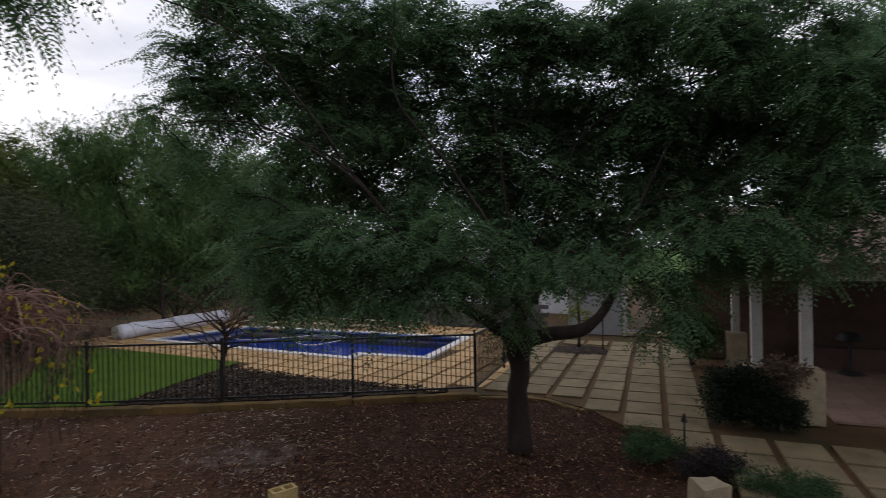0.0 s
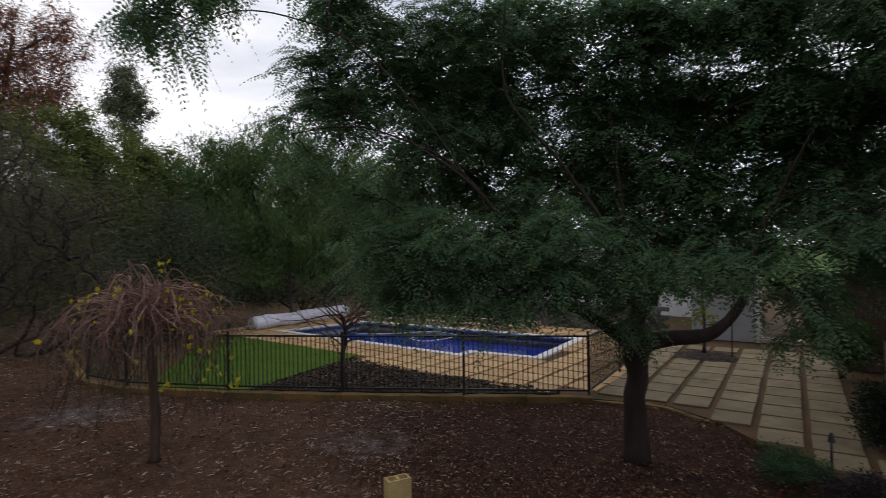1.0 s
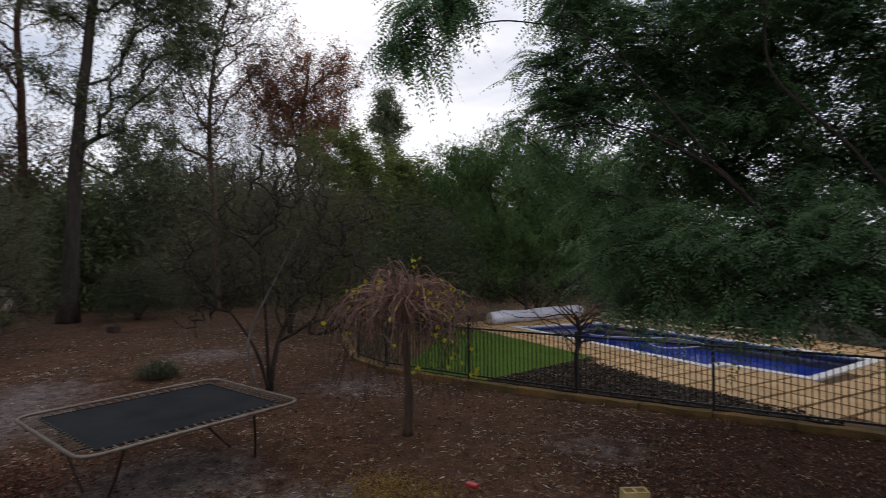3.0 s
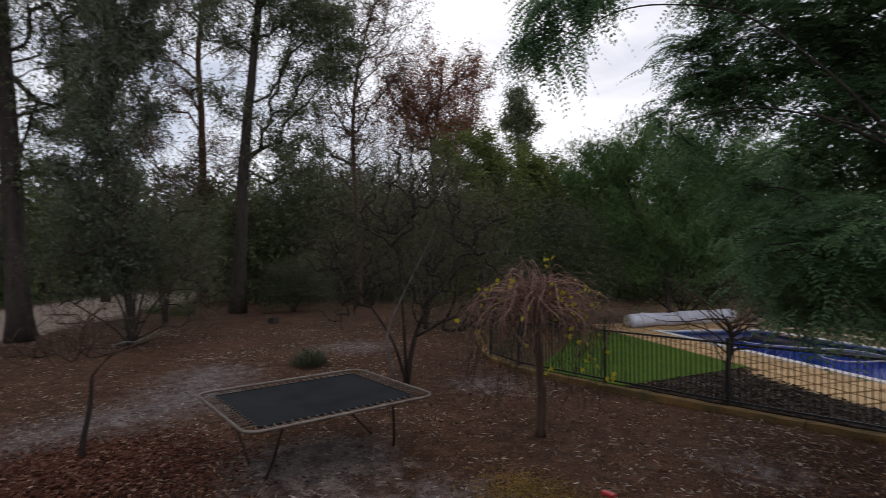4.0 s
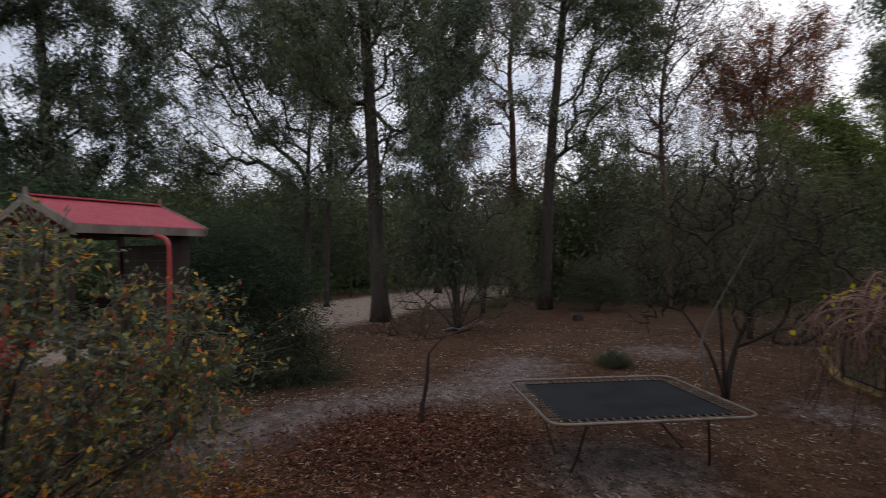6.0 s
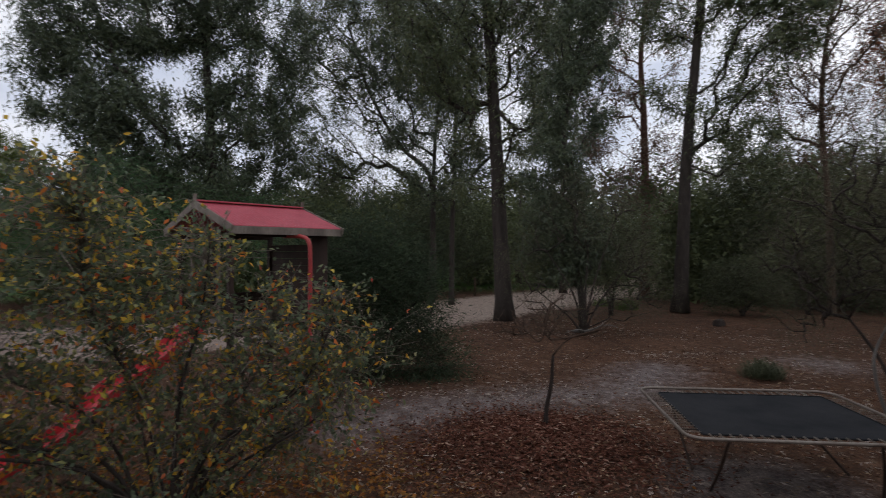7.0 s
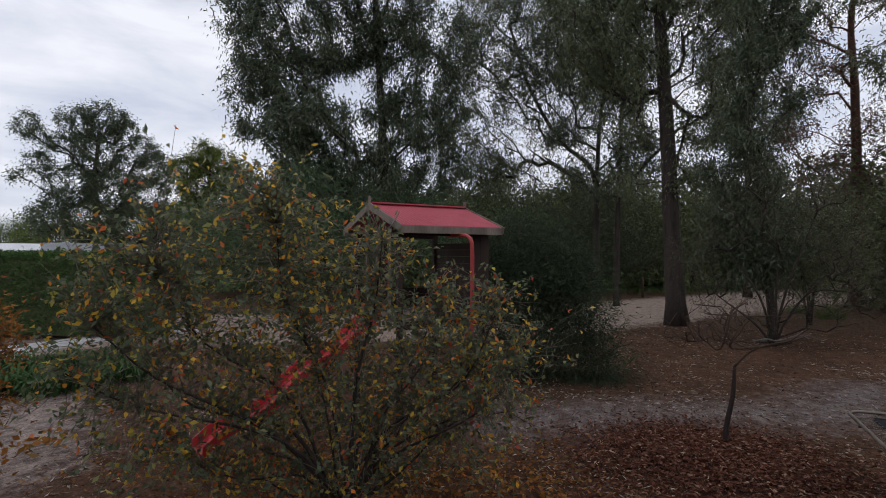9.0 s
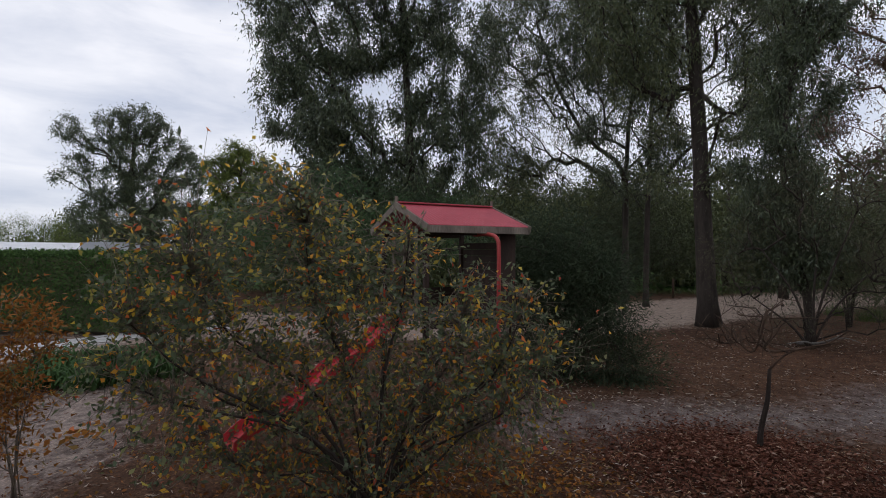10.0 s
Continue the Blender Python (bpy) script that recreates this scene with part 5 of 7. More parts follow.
tree(33, "wattle_tree", "rounded yellow-green wattle tree with a dark skirt", [(-15.78, 19.39, 1.00), (-15.76, 19.40, 2.94), (-15.81, 19.37, 5.10), (-15.87, 19.32, 6.62)], 0.16, 0.06,
     [(-16.1, 19.1, 7.0, 1.0), (-15.3, 19.8, 5.9, 1.2), (-16.0, 19.2, 4.9, 1.4), (-15.6, 19.5, 3.4, 1.5), (-16.3, 18.9, 2.3, 1.2), (-14.9, 20.1, 4.0, 1.3), (-15.2, 19.8, 2.1, 1.2)], 200, 15000, (0.15, 0.05), LEAF_WATTLE, BARK_DARK, 0.33, 0.3, 0.15)
tree(34, "pepper_tree", "weeping fresh-green tree behind the pool", [(-10.31, 20.56, 0.42), (-10.38, 20.52, 2.50), (-10.46, 20.48, 4.59), (-10.45, 20.49, 6.45)], 0.09, 0.05,
     [(-12.6, 19.2, 6.3, 1.2), (-11.4, 20.0, 7.3, 1.3), (-9.8, 20.8, 7.1, 1.3), (-11.3, 20.1, 5.3, 1.6), (-12.4, 19.4, 3.9, 1.0), (-10.3, 20.6, 3.4, 1.6), (-9.1, 21.1, 5.2, 1.6), (-11.1, 20.2, 2.9, 0.9), (-9.1, 21.1, 3.2, 1.0), (-7.7, 21.7, 3.8, 1.3), (-7.7, 21.7, 6.3, 1.6), (-6.4, 22.1, 4.4, 1.5)],
     260, 20000, (0.20, 0.035), LEAF_PEPPER, BARK, 0.38, 0.8, 0.2)
tree(35, "gum_tree", "dark gum rising behind the shrubs at the bush edge", [(-33.88, -2.87, 0.85), (-33.89, -2.79, 5.48), (-33.90, -2.65, 10.47), (-33.95, -1.88, 15.57)], 0.26, 0.08,
     [(-33.8, -3.4, 16.0, 2.0), (-34.0, -1.6, 17.0, 2.0), (-33.6, -4.9, 13.8, 1.6), (-33.9, -2.5, 13.2, 1.5), (-33.5, -6.0, 16.2, 1.9), (-34.0, -0.9, 12.6, 1.4), (-33.7, -4.6, 10.6, 1.3), (-33.9, -2.5, 19.9, 2.7), (-34.0, -0.6, 9.2, 1.4), (-33.5, -5.8, 19.5, 2.2)], 200, 7500, (0.25, 0.055), LEAF_GUM_DARK, BARK, 0.5, 0.6, 0.3)
tree(36, "gum_tree", "slender gum with dark hanging leaves over the track", [(-39.53, 6.12, 0.21), (-39.52, 6.16, 6.00), (-39.55, 6.00, 12.23), (-39.48, 6.45, 18.49)], 0.24, 0.08,
     [(-39.6, 5.6, 19.3, 1.9), (-39.4, 6.8, 16.4, 1.7), (-39.7, 4.8, 15.5, 1.6), (-39.5, 6.0, 12.2, 1.6), (-39.8, 4.0, 10.9, 1.4), (-39.3, 7.6, 11.4, 1.4), (-39.5, 6.1, 23.1, 2.5)], 150, 7500, (0.26, 0.06), LEAF_GUM, BARK, 0.5, 0.65, 0.3)
tree(37, "gum_tree", "green gum crown filling the bush between taller trunks", [(-35.21, 18.97, 0.14), (-35.19, 19.01, 4.22), (-35.27, 18.86, 7.91)], 0.22, 0.08,
     [(-36.2, 17.1, 8.0, 2.1), (-34.9, 19.6, 7.9, 2.2), (-35.7, 18.1, 5.5, 2.5), (-34.1, 20.9, 5.0, 2.4), (-36.9, 15.5, 5.1, 2.1), (-32.6, 23.1, 5.7, 2.4), (-33.0, 22.6, 8.9, 2.0)], 170, 6500, (0.25, 0.06), LEAF_GUM, BARK, 0.55, 0.5, 0.2)

tree(39, "gum_tree", "slim dark gum with thin drooping foliage in the bush", [(-32.96, -1.62, 1.27), (-32.96, -1.54, 5.18), (-32.97, -1.37, 9.69), (-32.98, -1.17, 14.25), (-32.98, -1.04, 18.28)], 0.2, 0.07,
     [(-32.9, -2.3, 13.2, 1.7), (-33.0, -0.2, 14.5, 1.7), (-32.9, -2.5, 9.8, 1.4), (-32.8, 3.9, 13.7, 1.6), (-32.7, 4.5, 11.0, 1.3), (-33.0, -0.7, 11.8, 1.4), (-32.4, 6.2, 16.3, 1.6), (-32.9, -2.3, 16.2, 1.9), (-33.0, 1.0, 17.7, 2.1), (-32.9, -3.2, 7.3, 1.3), (-33.0, -1.0, 7.5, 1.3)], 200, 6000, (0.24, 0.05), LEAF_GUM_DARK, BARK, 0.5, 0.6, 0.3)
tree(38, "gum_tree", "low dark gum crowns closing the view beyond the track", [(-49.50, -7.06, 0.38), (-49.50, -7.07, 3.41), (-49.46, -7.31, 6.43)], 0.2, 0.08,
     [(-48.0, -14.2, 6.5, 1.9), (-48.7, -11.5, 6.2, 2.1), (-49.4, -8.0, 6.4, 2.3), (-49.8, -4.5, 6.6, 2.2), (-50.0, -1.2, 6.1, 2.0), (-49.6, -6.3, 8.7, 1.7), (-48.4, -12.7, 8.8, 1.3), (-49.9, -2.6, 8.8, 1.5), (-50.0, 1.0, 5.8, 1.9), (-47.3, -16.1, 6.0, 1.9)], 220, 9000, (0.30, 0.08), LEAF_WOODS, BARK, 0.55, 0.5, 0.2)

# small dark wattle with several stems near the trampoline
shrub(41, "wattle_shrub", "dark twiggy wattle with bare lower stems and hazy fine foliage", (-10.19, 7.58, 0.0),
      [(-10.85, 6.6, 2.6, 0.6), (-9.6, 8.3, 2.8, 0.7), (-10.3, 7.4, 4.4, 0.8), (-9.1, 8.8, 3.7, 0.7), (-9.85, 8.0, 5.0, 0.7), (-10.9, 6.5, 3.8, 0.6), (-10.4, 7.3, 3.1, 0.8), (-8.8, 9.1, 2.6, 0.6), (-9.6, 8.3, 4.0, 0.8), (-11.2, 6.0, 3.1, 0.5), (-8.7, 9.25, 4.2, 0.4), (-9.2, 8.7, 1.7, 0.5), (-11.0, 6.3, 1.7, 0.4), (-10.2, 7.5, 5.6, 0.4), (-8.6, 9.4, 1.8, 0.4), (-9.9, 7.9, 1.9, 0.4)],
      620, 24000, (0.075, 0.0062), LEAF_HAZE, BARK_DARK, 0.33, 0.2, 4, 0.045, category="tree")
shrub(42, "dark_shrub", "tall dark green shrub beside the cubby house", (-13.4, -2.5, 0.00),
      [(-13.4, -2.5, 3.2, 0.6), (-13.3, -2.9, 2.0, 0.8), (-13.4, -2.0, 1.9, 0.8), (-13.5, -1.7, 2.7, 0.5), (-13.3, -3.2, 3.4, 0.6), (-13.4, -1.9, 0.8, 0.7), (-13.3, -2.8, 0.8, 0.8), (-13.5, -1.2, 1.1, 0.5), (-13.2, -3.5, 2.6, 0.7), (-13.1, -3.9, 1.5, 0.7), (-13.0, -4.2, 3.0, 0.6), (-13.5, -1.0, 0.4, 0.5), (-13.4, -1.8, 2.2, 0.7), (-13.4, -2.4, 2.6, 0.6), (-13.5, -1.5, 1.6, 0.6)], 420, 20000, (0.15, 0.012), LEAF_SHADE, BARK_DARK, 0.34, 0.1, 9, 0.03)
SHRUBS = [
    (43, "low grey-green shrub in the bush clearing", [(-27.3, 12.5, 1.5, 0.9), (-26.7, 13.7, 1.3, 0.8), (-27.0, 13.0, 2.1, 0.7), (-27.5, 11.9, 1.0, 0.6)], LEAF_SAGE),
    (44, "dark understorey shrub at the bush edge", [(-41.6, -5.8, 4.0, 2.4), (-41.9, -2.8, 4.4, 2.3), (-42.0, -1.2, 3.0, 1.7), (-41.3, -7.5, 3.2, 2.0), (-41.8, -4.3, 6.0, 1.8)], LEAF_DARK),
    (45, "twiggy dull green thicket beside the track", [(-20.9, 2.3, 3.9, 0.9), (-20.6, 4.2, 4.3, 1.0), (-20.6, 4.2, 1.3, 0.8), (-20.2, 5.7, 3.0, 0.9), (-21.0, 2.0, 1.9, 0.8), (-20.3, 5.3, 5.2, 0.7), (-20.8, 3.1, 1.0, 0.7), (-20.2, 5.8, 1.2, 0.8), (-21.1, 1.4, 2.9, 0.6), (-20.7, 3.2, 5.6, 0.7), (-20.1, 6.4, 2.0, 0.7)], LEAF_HAZE),
    (46, "dark understorey shrub below the gums", [(-31.6, 17.3, 3.4, 2.2), (-30.3, 19.4, 3.0, 2.2), (-29.2, 21.1, 3.7, 2.1), (-30.9, 18.5, 1.2, 1.5), (-29.0, 21.3, 1.6, 1.8)], LEAF_DARK),
    (47, "dark understorey shrub below the rusty gum", [(-17.2, 13.7, 4.1, 1.3), (-17.5, 13.4, 2.6, 1.2), (-16.6, 14.4, 3.0, 1.3), (-16.8, 14.2, 5.5, 1.1), (-16.9, 14.1, 1.5, 0.9), (-17.8, 12.9, 5.0, 0.9)], LEAF_BROWNISH),
    (48, "dark shrub beyond the pool fence", [(-12.8, 16.6, 3.2, 1.2), (-12.1, 17.2, 1.9, 1.1), (-13.3, 16.2, 1.7, 1.1), (-13.8, 15.8, 3.0, 1.1), (-11.7, 17.4, 3.2, 0.9), (-12.8, 16.7, 4.5, 0.9)], LEAF_DARK),
    (52, "dark shrub behind the pool cover roller", [(-13.0, 22.5, 1.6, 0.9), (-11.9, 23.1, 1.8, 0.9), (-10.5, 23.8, 1.6, 0.9), (-9.4, 24.2, 1.5, 0.9), (-11.2, 23.5, 2.7, 0.9)], LEAF_DARK),
    (49, "dark shrub mass behind the cubby", [(-18.1, -15.7, 4.1, 1.4), (-19.3, -14.3, 3.7, 1.5), (-20.4, -12.7, 4.2, 1.4), (-17.2, -16.7, 3.4, 1.2), (-21.4, -11.0, 4.2, 1.4), (-22.2, -9.2, 4.0, 1.3), (-19.8, -13.5, 5.4, 1.2)], LEAF_GREENMASS),
    (50, "dark understorey shrub at the bush edge", [(-43.1, -9.0, 4.3, 2.3), (-43.6, -6.0, 3.8, 2.4), (-43.9, -3.1, 3.4, 2.2), (-43.2, -8.1, 6.5, 1.8), (-42.4, -11.6, 4.3, 2.0), (-44.0, -0.7, 3.8, 1.9)], LEAF_DARK),
    (53, "dark trees crowding behind the sheds and hedge", [(-30.4, -47.0, 4.7, 1.2), (-32.4, -45.6, 4.8, 1.6), (-34.9, -43.8, 5.3, 1.8), (-37.3, -41.8, 5.7, 1.9), (-39.8, -39.4, 6.1, 1.9), (-42.2, -36.8, 6.4, 2.0), (-36.2, -42.7, 6.7, 1.4), (-33.6, -44.8, 6.1, 1.3)], LEAF_DARK),
    (54, "distant olive-green trees beyond the building", [(-35.8, -71.5, 5.1, 1.3), (-37.2, -70.8, 5.4, 1.3), (-38.7, -70.0, 5.2, 1.2), (-38.4, -70.2, 6.2, 0.8), (-40.4, -69.1, 5.2, 1.3), (-42.0, -68.1, 5.5, 1.5), (-43.7, -67.0, 5.8, 1.7)], LEAF_WATTLE),
    (51, "grey-green understorey shrub by the track", [(-27.3, 6.1, 3.5, 1.3), (-27.1, 7.2, 3.2, 1.3), (-27.2, 6.5, 2.1, 0.9), (-27.5, 5.4, 2.5, 1.0), (-27.0, 7.5, 4.6, 1.2)], LEAF_GUM),
]
for seed, label, balls, mat in SHRUBS:
    foot = (sum(q[0] for q in balls) / len(balls), sum(q[1] for q in balls) / len(balls), 0.0)
    rmax = max(q[3] for q in balls)
    airy = 0.55 if mat is LEAF_BROWNISH else 0.8 if mat is LEAF_HAZE else 1.0
    shrub(seed, "bush", label, foot, balls, 170, int(9500 * airy), ((0.055 + 0.036 * rmax, 0.016 + 0.008 * rmax) if mat is not LEAF_HAZE else (0.10, 0.010)), mat, BARK_DARK, 0.22 * rmax + 0.08, 0.3, 6, 0.05, "understorey shrubs")

# ---- far bush, hedge and building ----
def far_woods():
    rng = np.random.default_rng(61)
    quads, tubs = [], Tubes()
    for k in range(190):
        az = radians(rng.uniform(12, 150))
        deg = math.degrees(az)
        d = rng.uniform(52, 85) if deg < 126 else rng.uniform(100, 140)
        top = rng.uniform(7.0, 12.0) if 20 < deg < 125 else rng.uniform(6.0, 10.0)
        c = np.array((-math.sin(az) * d, math.cos(az) * d, 0))
        tubs.add([c, c + (0.2, 0, top * 0.6), c + (0.1, 0.2, top * 0.9)], [0.2, 0.13, 0.05], 5)
        for q in range(6):
            m = c + rng.normal(size=3) * np.array((2.2, 2.2, 0.5)) + np.array((0, 0, top * rng.uniform(0.2, 0.9)))
            p = m + rng.normal(size=(170, 3)) * np.array((1.3, 1.3, 0.9))
            p[:, 2] = np.maximum(p[:, 2], 0.2)
            quads.append(leaf_slips(rng, p, rng.normal(size=(170, 3)) * 0.6 + np.array((0, 0, -0.6)), 0.6, 0.26))
    for k in range(200):
        az = radians(rng.uniform(18, 132))
        deg = math.degrees(az)
        d = rng.uniform(46, 58) if 72 < deg < 100 else rng.uniform(36, 50)
        c = np.array((-math.sin(az) * d, math.cos(az) * d, 0))
        if along(c[0], c[1], PALE_TRACK) < 5 or inside(c[0], c[1], OUTLINE) or (76 < deg < 100 and rng.random() < 0.6):
            continue
        for q in range(4):
            m = c + rng.normal(size=3) * np.array((1.6, 1.6, 0.3)) + np.array((0, 0, rng.uniform(0.6, 6.2)))
            p = m + rng.normal(size=(200, 3)) * np.array((1.1, 1.1, 0.9))
            p[:, 2] = np.maximum(p[:, 2], 0.2)
            quads.append(leaf_slips(rng, p, rng.normal(size=(200, 3)) * 0.6 + np.array((0, 0, -0.4)), 0.42, 0.20))
    w = thing("far_woods", (0, 0, 0), "distant scrub and low trees closing the view", "woods", kind="stuff")
    part("woods_leaves", quads_mesh("woods_leaves", np.concatenate(quads)), LEAF_WOODS, w, kind="stuff")
    part("woods_stems", tubs.mesh("woods_stems"), BARK, w, kind="stuff")


far_woods()


def hedge(a, b, depth, height, seed, count):
    """A clipped hedge from a to b."""
    rng = np.random.default_rng(seed)
    ln, turn = math.hypot(b[0] - a[0], b[1] - a[1]), math.degrees(math.atan2(b[1] - a[1], b[0] - a[0]))
    ob = thing("hedge", (a[0], a[1], 0), "tall clipped green hedge along the white path", "hedge", turn=turn)
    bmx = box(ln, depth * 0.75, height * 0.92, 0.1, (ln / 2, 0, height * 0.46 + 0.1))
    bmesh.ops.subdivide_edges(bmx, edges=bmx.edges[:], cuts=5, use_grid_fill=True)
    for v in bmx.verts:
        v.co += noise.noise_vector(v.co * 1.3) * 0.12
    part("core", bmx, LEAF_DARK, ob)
    p = np.stack([rng.uniform(0, ln, count), rng.uniform(-0.5, 0.5, count) * depth, rng.uniform(0.03, 1, count) ** 0.85 * height], axis=1)
    side = rng.integers(0, 3, count)
    p[side == 0, 1] = depth * 0.5 + rng.normal(size=(side == 0).sum()) * 0.06
    p[side == 1, 1] = -depth * 0.5 + rng.normal(size=(side == 1).sum()) * 0.06
    p[side == 2, 2] = height + rng.normal(size=(side == 2).sum()) * 0.07
    part("leaves", quads_mesh("leaves", leaf_quads(rng, p, rng.normal(size=(count, 3)) + np.array((0, 0, 0.5)), 0.13, 0.05)), LEAF_HEDGE, ob)


hedge((-11.39, -25.18, 0.00)[:2], (-14.89, -16.36, 0.00)[:2], 1.6, 2.95, 62, 27000)

shed = thing("shed", (-18.9, -43.2, 0.0), "long low building with a pale sheet roof beyond the hedge", "building", turn=-32)
part("walls", box(26, 6, 3.0, 0.02, (0, 0, 1.5)), GREY_WALL, shed)
part("roof", gable_roof(26, 6, 0.55, 0.4), ROOF_METAL, shed, at=pose(-13, 0, 3.0))
annex = thing("small_shed", (-20.4, -27.8, 0.0), "small grey gabled shed roof behind the hedge", "building", turn=-40)
part("walls", box(3.4, 3.0, 2.95, 0.02, (0, 0, 1.475)), GREY_WALL, annex)
part("roof", gable_roof(3.4, 3.0, 0.5, 0.3), ROOF_GREY, annex, at=pose(-1.7, 0, 2.95))

# ---- weeping tree ----
def weeping_tree():
    rng = np.random.default_rng(71)
    base = np.array((-5.8, 7.09, 0.0))
    ob = thing("weeping_tree", tuple(base), "weeping grafted tree, nearly bare, with a few yellow leaves", "tree")
    top = np.array((-5.84, 7.05, 1.88)) - base
    v, f = trunk_tube(smooth_line([(0, 0, -0.05), (0.03, 0.0, 0.7), (-0.03, 0.02, 1.3), top], 4), 0.078, 0.06, 4, 9, 0.3)
    part("trunk", mesh_of("trunk", v, f, True), BARK_BROWN, ob)
    tubs, hang, yellow = Tubes(), Tubes(), []
    for k in range(150):
        a = rng.uniform(0, 2 * math.pi)
        out = rng.uniform(0.3, 1.22)
        rise = rng.uniform(0.45, 1.1) * (1.08 - 0.42 * out)
        w = np.array((math.cos(a), math.sin(a), 0))
        across = np.array((-math.sin(a), math.cos(a), 0)) * rng.normal() * 0.35
        pts = [top + (0, 0, -0.05), top + w * out * 0.22 + (0, 0, rise * 0.6), top + w * out * 0.55 + across * 0.4 + (0, 0, rise), top + w * out * 0.85 + across * 0.9 + (0, 0, rise * 0.72),
               top + w * out * 1.02 + across + (0, 0, rise * 0.2), top + w * out * 0.98 + across * 1.1 + (0, 0, -rng.uniform(0.0, 0.45))]
        pts = [p + rng.normal(size=3) * 0.07 * (i > 0) for i, p in enumerate(pts)]
        ln = smooth_line(pts, 4)
        r = rng.uniform(0.007, 0.014)
        tubs.add(ln, [r * (1 - 0.75 * i / len(ln)) + 0.0015 for i in range(len(ln))], 4)
        for q in range(2):
            s = ln[rng.integers(7, len(ln) - 2)]
            e = s + w * rng.uniform(0.05, 0.25) + rng.normal(size=3) * 0.14
            tubs.add(smooth_line([s, (s + e) / 2 + (0, 0, 0.1), e, e + (0, 0, -rng.uniform(0.05, 0.3))], 3), 0.003, 3)
        for q in range(rng.integers(0, 4)):
            s = ln[-1 - rng.integers(0, 9)]
            e = s + rng.normal(size=3) * np.array((0.26, 0.26, 0)) + (0, 0, -rng.uniform(0.2, 1.5))
            e[2] = max(e[2], 0.12 + rng.uniform(0, 0.4))
            hang.add(smooth_line([s, (s + e) / 2 + rng.normal(size=3) * 0.13, e], 4), 0.0032, 3)
        if rng.random() < 0.3:
            yellow.append(ln[rng.integers(8, len(ln))])
    part("hanging_twig_mass", hang.mesh("hanging_twig_mass"), BARK, ob, "thin dark hanging twigs", kind="stuff")
    part("branchwork", tubs.mesh("branchwork"), TWIG_PINK, ob, kind="stuff", label= "bare pinkish-brown hanging twigs")
    yel = np.array(yellow) + rng.normal(size=(len(yellow), 3)) * 0.04
    kept = np.array([(-4.97, 7.02, 2.08), (-5.05, 6.96, 2.26), (-4.98, 6.89, 1.77), (-4.77, 7.04, 1.38), (-4.48, 7.22, 1.15), (-5.33, 6.75, 1.22), (-4.82, 7.24, 2.22), (-5.13, 6.78, 2.38), (-5.53, 6.98, 2.88), (-5.78, 6.37, 2.61), (-5.91, 6.25, 2.56), (-5.00, 7.24, 2.46)]) - base
    yel = np.concatenate([yel, np.repeat(kept, 6, axis=0) + rng.normal(size=(6 * len(kept), 3)) * 0.055])
    yel = np.concatenate([yel, yel[:20] + rng.normal(size=(len(yel[:20]), 3)) * 0.09])
    part("foliage", quads_mesh("foliage", leaf_quads(rng, yel, np.tile((0, 0, -1.0), (len(yel), 1)), 0.085, 0.065)), LEAF_YELLOW, ob, "last yellow leaves")


weeping_tree()


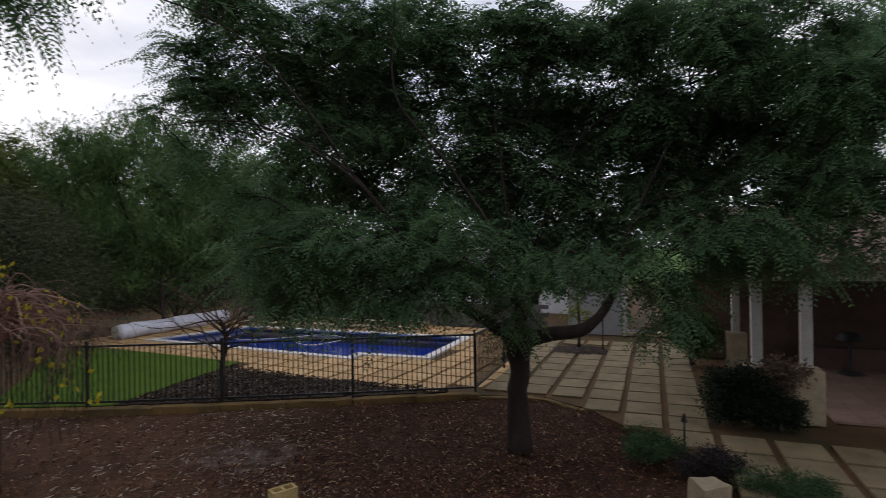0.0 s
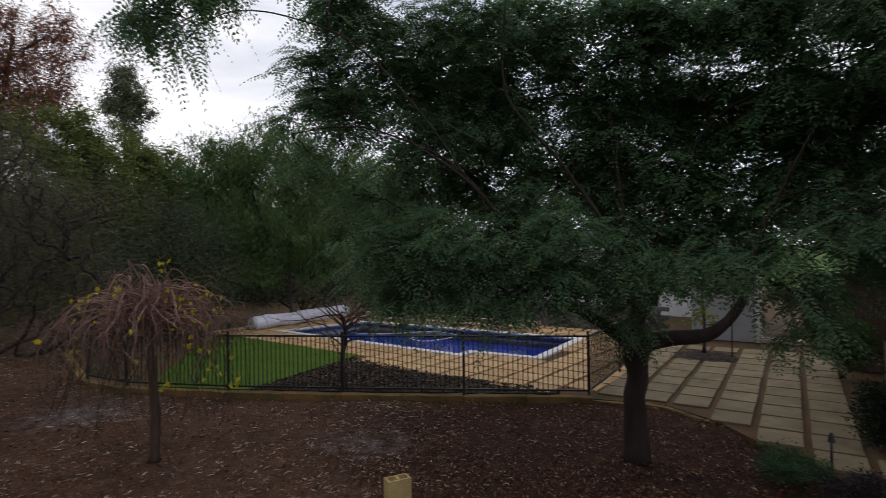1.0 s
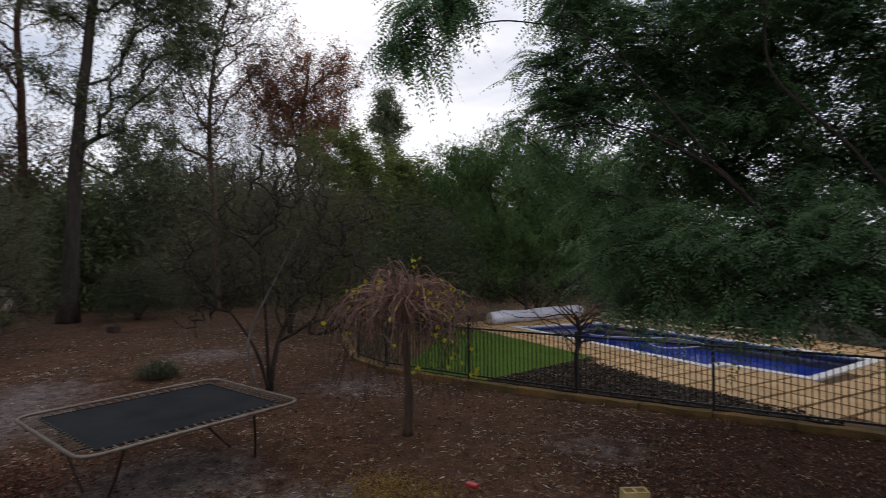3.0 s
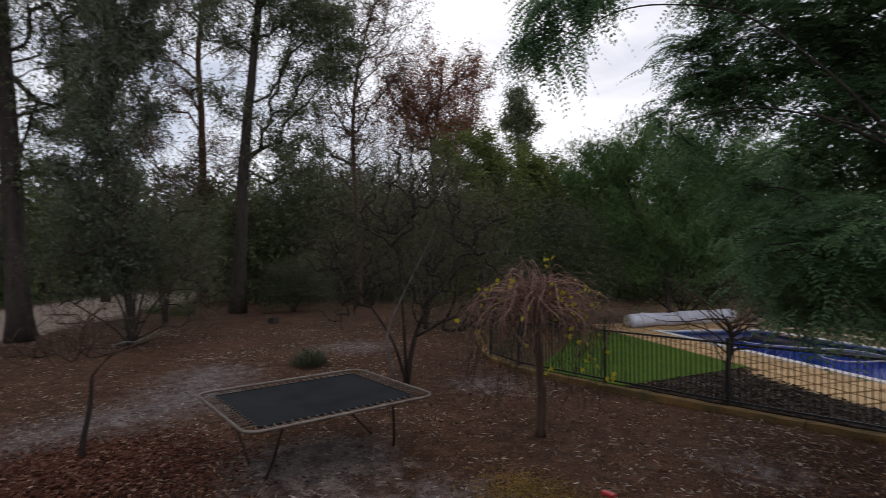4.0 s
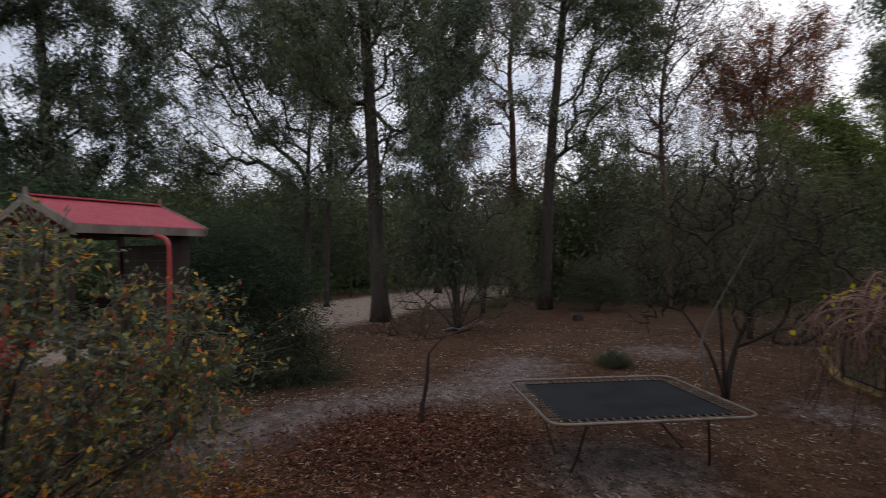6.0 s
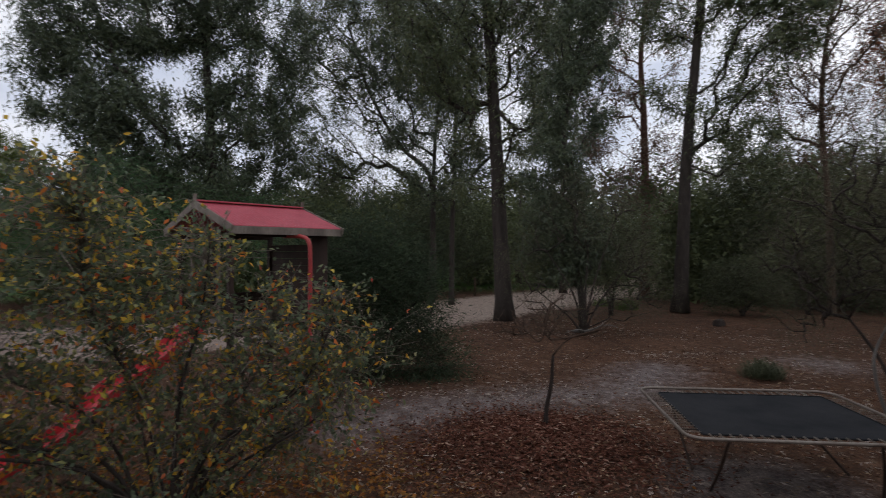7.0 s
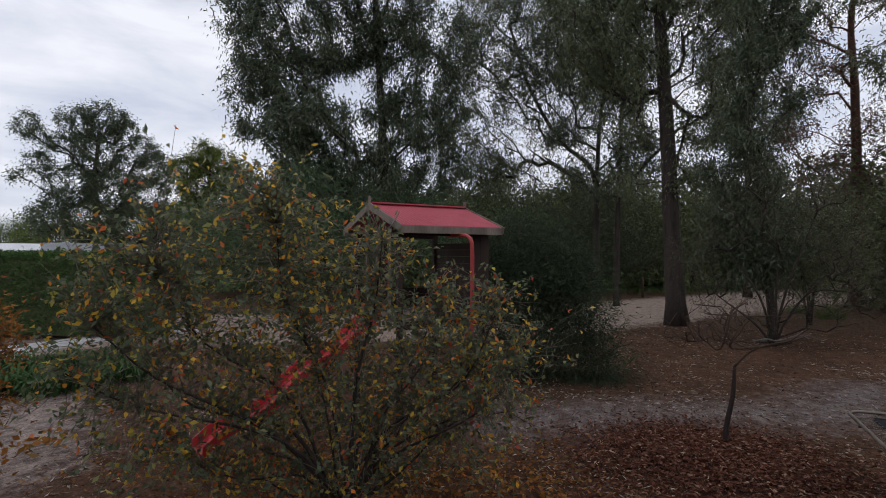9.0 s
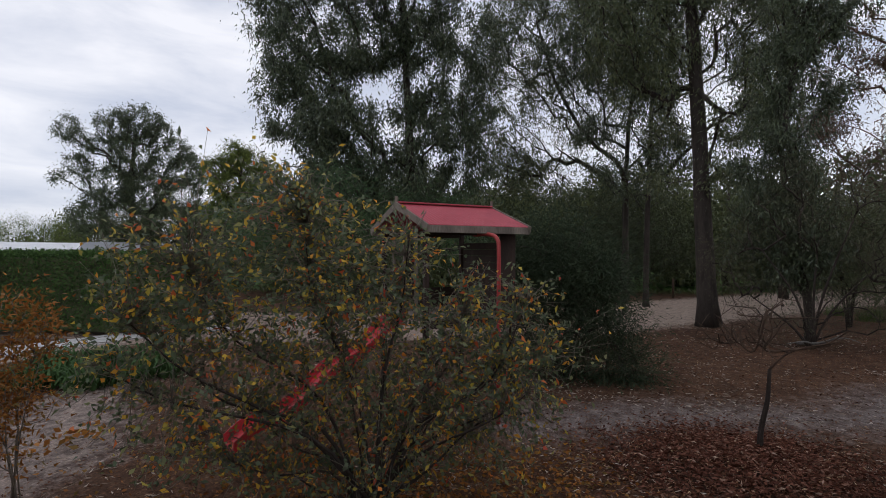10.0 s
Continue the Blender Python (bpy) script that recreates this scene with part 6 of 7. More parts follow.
# ---- big open shrub with turning leaves ----
def autumn_shrub():
    rng = np.random.default_rng(72)
    base = np.array((-5.52, -3.31, 0.00))
    ob = thing("autumn_shrub", tuple(base), "large open shrub with green, yellow and red turning leaves", "shrub")
    balls = [(x - base[0], y - base[1], z - base[2], r) for x, y, z, r in
             [(-4.4, -5.0, 2.8, 0.7), (-4.8, -4.6, 3.2, 0.7), (-5.3, -4.1, 3.4, 0.7), (-5.7, -3.5, 2.9, 0.8), (-5.4, -4.0, 2.3, 0.9), (-4.8, -4.6, 2.0, 0.9), (-4.4, -5.1, 1.9, 0.6), (-5.9, -3.2, 2.0, 0.8), (-6.2, -2.5, 1.8, 0.6), (-5.6, -3.6, 1.2, 0.8), (-5.0, -4.5, 1.1, 0.7), (-6.3, -2.2, 1.1, 0.6), (-6.1, -2.8, 1.0, 0.6), (-6.4, -1.9, 1.7, 0.4), (-6.2, -2.4, 2.3, 0.4), (-5.9, -3.2, 2.5, 0.4), (-6.5, -1.6, 1.1, 0.3), (-6.3, -2.2, 0.6, 0.4), (-6.1, -2.8, 0.4, 0.4)]
             + [(-4.9, -4.1, 3.8, 0.3), (-5.7, -2.9, 3.2, 0.3), (-3.8, -5.1, 3.1, 0.3), (-3.8, -5.1, 2.3, 0.3), (-3.9, -5.1, 1.3, 0.4), (-6.2, -1.6, 1.4, 0.3), (-5.6, -3.1, 0.6, 0.5), (-5.0, -4.0, 0.5, 0.4), (-3.7, -5.2, 2.6, 0.3), (-3.6, -5.3, 1.9, 0.3), (-4.1, -4.9, 2.5, 0.4), (-4.6, -4.5, 0.7, 0.4), (-4.2, -4.8, 1.1, 0.4), (-5.3, -3.6, 0.3, 0.4)]
             + [(-6.5, -2.3, 2.5, 0.45), (-6.6, -1.9, 1.9, 0.45), (-6.5, -2.2, 1.5, 0.45), (-6.7, -1.6, 1.6, 0.35), (-6.7, -1.3, 1.9, 0.25), (-6.6, -1.7, 2.45, 0.3)]]
    stems = [smooth_line([(0.1 * math.cos(k), 0.1 * math.sin(k), -0.03), np.array(b[:3]) * np.array((0.3, 0.3, 0.45)) + rng.normal(size=3) * 0.08, np.array(b[:3]) * 0.75 + rng.normal(size=3) * 0.1, np.array(b[:3])], 4) for k, b in enumerate(balls) if k % 2 == 0]
    for ln in stems:
        r = rng.uniform(0.018, 0.036)
        v, f = tube(ln, [r * (1 - 0.85 * (i / len(ln)) ** 0.7) for i in range(len(ln))], 7)
        part("stem", mesh_of("stem", v, f, True), BARK, ob)
    nodes = np.array([p for ln in stems for p in ln[4:]])
    tw, leaves, ways = Tubes(), [], []
    for t in sample_blobs(rng, balls, 2000, -1.0):
        a = nodes[int(np.argmin(np.linalg.norm(nodes - t, axis=1) + np.maximum(0, nodes[:, 2] - t[2]) * 0.4))]
        mid = (a + t) / 2 + rng.normal(size=3) * 0.12 + np.array((0, 0, 0.10))
        end = t + unit((t - a)[None])[0] * rng.uniform(0.05, 0.3) * (2.2 if rng.random() < 0.2 else 1.0) - np.array((0, 0, rng.uniform(0, 0.15)))
        ln = smooth_line([a, mid, t, end], 3)
        tw.add(ln, [0.0055 * (1 - 0.7 * i / len(ln)) for i in range(len(ln))], 3)
        for q in range(rng.integers(6, 12)):
            i = rng.integers(2, len(ln))
            leaves.append(ln[i] + rng.normal(size=3) * 0.035)
            ways.append((ln[i] - ln[i - 1]) * 4 + rng.normal(size=3) * 0.6)
    part("branchwork", tw.mesh("branchwork"), TWIG_GREY, ob, kind="stuff")
    lv = leaf_quads(rng, np.array(leaves), unit(np.array(ways)) + np.array((0, 0, -0.25)), 0.084, 0.042, 0.5, 0.16)
    part("foliage", quads_mesh("foliage", lv), LEAF_AUTUMN, ob, kind="stuff")


autumn_shrub()
shrub(73, "brown_shrub", "small orange-brown shrub at the path edge", (-3.85, -7.1, 0.00), [(-3.75, -7.05, 2.4, 0.25), (-3.95, -7.0, 2.0, 0.25), (-3.7, -7.1, 1.8, 0.3), (-3.85, -7.05, 1.3, 0.3), (-3.75, -7.1, 0.8, 0.3), (-4.05, -6.9, 2.2, 0.18), (-3.6, -7.15, 1.4, 0.3)], 200, 1000, (0.06, 0.026), LEAF_ORANGE, TWIG_GREY, 0.13, 0.1, 7, 0.012)


# ---- sapling with bare twigs ----
def bare_sapling(seed, name, label, base, pts, r0, reach, twigs_n, mat, forks=()):
    rng = np.random.default_rng(seed)
    b = np.array(base, float)
    ob = thing(name, tuple(b), label, "tree")
    line = smooth_line([np.array(p, float) - b for p in pts], 5)
    v, f = trunk_tube(line, r0, r0 * 0.5, seed, 8, 0.4)
    part("trunk", mesh_of("trunk", v, f, True), mat, ob)
    tub = Tubes()
    for fork in forks:
        ln = smooth_line([line[-1]] + [np.array(p, float) - b for p in fork], 4)
        v, f = tube(ln, [r0 * 0.38 * (1 - 0.8 * i / len(ln)) for i in range(len(ln))], 6)
        part("limb", mesh_of("limb", v, f, True), BARK_BROWN, ob)
        line = line + ln[2:] * 2
    for k in range(twigs_n):
        s = line[rng.integers(len(line) // 3, len(line))]
        a = rng.uniform(0, 2 * math.pi)
        w = np.array((math.cos(a), math.sin(a), rng.uniform(-0.1, 0.9)))
        ln = smooth_line([s, s + w * reach * 0.4 + rng.normal(size=3) * 0.05, s + w * reach * 0.8 + rng.normal(size=3) * 0.09, s + w * reach * rng.uniform(0.9, 1.3) + rng.normal(size=3) * 0.12], 3)
        tub.add(ln, [r0 * 0.26 * (1 - 0.8 * i / len(ln)) for i in range(len(ln))], 4)
        for q in range(3):
            s2 = ln[rng.integers(3, len(ln))]
            e = s2 + w * reach * 0.25 + rng.normal(size=3) * reach * 0.2
            tub.add([s2, (s2 + e) / 2 + rng.normal(size=3) * 0.02, e], [r0 * 0.1, r0 * 0.07, r0 * 0.03], 3)
    part("branchwork", tub.mesh("branchwork"), BARK_BROWN, ob, kind="stuff")
    return ob


bare_sapling(74, "sapling", "bare crooked sapling rising from a mound of dry leaves", (-9.17, 1.12, 0.00),
             [(-9.15, 1.11, 0.00), (-9.13, 1.13, 0.45), (-9.12, 1.22, 0.95), (-9.12, 1.24, 1.36)], 0.05, 0.42, 34, BARK_DARK,
             ([(-9.08, 1.42, 1.58), (-9.03, 1.66, 1.72), (-9.0, 1.95, 1.78)], [(-9.11, 1.2, 1.62), (-9.13, 1.28, 1.9), (-9.1, 1.2, 2.2)], [(-9.15, 1.05, 1.6), (-9.16, 0.82, 1.72), (-9.15, 0.6, 1.68)]))
bare_sapling(75, "bare_shrub", "leafless spreading shrub behind the pool fence", (-4.32, 10.95, 0.15),
             [(-4.32, 10.95, 0.12), (-4.34, 10.95, 0.8), (-4.28, 10.97, 1.35), (-4.36, 10.95, 1.72)], 0.075, 1.05, 24, BARK_DARK)
foot = np.array((-10.12, 7.3, 0.00))
dead = thing("dead_stem", tuple(foot), "grey dead stem leaning in the dark wattle", "branch")
v, f = tube(smooth_line([(0, 0, -0.03), np.array((-10.05, 7.0, 0.85)) - foot, np.array((-9.98, 7.02, 1.5)) - foot, np.array((-9.62, 7.5, 2.75)) - foot, np.array((-9.36, 7.83, 3.6)) - foot], 5), [0.034 - 0.0012 * i for i in range(21)], 7)
part("stem", mesh_of("stem", v, f, True), BARK_GREY, dead)

# ---- trampoline ----
def rounded_rect(sx, sy, r, z, per=7):
    pts = []
    for cx_, cy_, a0 in ((sx / 2 - r, sy / 2 - r, 0), (-sx / 2 + r, sy / 2 - r, 90), (-sx / 2 + r, -sy / 2 + r, 180), (sx / 2 - r, -sy / 2 + r, 270)):
        for k in range(per):
            a = radians(a0 + 90 * k / (per - 1))
            pts.append((cx_ + r * math.cos(a), cy_ + r * math.sin(a), z))
    return pts


def trampoline():
    ob = thing("trampoline", (-7.44, 3.83, 0.0), "old rectangular trampoline with a black mat and bare springs on sand", "trampoline", turn=-3)
    sx, sy, z = 2.38, 2.78, 0.95
    v, f = tube(rounded_rect(sx, sy, 0.22, z, 9), 0.022, 8, True)
    part("frame", mesh_of("frame", v, f, True), GALV, ob, "weathered tan steel tube frame")
    mx, my = sx - 0.46, sy - 0.46
    n = 14
    verts, faces = [], []
    for i in range(n + 1):
        for j in range(n + 1):
            x, y = (i / n - 0.5) * mx, (j / n - 0.5) * my
            sag = -0.035 * (1 - (2 * i / n - 1) ** 2) * (1 - (2 * j / n - 1) ** 2)
            verts.append((x, y, z - 0.02 + sag))
    for i in range(n):
        for j in range(n):
            k = i * (n + 1) + j
            faces.append((k, k + n + 1, k + n + 2, k + 1))
    part("jump_mat", mesh_of("jump_mat", verts, faces, True), MAT_CLOTH, ob, "faded black woven jump mat")
    v, f = tube(rounded_rect(mx, my, 0.04, z - 0.02, 4), 0.012, 5, True)
    part("mat_hem", mesh_of("mat_hem", v, f, True), MAT_CLOTH, ob)
    coil = [(0.21 * k / 40, 0.011 * math.cos(k * 1.9), 0.011 * math.sin(k * 1.9)) for k in range(41)]
    v, f = tube(coil, 0.0045, 3)
    spring = mesh_of("spring", v, f)
    spring.materials.append(GALV)
    for side in range(4):
        ln = my if side % 2 == 0 else mx
        out = mx / 2 if side % 2 == 0 else my / 2
        m = 20 if side % 2 == 0 else 17
        for k in range(m):
            s = -ln / 2 + 0.07 + (ln - 0.14) * k / (m - 1)
            part("spring", spring, GALV, ob, at=pose(0, 0, 0, 0, 0, 90 * side) @ pose(out, s, z - 0.012))
    # splayed legs that lean in under the mat
    for sxn in (-1, 1):
        for syn in (-1, 1):
            top, foot = (sxn * (sx / 2 - 0.02), -0.15 + syn * 0.8, z - 0.03), (sxn * 0.34, 0.16 + syn * 1.02, 0.02)
            mid = tuple((p + q) / 2 + d for p, q, d in zip(top, foot, (sxn * 0.02, 0, -0.02)))
            v, f = tube(smooth_line([top, mid, foot], 4), 0.019, 7)
            part("leg", mesh_of("leg", v, f, True), RUSTY, ob)
    for sxn in (-1, 1):
        v, f = tube([(sxn * (sx / 2 - 0.55), -sy / 2, z - 0.06), (sxn * (sx / 2 - 0.55), sy / 2, z - 0.06)], 0.012, 6)
        part("brace", mesh_of("brace", v, f, True), RUSTY, ob)


trampoline()


# ---- cubby house with slide ----
def cubby():
    ob = thing("cubby_house", (-10.1, -4.3, 0.0), "raised timber cubby house with a red corrugated roof", "cubby house", turn=141.8)
    ridge, eave, half, ln = 3.99, 3.53, 1.30, 2.16
    rise = ridge - eave
    for sy in (-1, 1):
        verts, faces = [], []
        n = 112
        for i in range(n + 1):
            x = -ln / 2 + ln * i / n
            w = 0.008 * math.cos(i * math.pi * 0.5)
            verts += [(x, 0.0, ridge + w), (x, sy * half, eave + w), (x, 0.0, ridge + w - 0.012), (x, sy * half, eave + w - 0.012)]
        for i in range(n):
            a, b = 4 * i, 4 * i + 4
            faces += [(a, a + 1, b + 1, b), (a + 2, b + 2, b + 3, a + 3), (a + 1, a + 3, b + 3, b + 1)]
        part("roof_sheet", mesh_of("roof_sheet", verts, faces, False), RED_ROOF, ob, "red corrugated roof sheet")
        part("fascia", box(ln + 0.06, 0.035, 0.13, 0.006, (0, sy * (half - 0.01), eave - 0.075)), OLD_WOOD, ob, "grey weathered fascia board")
        for sx in (-1, 1):
            slope = math.degrees(math.atan2(rise, half))
            lb = math.hypot(half, rise) + 0.05
            m = pose(sx * (ln / 2 + 0.02), 0, ridge - 0.04, -sy * slope if sy > 0 else slope, 0, 0)
            part("barge_board", box(0.03, lb, 0.13, 0.006, (0, sy * lb / 2, 0)), OLD_WOOD, ob, "grey weathered barge board", at=m)
    part("ridge_cap", box(ln, 0.16, 0.03, 0.01, (0, 0, ridge + 0.02)), RED_ROOF, ob)
    for sx in (-1, 1):
        part("finial", box(0.05, 0.05, 0.16, 0.01, (sx * (ln / 2 + 0.02), 0, ridge + 0.06)), OLD_WOOD, ob)
    for sx in (-1, 1):
        for sy in (-1, 1):
            part("corner_post", box(0.09, 0.09, eave - 0.02, 0.006, (sx * (ln / 2 - 0.14), sy * (half - 0.32), (eave - 0.02) / 2)), DARK_WOOD, ob)
    for k in range(3):
        part("upright", box(0.05, 0.05, 1.68, 0.004, (-ln / 2 + 0.05, -0.75 + 0.5 * k, 2.65)), OLD_WOOD, ob, "grey timber upright")
    deck = 1.82
    for k in range(14):
        part("deck_board", box(0.135, 2.0, 0.03, 0.004, (-ln / 2 + 0.16 + 0.141 * k, 0, deck)), OLD_WOOD, ob)
    for sy in (-1, 1):
        part("joist", box(ln - 0.2, 0.05, 0.14, 0.004, (0, sy * (half - 0.36), deck - 0.09)), DARK_WOOD, ob)
        part("top_plate", box(ln - 0.2, 0.06, 0.1, 0.004, (0, sy * (half - 0.32), eave - 0.12)), DARK_WOOD, ob)
    for k in range(3):
        part("wall_board", box(ln - 0.3, 0.024, 0.13, 0.003, (0, half - 0.28, deck + 0.1 + 0.14 * k)), DARK_WOOD, ob)
    for k in range(10):
        part("wall_board", box(0.022, 1.9, 0.13, 0.003, (ln / 2 - 0.12, 0, deck + 0.1 + 0.14 * k)), DARK_WOOD, ob)
    for k in range(9):
        part("rail_slat", box(0.07, 0.02, 0.72, 0.003, (-0.15 + 0.12 * k, -half + 0.32, deck + 0.38)), DARK_WOOD, ob)
    for k in range(2):
        part("corner_board", box(0.15, 0.024, 1.72, 0.003, (ln / 2 - 0.22 - 0.155 * k, -half + 0.29, deck + 0.84)), DARK_WOOD, ob)
    part("hand_rail", box(1.15, 0.05, 0.07, 0.005, (0.35, -half + 0.32, deck + 0.77)), DARK_WOOD, ob)


cubby()

pole_foot = np.array((-9.30, -2.93, 3.12)) * np.array((1, 1, 0))
climb = thing("climbing_pole", tuple(pole_foot), "bent red steel climbing pole at the cubby", "pole")
v, f = tube(smooth_line([np.array((-9.67, -3.54, 3.38)) - pole_foot, np.array((-9.39, -3.13, 3.37)) - pole_foot, np.array((-9.32, -2.97, 3.29)) - pole_foot, np.array((-9.30, -2.93, 3.07)) - pole_foot,
                         (0, 0, 2.2), (0, 0, 1.0), (0, 0, -0.05)], 5), 0.037, 10)
part("pole", mesh_of("pole", v, f, True), RED_PAINT, climb)


def slide():
    a, b = np.array((-8.72, -4.62, 1.86)), np.array((-6.03, -6.01, 0.15))
    ob = thing("slide", (b[0], b[1], 0.0), "red plastic wavy slide running down from the cubby", "slide")
    n = 34
    d = (b - a) * np.array((1, 1, 0))
    w = unit(np.array((-d[1], d[0], 0.0))[None])[0]
    prof = [(-0.24, 0.17), (-0.215, 0.175), (-0.19, 0.03), (0.19, 0.03), (0.215, 0.175), (0.24, 0.17), (0.21, -0.01), (-0.21, -0.01)]
    verts, faces = [], []
    for i in range(n + 1):
        t = i / n
        e = t + 0.018 * math.sin(t * 4 * math.pi)
        p = a + (b - a) * np.array((t, t, 0)) + np.array((0, 0, (b[2] - a[2]) * (1 - (1 - e) ** 1.12) + 0.05 * math.sin(t * 5 * math.pi)))
        for s, h in prof:
            verts.append(tuple(p - np.array((b[0], b[1], 0)) + w * s + np.array((0, 0, h))))
    m = len(prof)
    for i in range(n):
        for k in range(m):
            faces.append((i * m + k, i * m + (k + 1) % m, (i + 1) * m + (k + 1) % m, (i + 1) * m + k))
    faces += [tuple(range(m)), tuple(range(n * m + m - 1, n * m - 1, -1))]
    part("chute", mesh_of("chute", verts, faces, False), RED_PLASTIC, ob)


slide()
log_foot = (-6.49, -7.11, 0.00)
log = thing("log", (log_foot[0], log_foot[1], 0.05), "dark fallen branch lying beside the slide", "log")
v, f = tube(smooth_line([(-0.4, -0.15, 0.0), (0.0, 0.0, 0.02), (0.45, 0.12, 0.0), (0.8, 0.35, 0.03)], 4), [0.055 - 0.002 * i for i in range(13)], 8)
part("wood", mesh_of("wood", v, f, True), BARK_DARK, log)

# ---- pool cover roller ----
def cover_roller():
    a, b = np.array((-11.1, 18.75, TERRACE)), np.array((-9.05, 23.4, TERRACE))
    ln = float(np.linalg.norm(b - a))
    ob = thing("pool_cover_roller", tuple(a), "roller with a pale rolled pool cover at the pool end", "pool cover", turn=math.degrees(math.atan2(b[1] - a[1], b[0] - a[0])))
    verts, faces = [], []
    n, m = 60, 22
    for i in range(n + 1):
        for k in range(m):
            w = 2 * math.pi * k / m
            x = 0.12 + (ln - 0.24) * i / n
            r = 0.245 + 0.05 * noise.noise((x * 1.2, math.cos(w) * 1.3, math.sin(w) * 1.3)) + 0.022 * noise.noise((x * 6, w * 3, 2.0)) - (0.03 if i in (0, n) else 0)
            sag = -0.03 * max(0, math.sin(-w))
            verts.append((x, r * math.cos(w) * 1.08, 0.27 + r * math.sin(w) + sag))
    for i in range(n):
        for k in range(m):
            faces.append((i * m + k, i * m + (k + 1) % m, (i + 1) * m + (k + 1) % m, (i + 1) * m + k))
    faces += [tuple(range(m - 1, -1, -1)), tuple(range(n * m, n * m + m))]
    part("cover", mesh_of("cover", verts, faces, True), COVER, ob, "wrinkled pale lavender pool blanket")
    for x in (0.05, ln - 0.05):
        bmw = bmesh.new()
        bmesh.ops.create_cone(bmw, cap_ends=True, segments=24, radius1=0.22, radius2=0.22, depth=0.05, matrix=Matrix.Rotation(radians(90), 4, "Y"))
        bmesh.ops.bevel(bmw, geom=bmw.edges[:], offset=0.012, segments=2, affect="EDGES")
        part("wheel", bmw, POST_PAINT, ob, at=pose(x, 0, 0.27))
        for sy in (-1, 1):
            v_, f_ = tube([(x, 0, 0.27), (x, sy * 0.3, 0.0)], 0.02, 7)
            part("leg", mesh_of("leg", v_, f_, True), GALV, ob)
    v_, f_ = tube([(-0.02, 0, 0.27), (ln + 0.02, 0, 0.27)], 0.035, 8)
    part("axle", mesh_of("axle", v_, f_, True), GALV, ob)


cover_roller()
hose = thing("pool_hose", (-5.6, 18.0, TERRACE - 0.09), "white pool cleaner hose floating on the water", "hose")
v, f = tube(smooth_line([(-2.3, 2.2, 0), (-1.2, 0.9, 0.01), (0.2, 1.2, 0), (1.4, 1.6, 0.01), (2.4, 0.8, 0), (1.6, -0.4, 0), (0.9, 0.1, 0), (1.2, 0.6, 0)], 7), 0.013, 6)
part("pipe", mesh_of("pipe", v, f, True), COPING, hose)

# ---- weathered post beyond the track ----
post_at = (-39.82, -0.23, 0.00)
garden_post = thing("garden_post", (post_at[0], post_at[1], -0.05), "short weathered timber post at the edge of the track", "post")
v, f = tube([(0, 0, 0), (0.01, 0, 0.7), (-0.01, 0.01, 1.35)], [0.085, 0.08, 0.075], 9)
part("post_shaft", mesh_of("post_shaft", v, f, True), BARK_BROWN, garden_post)

# ---- small things on the ground ----
bl = (-1.86, 6.43, 0.00)
block = thing("hollow_block", (bl[0], bl[1], 0.0), "yellow hollow clay block standing on end in the leaves", "brick", turn=38)
bmb = bmesh.new()
W_, D_, H_, T_ = 0.30, 0.17, 0.27, 0.03
for cx_, cy_, sx_, sy_ in ((0, D_ / 2 - T_ / 2, W_, T_), (0, -D_ / 2 + T_ / 2, W_, T_), (W_ / 2 - T_ / 2, 0, T_, D_ - 2 * T_), (-W_ / 2 + T_ / 2, 0, T_, D_ - 2 * T_), (0, 0, T_, D_ - 2 * T_)):
    bmesh.ops.create_cube(bmb, size=1.0, matrix=Matrix.Translation((cx_, cy_, H_ / 2)) @ Matrix.Diagonal((sx_, sy_, H_, 1)))
bmesh.ops.remove_doubles(bmb, verts=bmb.verts[:], dist=0.0005)
part("body", bmb, BLOCK_YELLOW, block)

rk = (2.96, 5.93, 0.00)
rock = thing("limestone_block", (rk[0], rk[1], 0.0), "weathered limestone block at the paving edge", "stone", turn=10)
part("stone", rough_box(0.34, 0.3, 0.5, 3, 0.035, 4, 0.05, (0, 0, 0.2)), LIMESTONE, rock)

bo = (3.55, 7.80, 0.15)
bollard = thing("garden_light", (bo[0], bo[1], TERRACE), "slim dark garden path light on a spike", "garden light")
v, f = tube([(0, 0, 0), (0, 0, 0.36)], 0.016, 8)
part("stem", mesh_of("stem", v, f, True), DARK_PLASTIC, bollard)
bmh = bmesh.new()
bmesh.ops.create_cone(bmh, cap_ends=True, segments=16, radius1=0.045, radius2=0.03, depth=0.07, matrix=Matrix.Translation((0, 0, 0.39)))
bmesh.ops.create_cone(bmh, cap_ends=True, segments=16, radius1=0.03, radius2=0.012, depth=0.05, matrix=Matrix.Translation((0, 0, 0.45)))
part("head", bmh, DARK_PLASTIC, bollard)

# round tree bed in the paving, with its staked young tree
bed = thing("tree_bed", (4.0, 15.3, TERRACE), "round dark mulch bed set into the paving", "garden bed", kind="structure")
bmc = bmesh.new()
bmesh.ops.create_grid(bmc, x_segments=36, y_segments=36, size=0.95)
for v_ in bmc.verts:        # a low ragged heap that sinks below the slabs at its rim
    d_ = v_.co.length / 0.8 + 0.16 * noise.noise(v_.co * 2.2)
    v_.co.z = 0.13 * (1 - d_ * d_) - 0.02 + 0.03 * noise.noise(v_.co * 9) + 0.02 * noise.noise(v_.co * 23)
bmesh.ops.delete(bmc, geom=[v_ for v_ in bmc.verts if v_.co.z < -0.07], context="VERTS")
part("mulch", bmc, DARK_MULCH, bed)
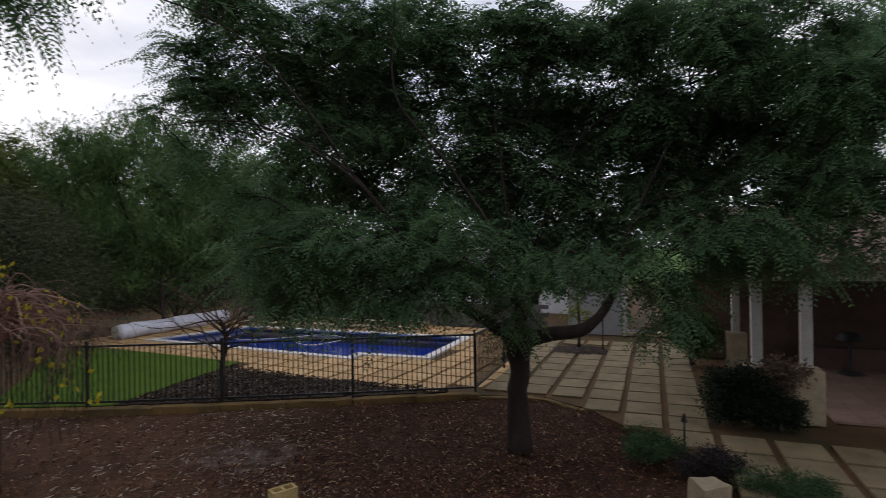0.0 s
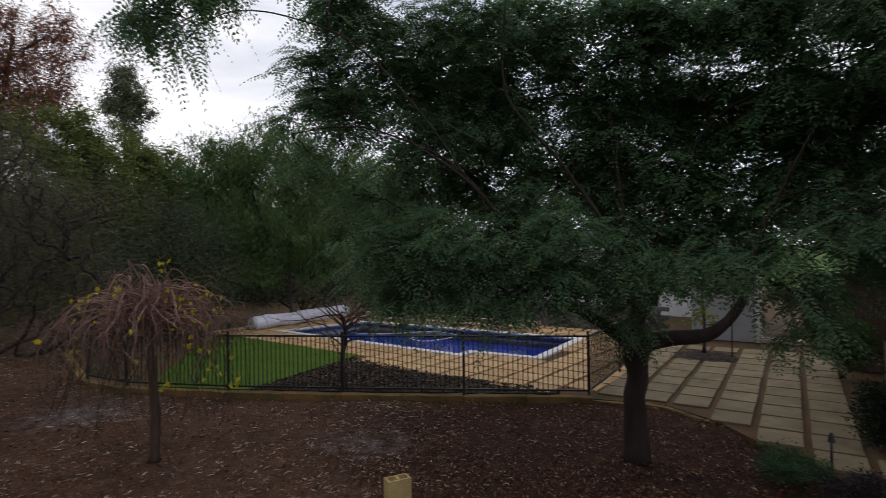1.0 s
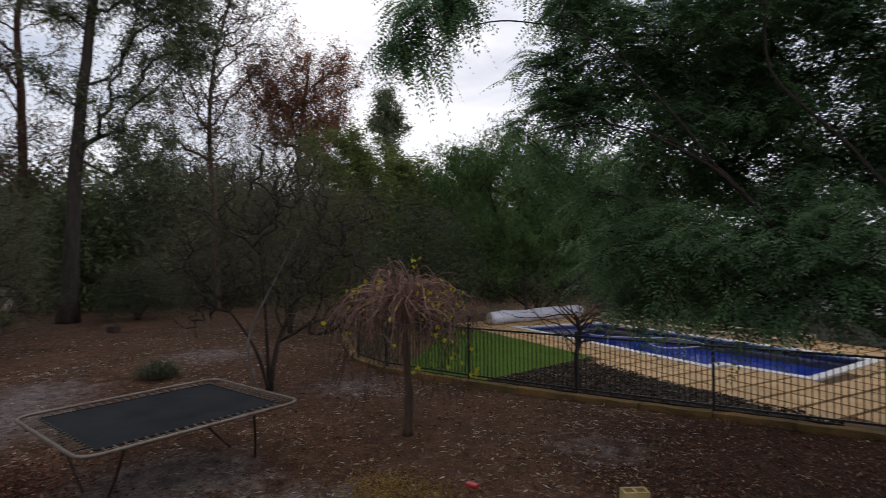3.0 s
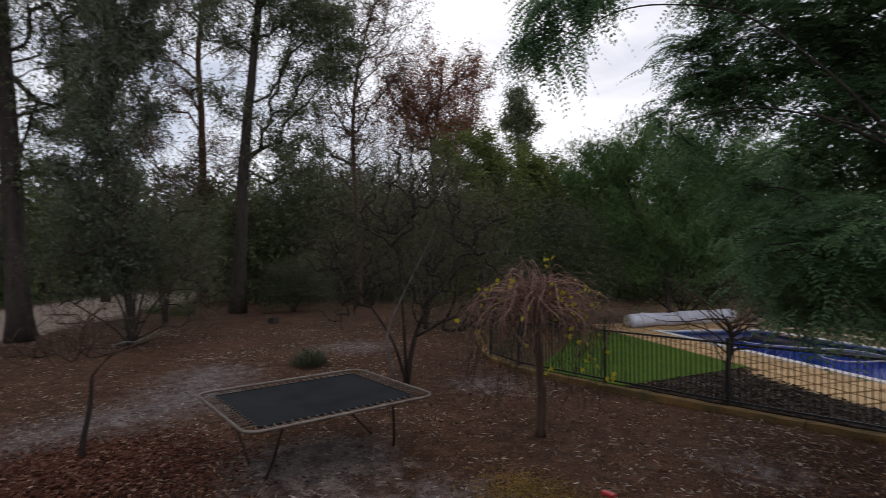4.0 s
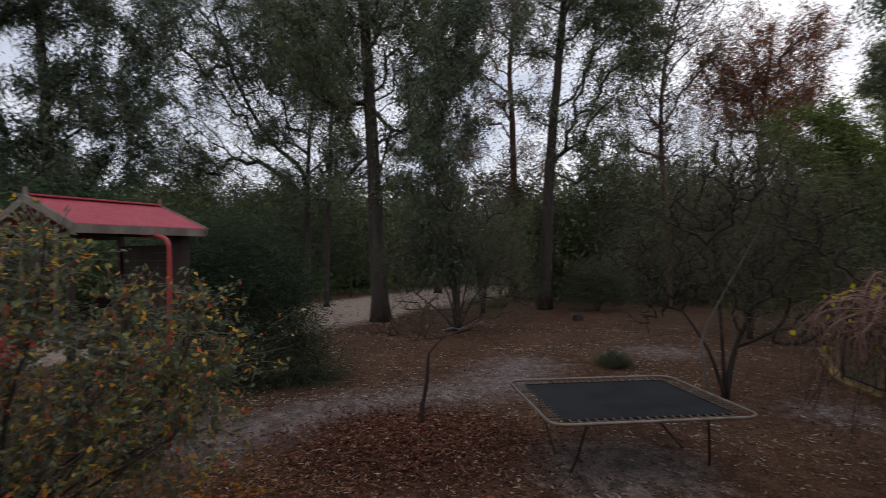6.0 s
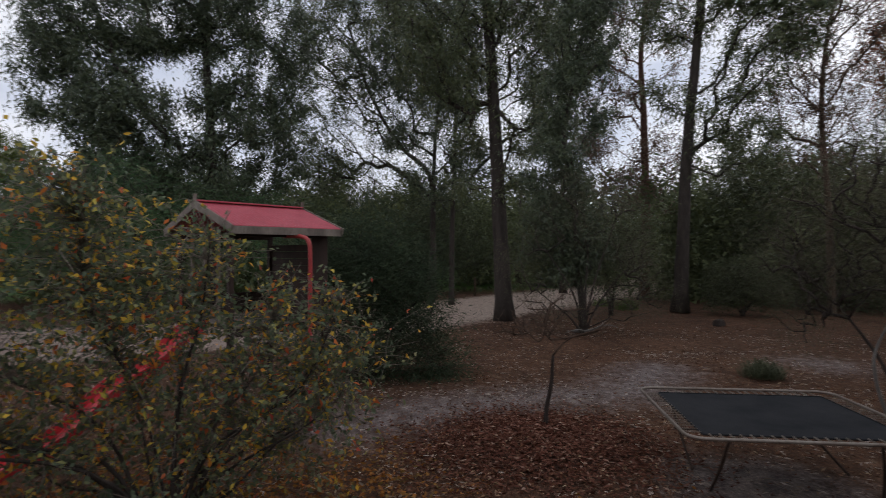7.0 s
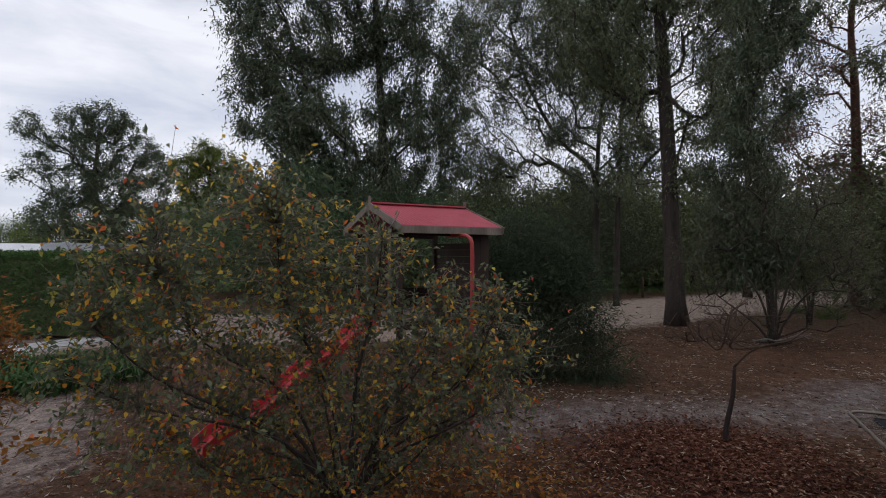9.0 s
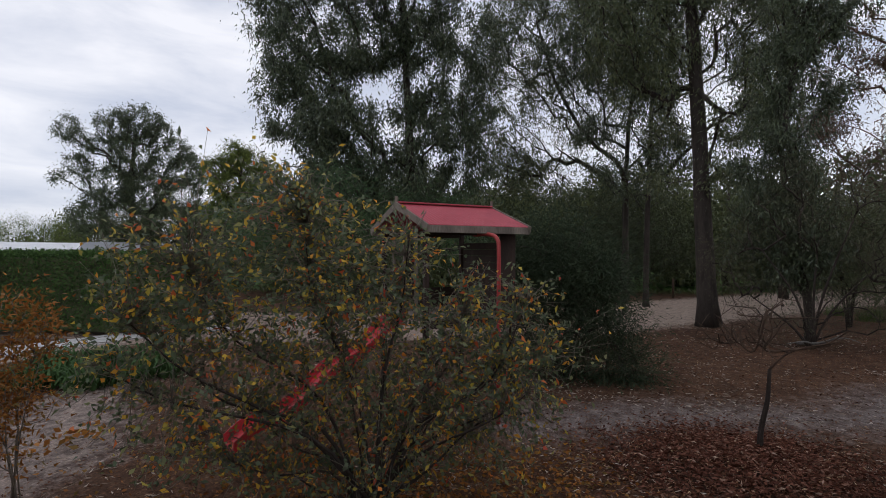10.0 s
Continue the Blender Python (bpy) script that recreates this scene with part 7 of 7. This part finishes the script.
tree(81, "young_tree", "young tree with lime-green leaves in the round bed", [(4.0, 15.3, 0.2), (4.02, 15.3, 1.0), (3.98, 15.32, 1.8), (4.0, 15.3, 2.3)], 0.05, 0.02,
     [(3.75, 15.2, 1.15, 0.22), (4.25, 15.25, 1.2, 0.25), (3.9, 15.3, 1.4, 0.2), (3.6, 15.2, 2.2, 0.35), (4.3, 15.3, 2.3, 0.35)], 30, 130, (0.11, 0.04), LEAF_LIME, BARK, 0.10, 0.3, 0.4, 0.004)
stake = thing("tree_stake", (4.62, 15.1, TERRACE + 0.05), "thin dark stake beside the young tree", "stake")
v, f = tube([(0, 0, 0), (0.01, 0, 0.8), (0, 0, 1.35)], 0.018, 7)
part("stake_rod", mesh_of("stake_rod", v, f, True), BARK_DARK, stake)

# ---- planting by the veranda and paving ----
shrub(82, "clipped_shrub", "rounded dark green shrub beside the veranda pier", (5.17, 8.66, 0.15), [(4.65, 8.75, 0.75, 0.24), (4.85, 8.65, 0.92, 0.2), (5.05, 8.5, 0.82, 0.22), (5.28, 8.45, 0.62, 0.2), (5.45, 8.35, 0.42, 0.17), (4.6, 8.75, 0.45, 0.22), (4.9, 8.6, 0.48, 0.24), (5.15, 8.5, 0.42, 0.22)], 260, 11000, (0.040, 0.017), LEAF_BLACKISH, BARK_DARK, 0.055, 0.1, 6, 0.02)
shrub(83, "flowering_shrub", "loose pale-leaved shrub between the veranda piers", (5.35, 8.35, 0.15), [(5.3, 8.4, 1.1, 0.1), (5.4, 8.3, 0.9, 0.1), (5.2, 8.4, 1.1, 0.1), (5.5, 8.2, 1.1, 0.1)], 90, 420, (0.06, 0.03), LEAF_PINK, TWIG_GREY, 0.08, 0.1, 5, 0.012)
shrub(84, "groundcover", "low green groundcover at the paving edge", (3.05, 7.75, 0.05), [(2.75, 7.6, 0.16, 0.16), (3.0, 7.95, 0.16, 0.18), (3.3, 7.6, 0.16, 0.14), (2.95, 7.5, 0.14, 0.14), (3.15, 7.8, 0.18, 0.14)], 150, 2600, (0.035, 0.012), LEAF_GREENMASS, BARK_DARK, 0.05, 0.0, 6, 0.006, "low planting", "groundcover")
shrub(85, "groundcover", "low dark purplish groundcover around the path light", (3.55, 6.95, 0.05), [(3.25, 6.9, 0.2, 0.15), (3.5, 6.85, 0.24, 0.16), (3.75, 6.9, 0.2, 0.14), (3.6, 7.1, 0.2, 0.14)], 130, 2200, (0.035, 0.012), LEAF_PURPLE, BARK_DARK, 0.05, 0.0, 6, 0.006, "low planting", "groundcover")
shrub(86, "groundcover", "low green groundcover beside the slabs", (4.0, 6.2, 0.05), [(3.75, 6.35, 0.18, 0.18), (4.05, 6.2, 0.2, 0.18), (4.3, 6.1, 0.16, 0.16), (4.0, 5.9, 0.16, 0.16), (4.45, 6.3, 0.14, 0.12)], 150, 2800, (0.035, 0.012), LEAF_GREENMASS, BARK_DARK, 0.05, 0.0, 6, 0.006, "low planting", "groundcover")
shrub(87, "border_shrub", "fresh green border shrub at the end of the path", (6.2, 13.1, 0.15), [(6.1, 13.2, 1.1, 0.3), (6.4, 13.0, 0.9, 0.3), (5.9, 13.2, 1.3, 0.2), (6.3, 13.1, 0.7, 0.2)], 110, 2400, (0.08, 0.03), LEAF_HEDGE, BARK_DARK, 0.12, 0.2, 5, 0.015)


def tuft(seed, name, label, place, radius, height, blades, mat, width=0.012, group="", lean=0.5, category="grass"):
    """A clump of arching strap leaves."""
    rng = np.random.default_rng(seed)
    ob = thing(name, place, label, category, group)
    q = []
    for k in range(blades):
        a, h = rng.uniform(0, 2 * math.pi), height * rng.uniform(0.3, 1.2)
        arch = lean * rng.uniform(0.4, 1.9)
        r0 = radius * rng.random() * 0.7
        foot_ = np.array((r0 * math.cos(a), r0 * math.sin(a), 0.0))
        h *= 1.1 - 0.7 * r0 / radius
        a += rng.normal() * 0.7
        w = np.array((math.cos(a), math.sin(a), 0))
        side = np.array((-math.sin(a), math.cos(a), 0)) * width
        pts = [foot_, foot_ + w * h * arch * 0.35 + (0, 0, h * 0.6), foot_ + w * h * arch * 0.85 + (0, 0, h * 0.85), foot_ + w * h * arch * 1.4 + (0, 0, h * 0.6)]
        wid = (1.0, 1.0, 0.8, 0.12)
        for i in range(3):
            q.append((pts[i] - side * wid[i], pts[i] + side * wid[i], pts[i + 1] + side * wid[i + 1], pts[i + 1] - side * wid[i + 1]))
    part("blade_clump", quads_mesh("blade_clump", np.array(q)), mat, ob, kind="stuff")
    return ob


for k, (p, h) in enumerate((((-7.85, -12.97, 0.00), 0.6), ((-7.93, -12.13, 0.00), 0.65), ((-8.43, -12.01, 0.00), 0.6), ((-9.06, -11.93, 0.00), 0.55), ((-9.49, -11.52, 0.00), 0.6), ((-8.89, -15.02, 0.00), 0.6), ((-9.17, -14.36, 0.00), 0.6), ((-9.71, -13.96, 0.00), 0.6), ((-10.16, -13.27, 0.00), 0.6), ((-7.43, -13.33, 0.00), 0.6))):
    tuft(90 + k, "strap_plant", "clump of glossy green strap leaves along the path", (p[0], p[1], 0.0), 0.7, h, 110, LEAF_STRAP, 0.026, "strap plants along the path", 0.55, "plant")
for k, (p, r, h) in enumerate((((-13.92, 6.94, 0.00), 0.7, 0.45), ((-29.89, 8.02, 0.00), 1.0, 0.7), ((-32.06, 7.19, 0.00), 0.8, 0.5), ((-32.44, 14.81, 0.00), 0.8, 0.6), ((-13.77, 7.12, 0.00), 0.5, 0.35))):
    tuft(110 + k, "grass_tuft", "tuft of green grass in the litter", (p[0], p[1], 0.0), r, h, 420, GRASS if k in (1, 2, 3) else LEAF_SAGE, 0.006, "grass tufts", 0.4)


# ---- litter ----
def litter():
    rng = np.random.default_rng(120)
    n = 240000
    az = np.radians(rng.uniform(-26, 156, n))
    d = 4.6 + 22 * rng.random(n) ** 1.3
    x, y = -np.sin(az) * d, np.cos(az) * d
    keep = np.zeros(n, bool)
    odds = rng.random(n)
    for i in range(n):
        if inside(x[i], y[i], OUTLINE):
            continue
        m, g, p, gr = areas(x[i], y[i])
        patch = 0.5 + 0.9 * noise.noise((x[i] * 0.7, y[i] * 0.7, 3.0))
        keep[i] = odds[i] < (0.18 + 0.35 * patch + 0.45 * m) * (1 - 0.85 * max(g, p))
    x, y = x[keep], y[keep]
    k = len(x)
    z = np.array([ground_z(a, b) + 0.012 for a, b in zip(x, y)])
    c = np.stack([x, y, z + rng.uniform(0.0, 0.025, k)], axis=1)
    way = np.stack([rng.normal(size=k), rng.normal(size=k), rng.normal(size=k) * 0.22], axis=1)
    dirs = unit(way)
    side = unit(np.cross(dirs, np.array((0, 0, 1.0)) + rng.normal(size=(k, 3)) * 0.35))
    ln, wd = rng.uniform(0.03, 0.10, (k, 1)), rng.uniform(0.012, 0.034, (k, 1))
    up = np.array((0, 0, 1.0)) * ln * 0.15
    q = np.stack([c - dirs * ln / 2, c + side * wd / 2 + up, c + dirs * ln / 2, c - side * wd / 2 + up], axis=1)
    ob = thing("leaf_litter", (0, 0, 0), "dry brown and bleached leaves scattered over the soil", "leaf litter", kind="stuff")
    part("fallen_leaf", quads_mesh("fallen_leaf", q), LEAF_DRY, ob, kind="stuff")


litter()


def bed_chips():
    """Bark chips on the dark bed behind the fence."""
    rng = np.random.default_rng(121)
    p = [(x, y) for x, y in zip(rng.uniform(-6.4, 0.3, 9000), rng.uniform(10.5, 14.6, 9000)) if inside(x, y, BED)]
    c = np.array([(x, y, TERRACE + 0.012) for x, y in p]) + rng.uniform(0, 0.02, (len(p), 1)) * np.array((0, 0, 1.0))
    q = leaf_quads(rng, c, np.stack([rng.normal(size=len(p)), rng.normal(size=len(p)), rng.normal(size=len(p)) * 0.15], axis=1), 0.085, 0.04, 0.1)
    ob = thing("bark_chips", (0, 0, 0), "dark and greyish bark chips on the bed", "mulch", kind="stuff")
    part("chip", quads_mesh("chip", q), CHIPS, ob, kind="stuff")


bed_chips()


def orange_leaves():
    """Freshly fallen leaves under the turning shrub."""
    rng = np.random.default_rng(122)
    k = 4400
    c = np.stack([rng.normal(-6.2, 1.3, k), rng.normal(-3.1, 1.9, k), rng.uniform(0.01, 0.045, k)], axis=1)
    q = leaf_quads(rng, c, np.stack([rng.normal(size=k), rng.normal(size=k), rng.normal(size=k) * 0.2], axis=1), 0.08, 0.045, 0.1)
    ob = thing("fallen_orange_leaves", (0, 0, 0), "orange and brown leaves fallen under the turning shrub", "leaf litter", kind="stuff")
    part("fallen_leaf", quads_mesh("fallen_leaf", q), LEAF_ORANGE, ob, kind="stuff")


orange_leaves()


def raked_heap():
    """Red-brown leaves heaped round the sapling, and straw-coloured grass at the near edge of the garden."""
    rng = np.random.default_rng(123)
    k = 11000
    x, y = rng.normal(-8.7, 0.95, k), rng.normal(0.9, 1.05, k)
    z = np.array([ground_z(a, b) + 0.012 for a, b in zip(x, y)])
    c = np.stack([x, y, z + rng.uniform(0.0, 0.05, k)], axis=1)
    q = leaf_quads(rng, c, np.stack([rng.normal(size=k), rng.normal(size=k), rng.normal(size=k) * 0.25], axis=1), 0.082, 0.028, 0.1)
    ob = thing("raked_leaves", (0, 0, 0), "heap of red-brown raked leaves round the sapling", "leaf litter", kind="stuff")
    part("fallen_leaf", quads_mesh("fallen_leaf", q), LEAF_RUST, ob, kind="stuff")
    p = (-4.31, 5.22, 0.00)
    k = 2600
    c = np.stack([rng.normal(p[0], 0.42, k), rng.normal(p[1], 0.30, k), rng.uniform(0.01, 0.05, k)], axis=1)
    q = leaf_quads(rng, c, np.stack([rng.normal(size=k), rng.normal(size=k), rng.uniform(0.0, 1.0, k)], axis=1), 0.10, 0.012, 0.2)
    ob = thing("dry_grass", (0, 0, 0), "patch of straw-coloured dry grass", "grass", kind="stuff")
    part("blade_clump", quads_mesh("blade_clump", q), STRAW, ob, kind="stuff")


raked_heap()


def pale_leaves():
    """Bleached gum leaves lying in drifts under the gums."""
    rng = np.random.default_rng(124)
    n = 60000
    az = np.radians(rng.uniform(10, 150, n))
    d = 5.5 + 20 * rng.random(n) ** 1.1
    odds = rng.random(n)
    pts = []
    for a, r, o in zip(az, d, odds):
        x, y = -math.sin(a) * r, math.cos(a) * r
        if inside(x, y, OUTLINE):
            continue
        drift = 0.5 + noise.noise((x * 0.45, y * 0.45, 8.0)) + 0.5 * noise.noise((x * 1.7, y * 1.7, 5.0))
        if o < 0.55 * max(0.04, drift) ** 1.5:
            pts.append((x, y, ground_z(x, y) + 0.02))
    c = np.array(pts)
    k = len(c)
    q = leaf_quads(rng, c, np.stack([rng.normal(size=k), rng.normal(size=k), rng.normal(size=k) * 0.12], axis=1), 0.115, 0.022, 0.08, 0.06)
    ob = thing("gum_leaf_litter", (0, 0, 0), "bleached narrow gum leaves scattered on the soil", "leaf litter", kind="stuff")
    part("fallen_leaf", quads_mesh("fallen_leaf", q), LEAF_PALE, ob, kind="stuff")


pale_leaves()

sg = (-5.51, -8.61, 0.00)
rng_s = np.random.default_rng(125)
sprig = thing("fallen_sprig", (sg[0], sg[1], 0.0), "low sprig with large orange and green leaves", "leaves")
c = rng_s.normal(size=(46, 3)) * np.array((0.28, 0.22, 0.05)) + np.array((0, 0, 0.14))
part("leaf_spray", quads_mesh("leaf_spray", leaf_quads(rng_s, c, rng_s.normal(size=(46, 3)) * np.array((1, 1, 0.4)), 0.14, 0.075, 0.2)), LEAF_ORANGE, sprig, kind="stuff")
v, f = tube(smooth_line([(-0.5, -0.2, -0.02), (0.0, 0.0, 0.12), (0.4, 0.2, 0.16)], 4), 0.006, 5)
part("twig", mesh_of("twig", v, f, True), TWIG_GREY, sprig)

sticks = thing("fallen_branch", (-20.4, 4.0, 0.0), "grey dead branch lying in the litter", "branch")
for k, (pts, r) in enumerate((([(-0.9, -0.3, 0.05), (0.0, 0.0, 0.18), (0.9, 0.25, 0.45), (1.4, 0.5, 0.75)], 0.06), ([(0.0, 0.0, 0.15), (0.5, -0.4, 0.3), (0.9, -0.9, 0.25)], 0.035), ([(0.5, 0.15, 0.3), (0.7, 0.6, 0.5), (0.8, 1.0, 0.4)], 0.03))):
    ln = smooth_line(pts, 4)
    v, f = tube(ln, [r * (1 - 0.7 * i / len(ln)) for i in range(len(ln))], 7)
    part("limb", mesh_of("limb", v, f, True), BARK_GREY, sticks)
stp = (-23.70, 10.19, 0.00)
stump = thing("stump", (stp[0], stp[1], 0.0), "small dark burnt stump in the clearing", "stump")
bms = bmesh.new()
bmesh.ops.create_cone(bms, cap_ends=True, segments=14, radius1=0.26, radius2=0.2, depth=0.24, matrix=Matrix.Translation((0, 0, 0.1)))
bmesh.ops.subdivide_edges(bms, edges=bms.edges[:], cuts=2)
for w in bms.verts:
    w.co += noise.noise_vector(w.co * 6) * 0.05
part("wood", bms, BARK_DARK, stump)
rd = (-3.80, 5.96, 0.00)
toy = thing("red_toy", (rd[0], rd[1], 0.0), "small red plastic piece lying on the soil", "toy")
part("body", box(0.17, 0.09, 0.05, 0.018, (0, 0, 0.03)), RED_PLASTIC, toy)
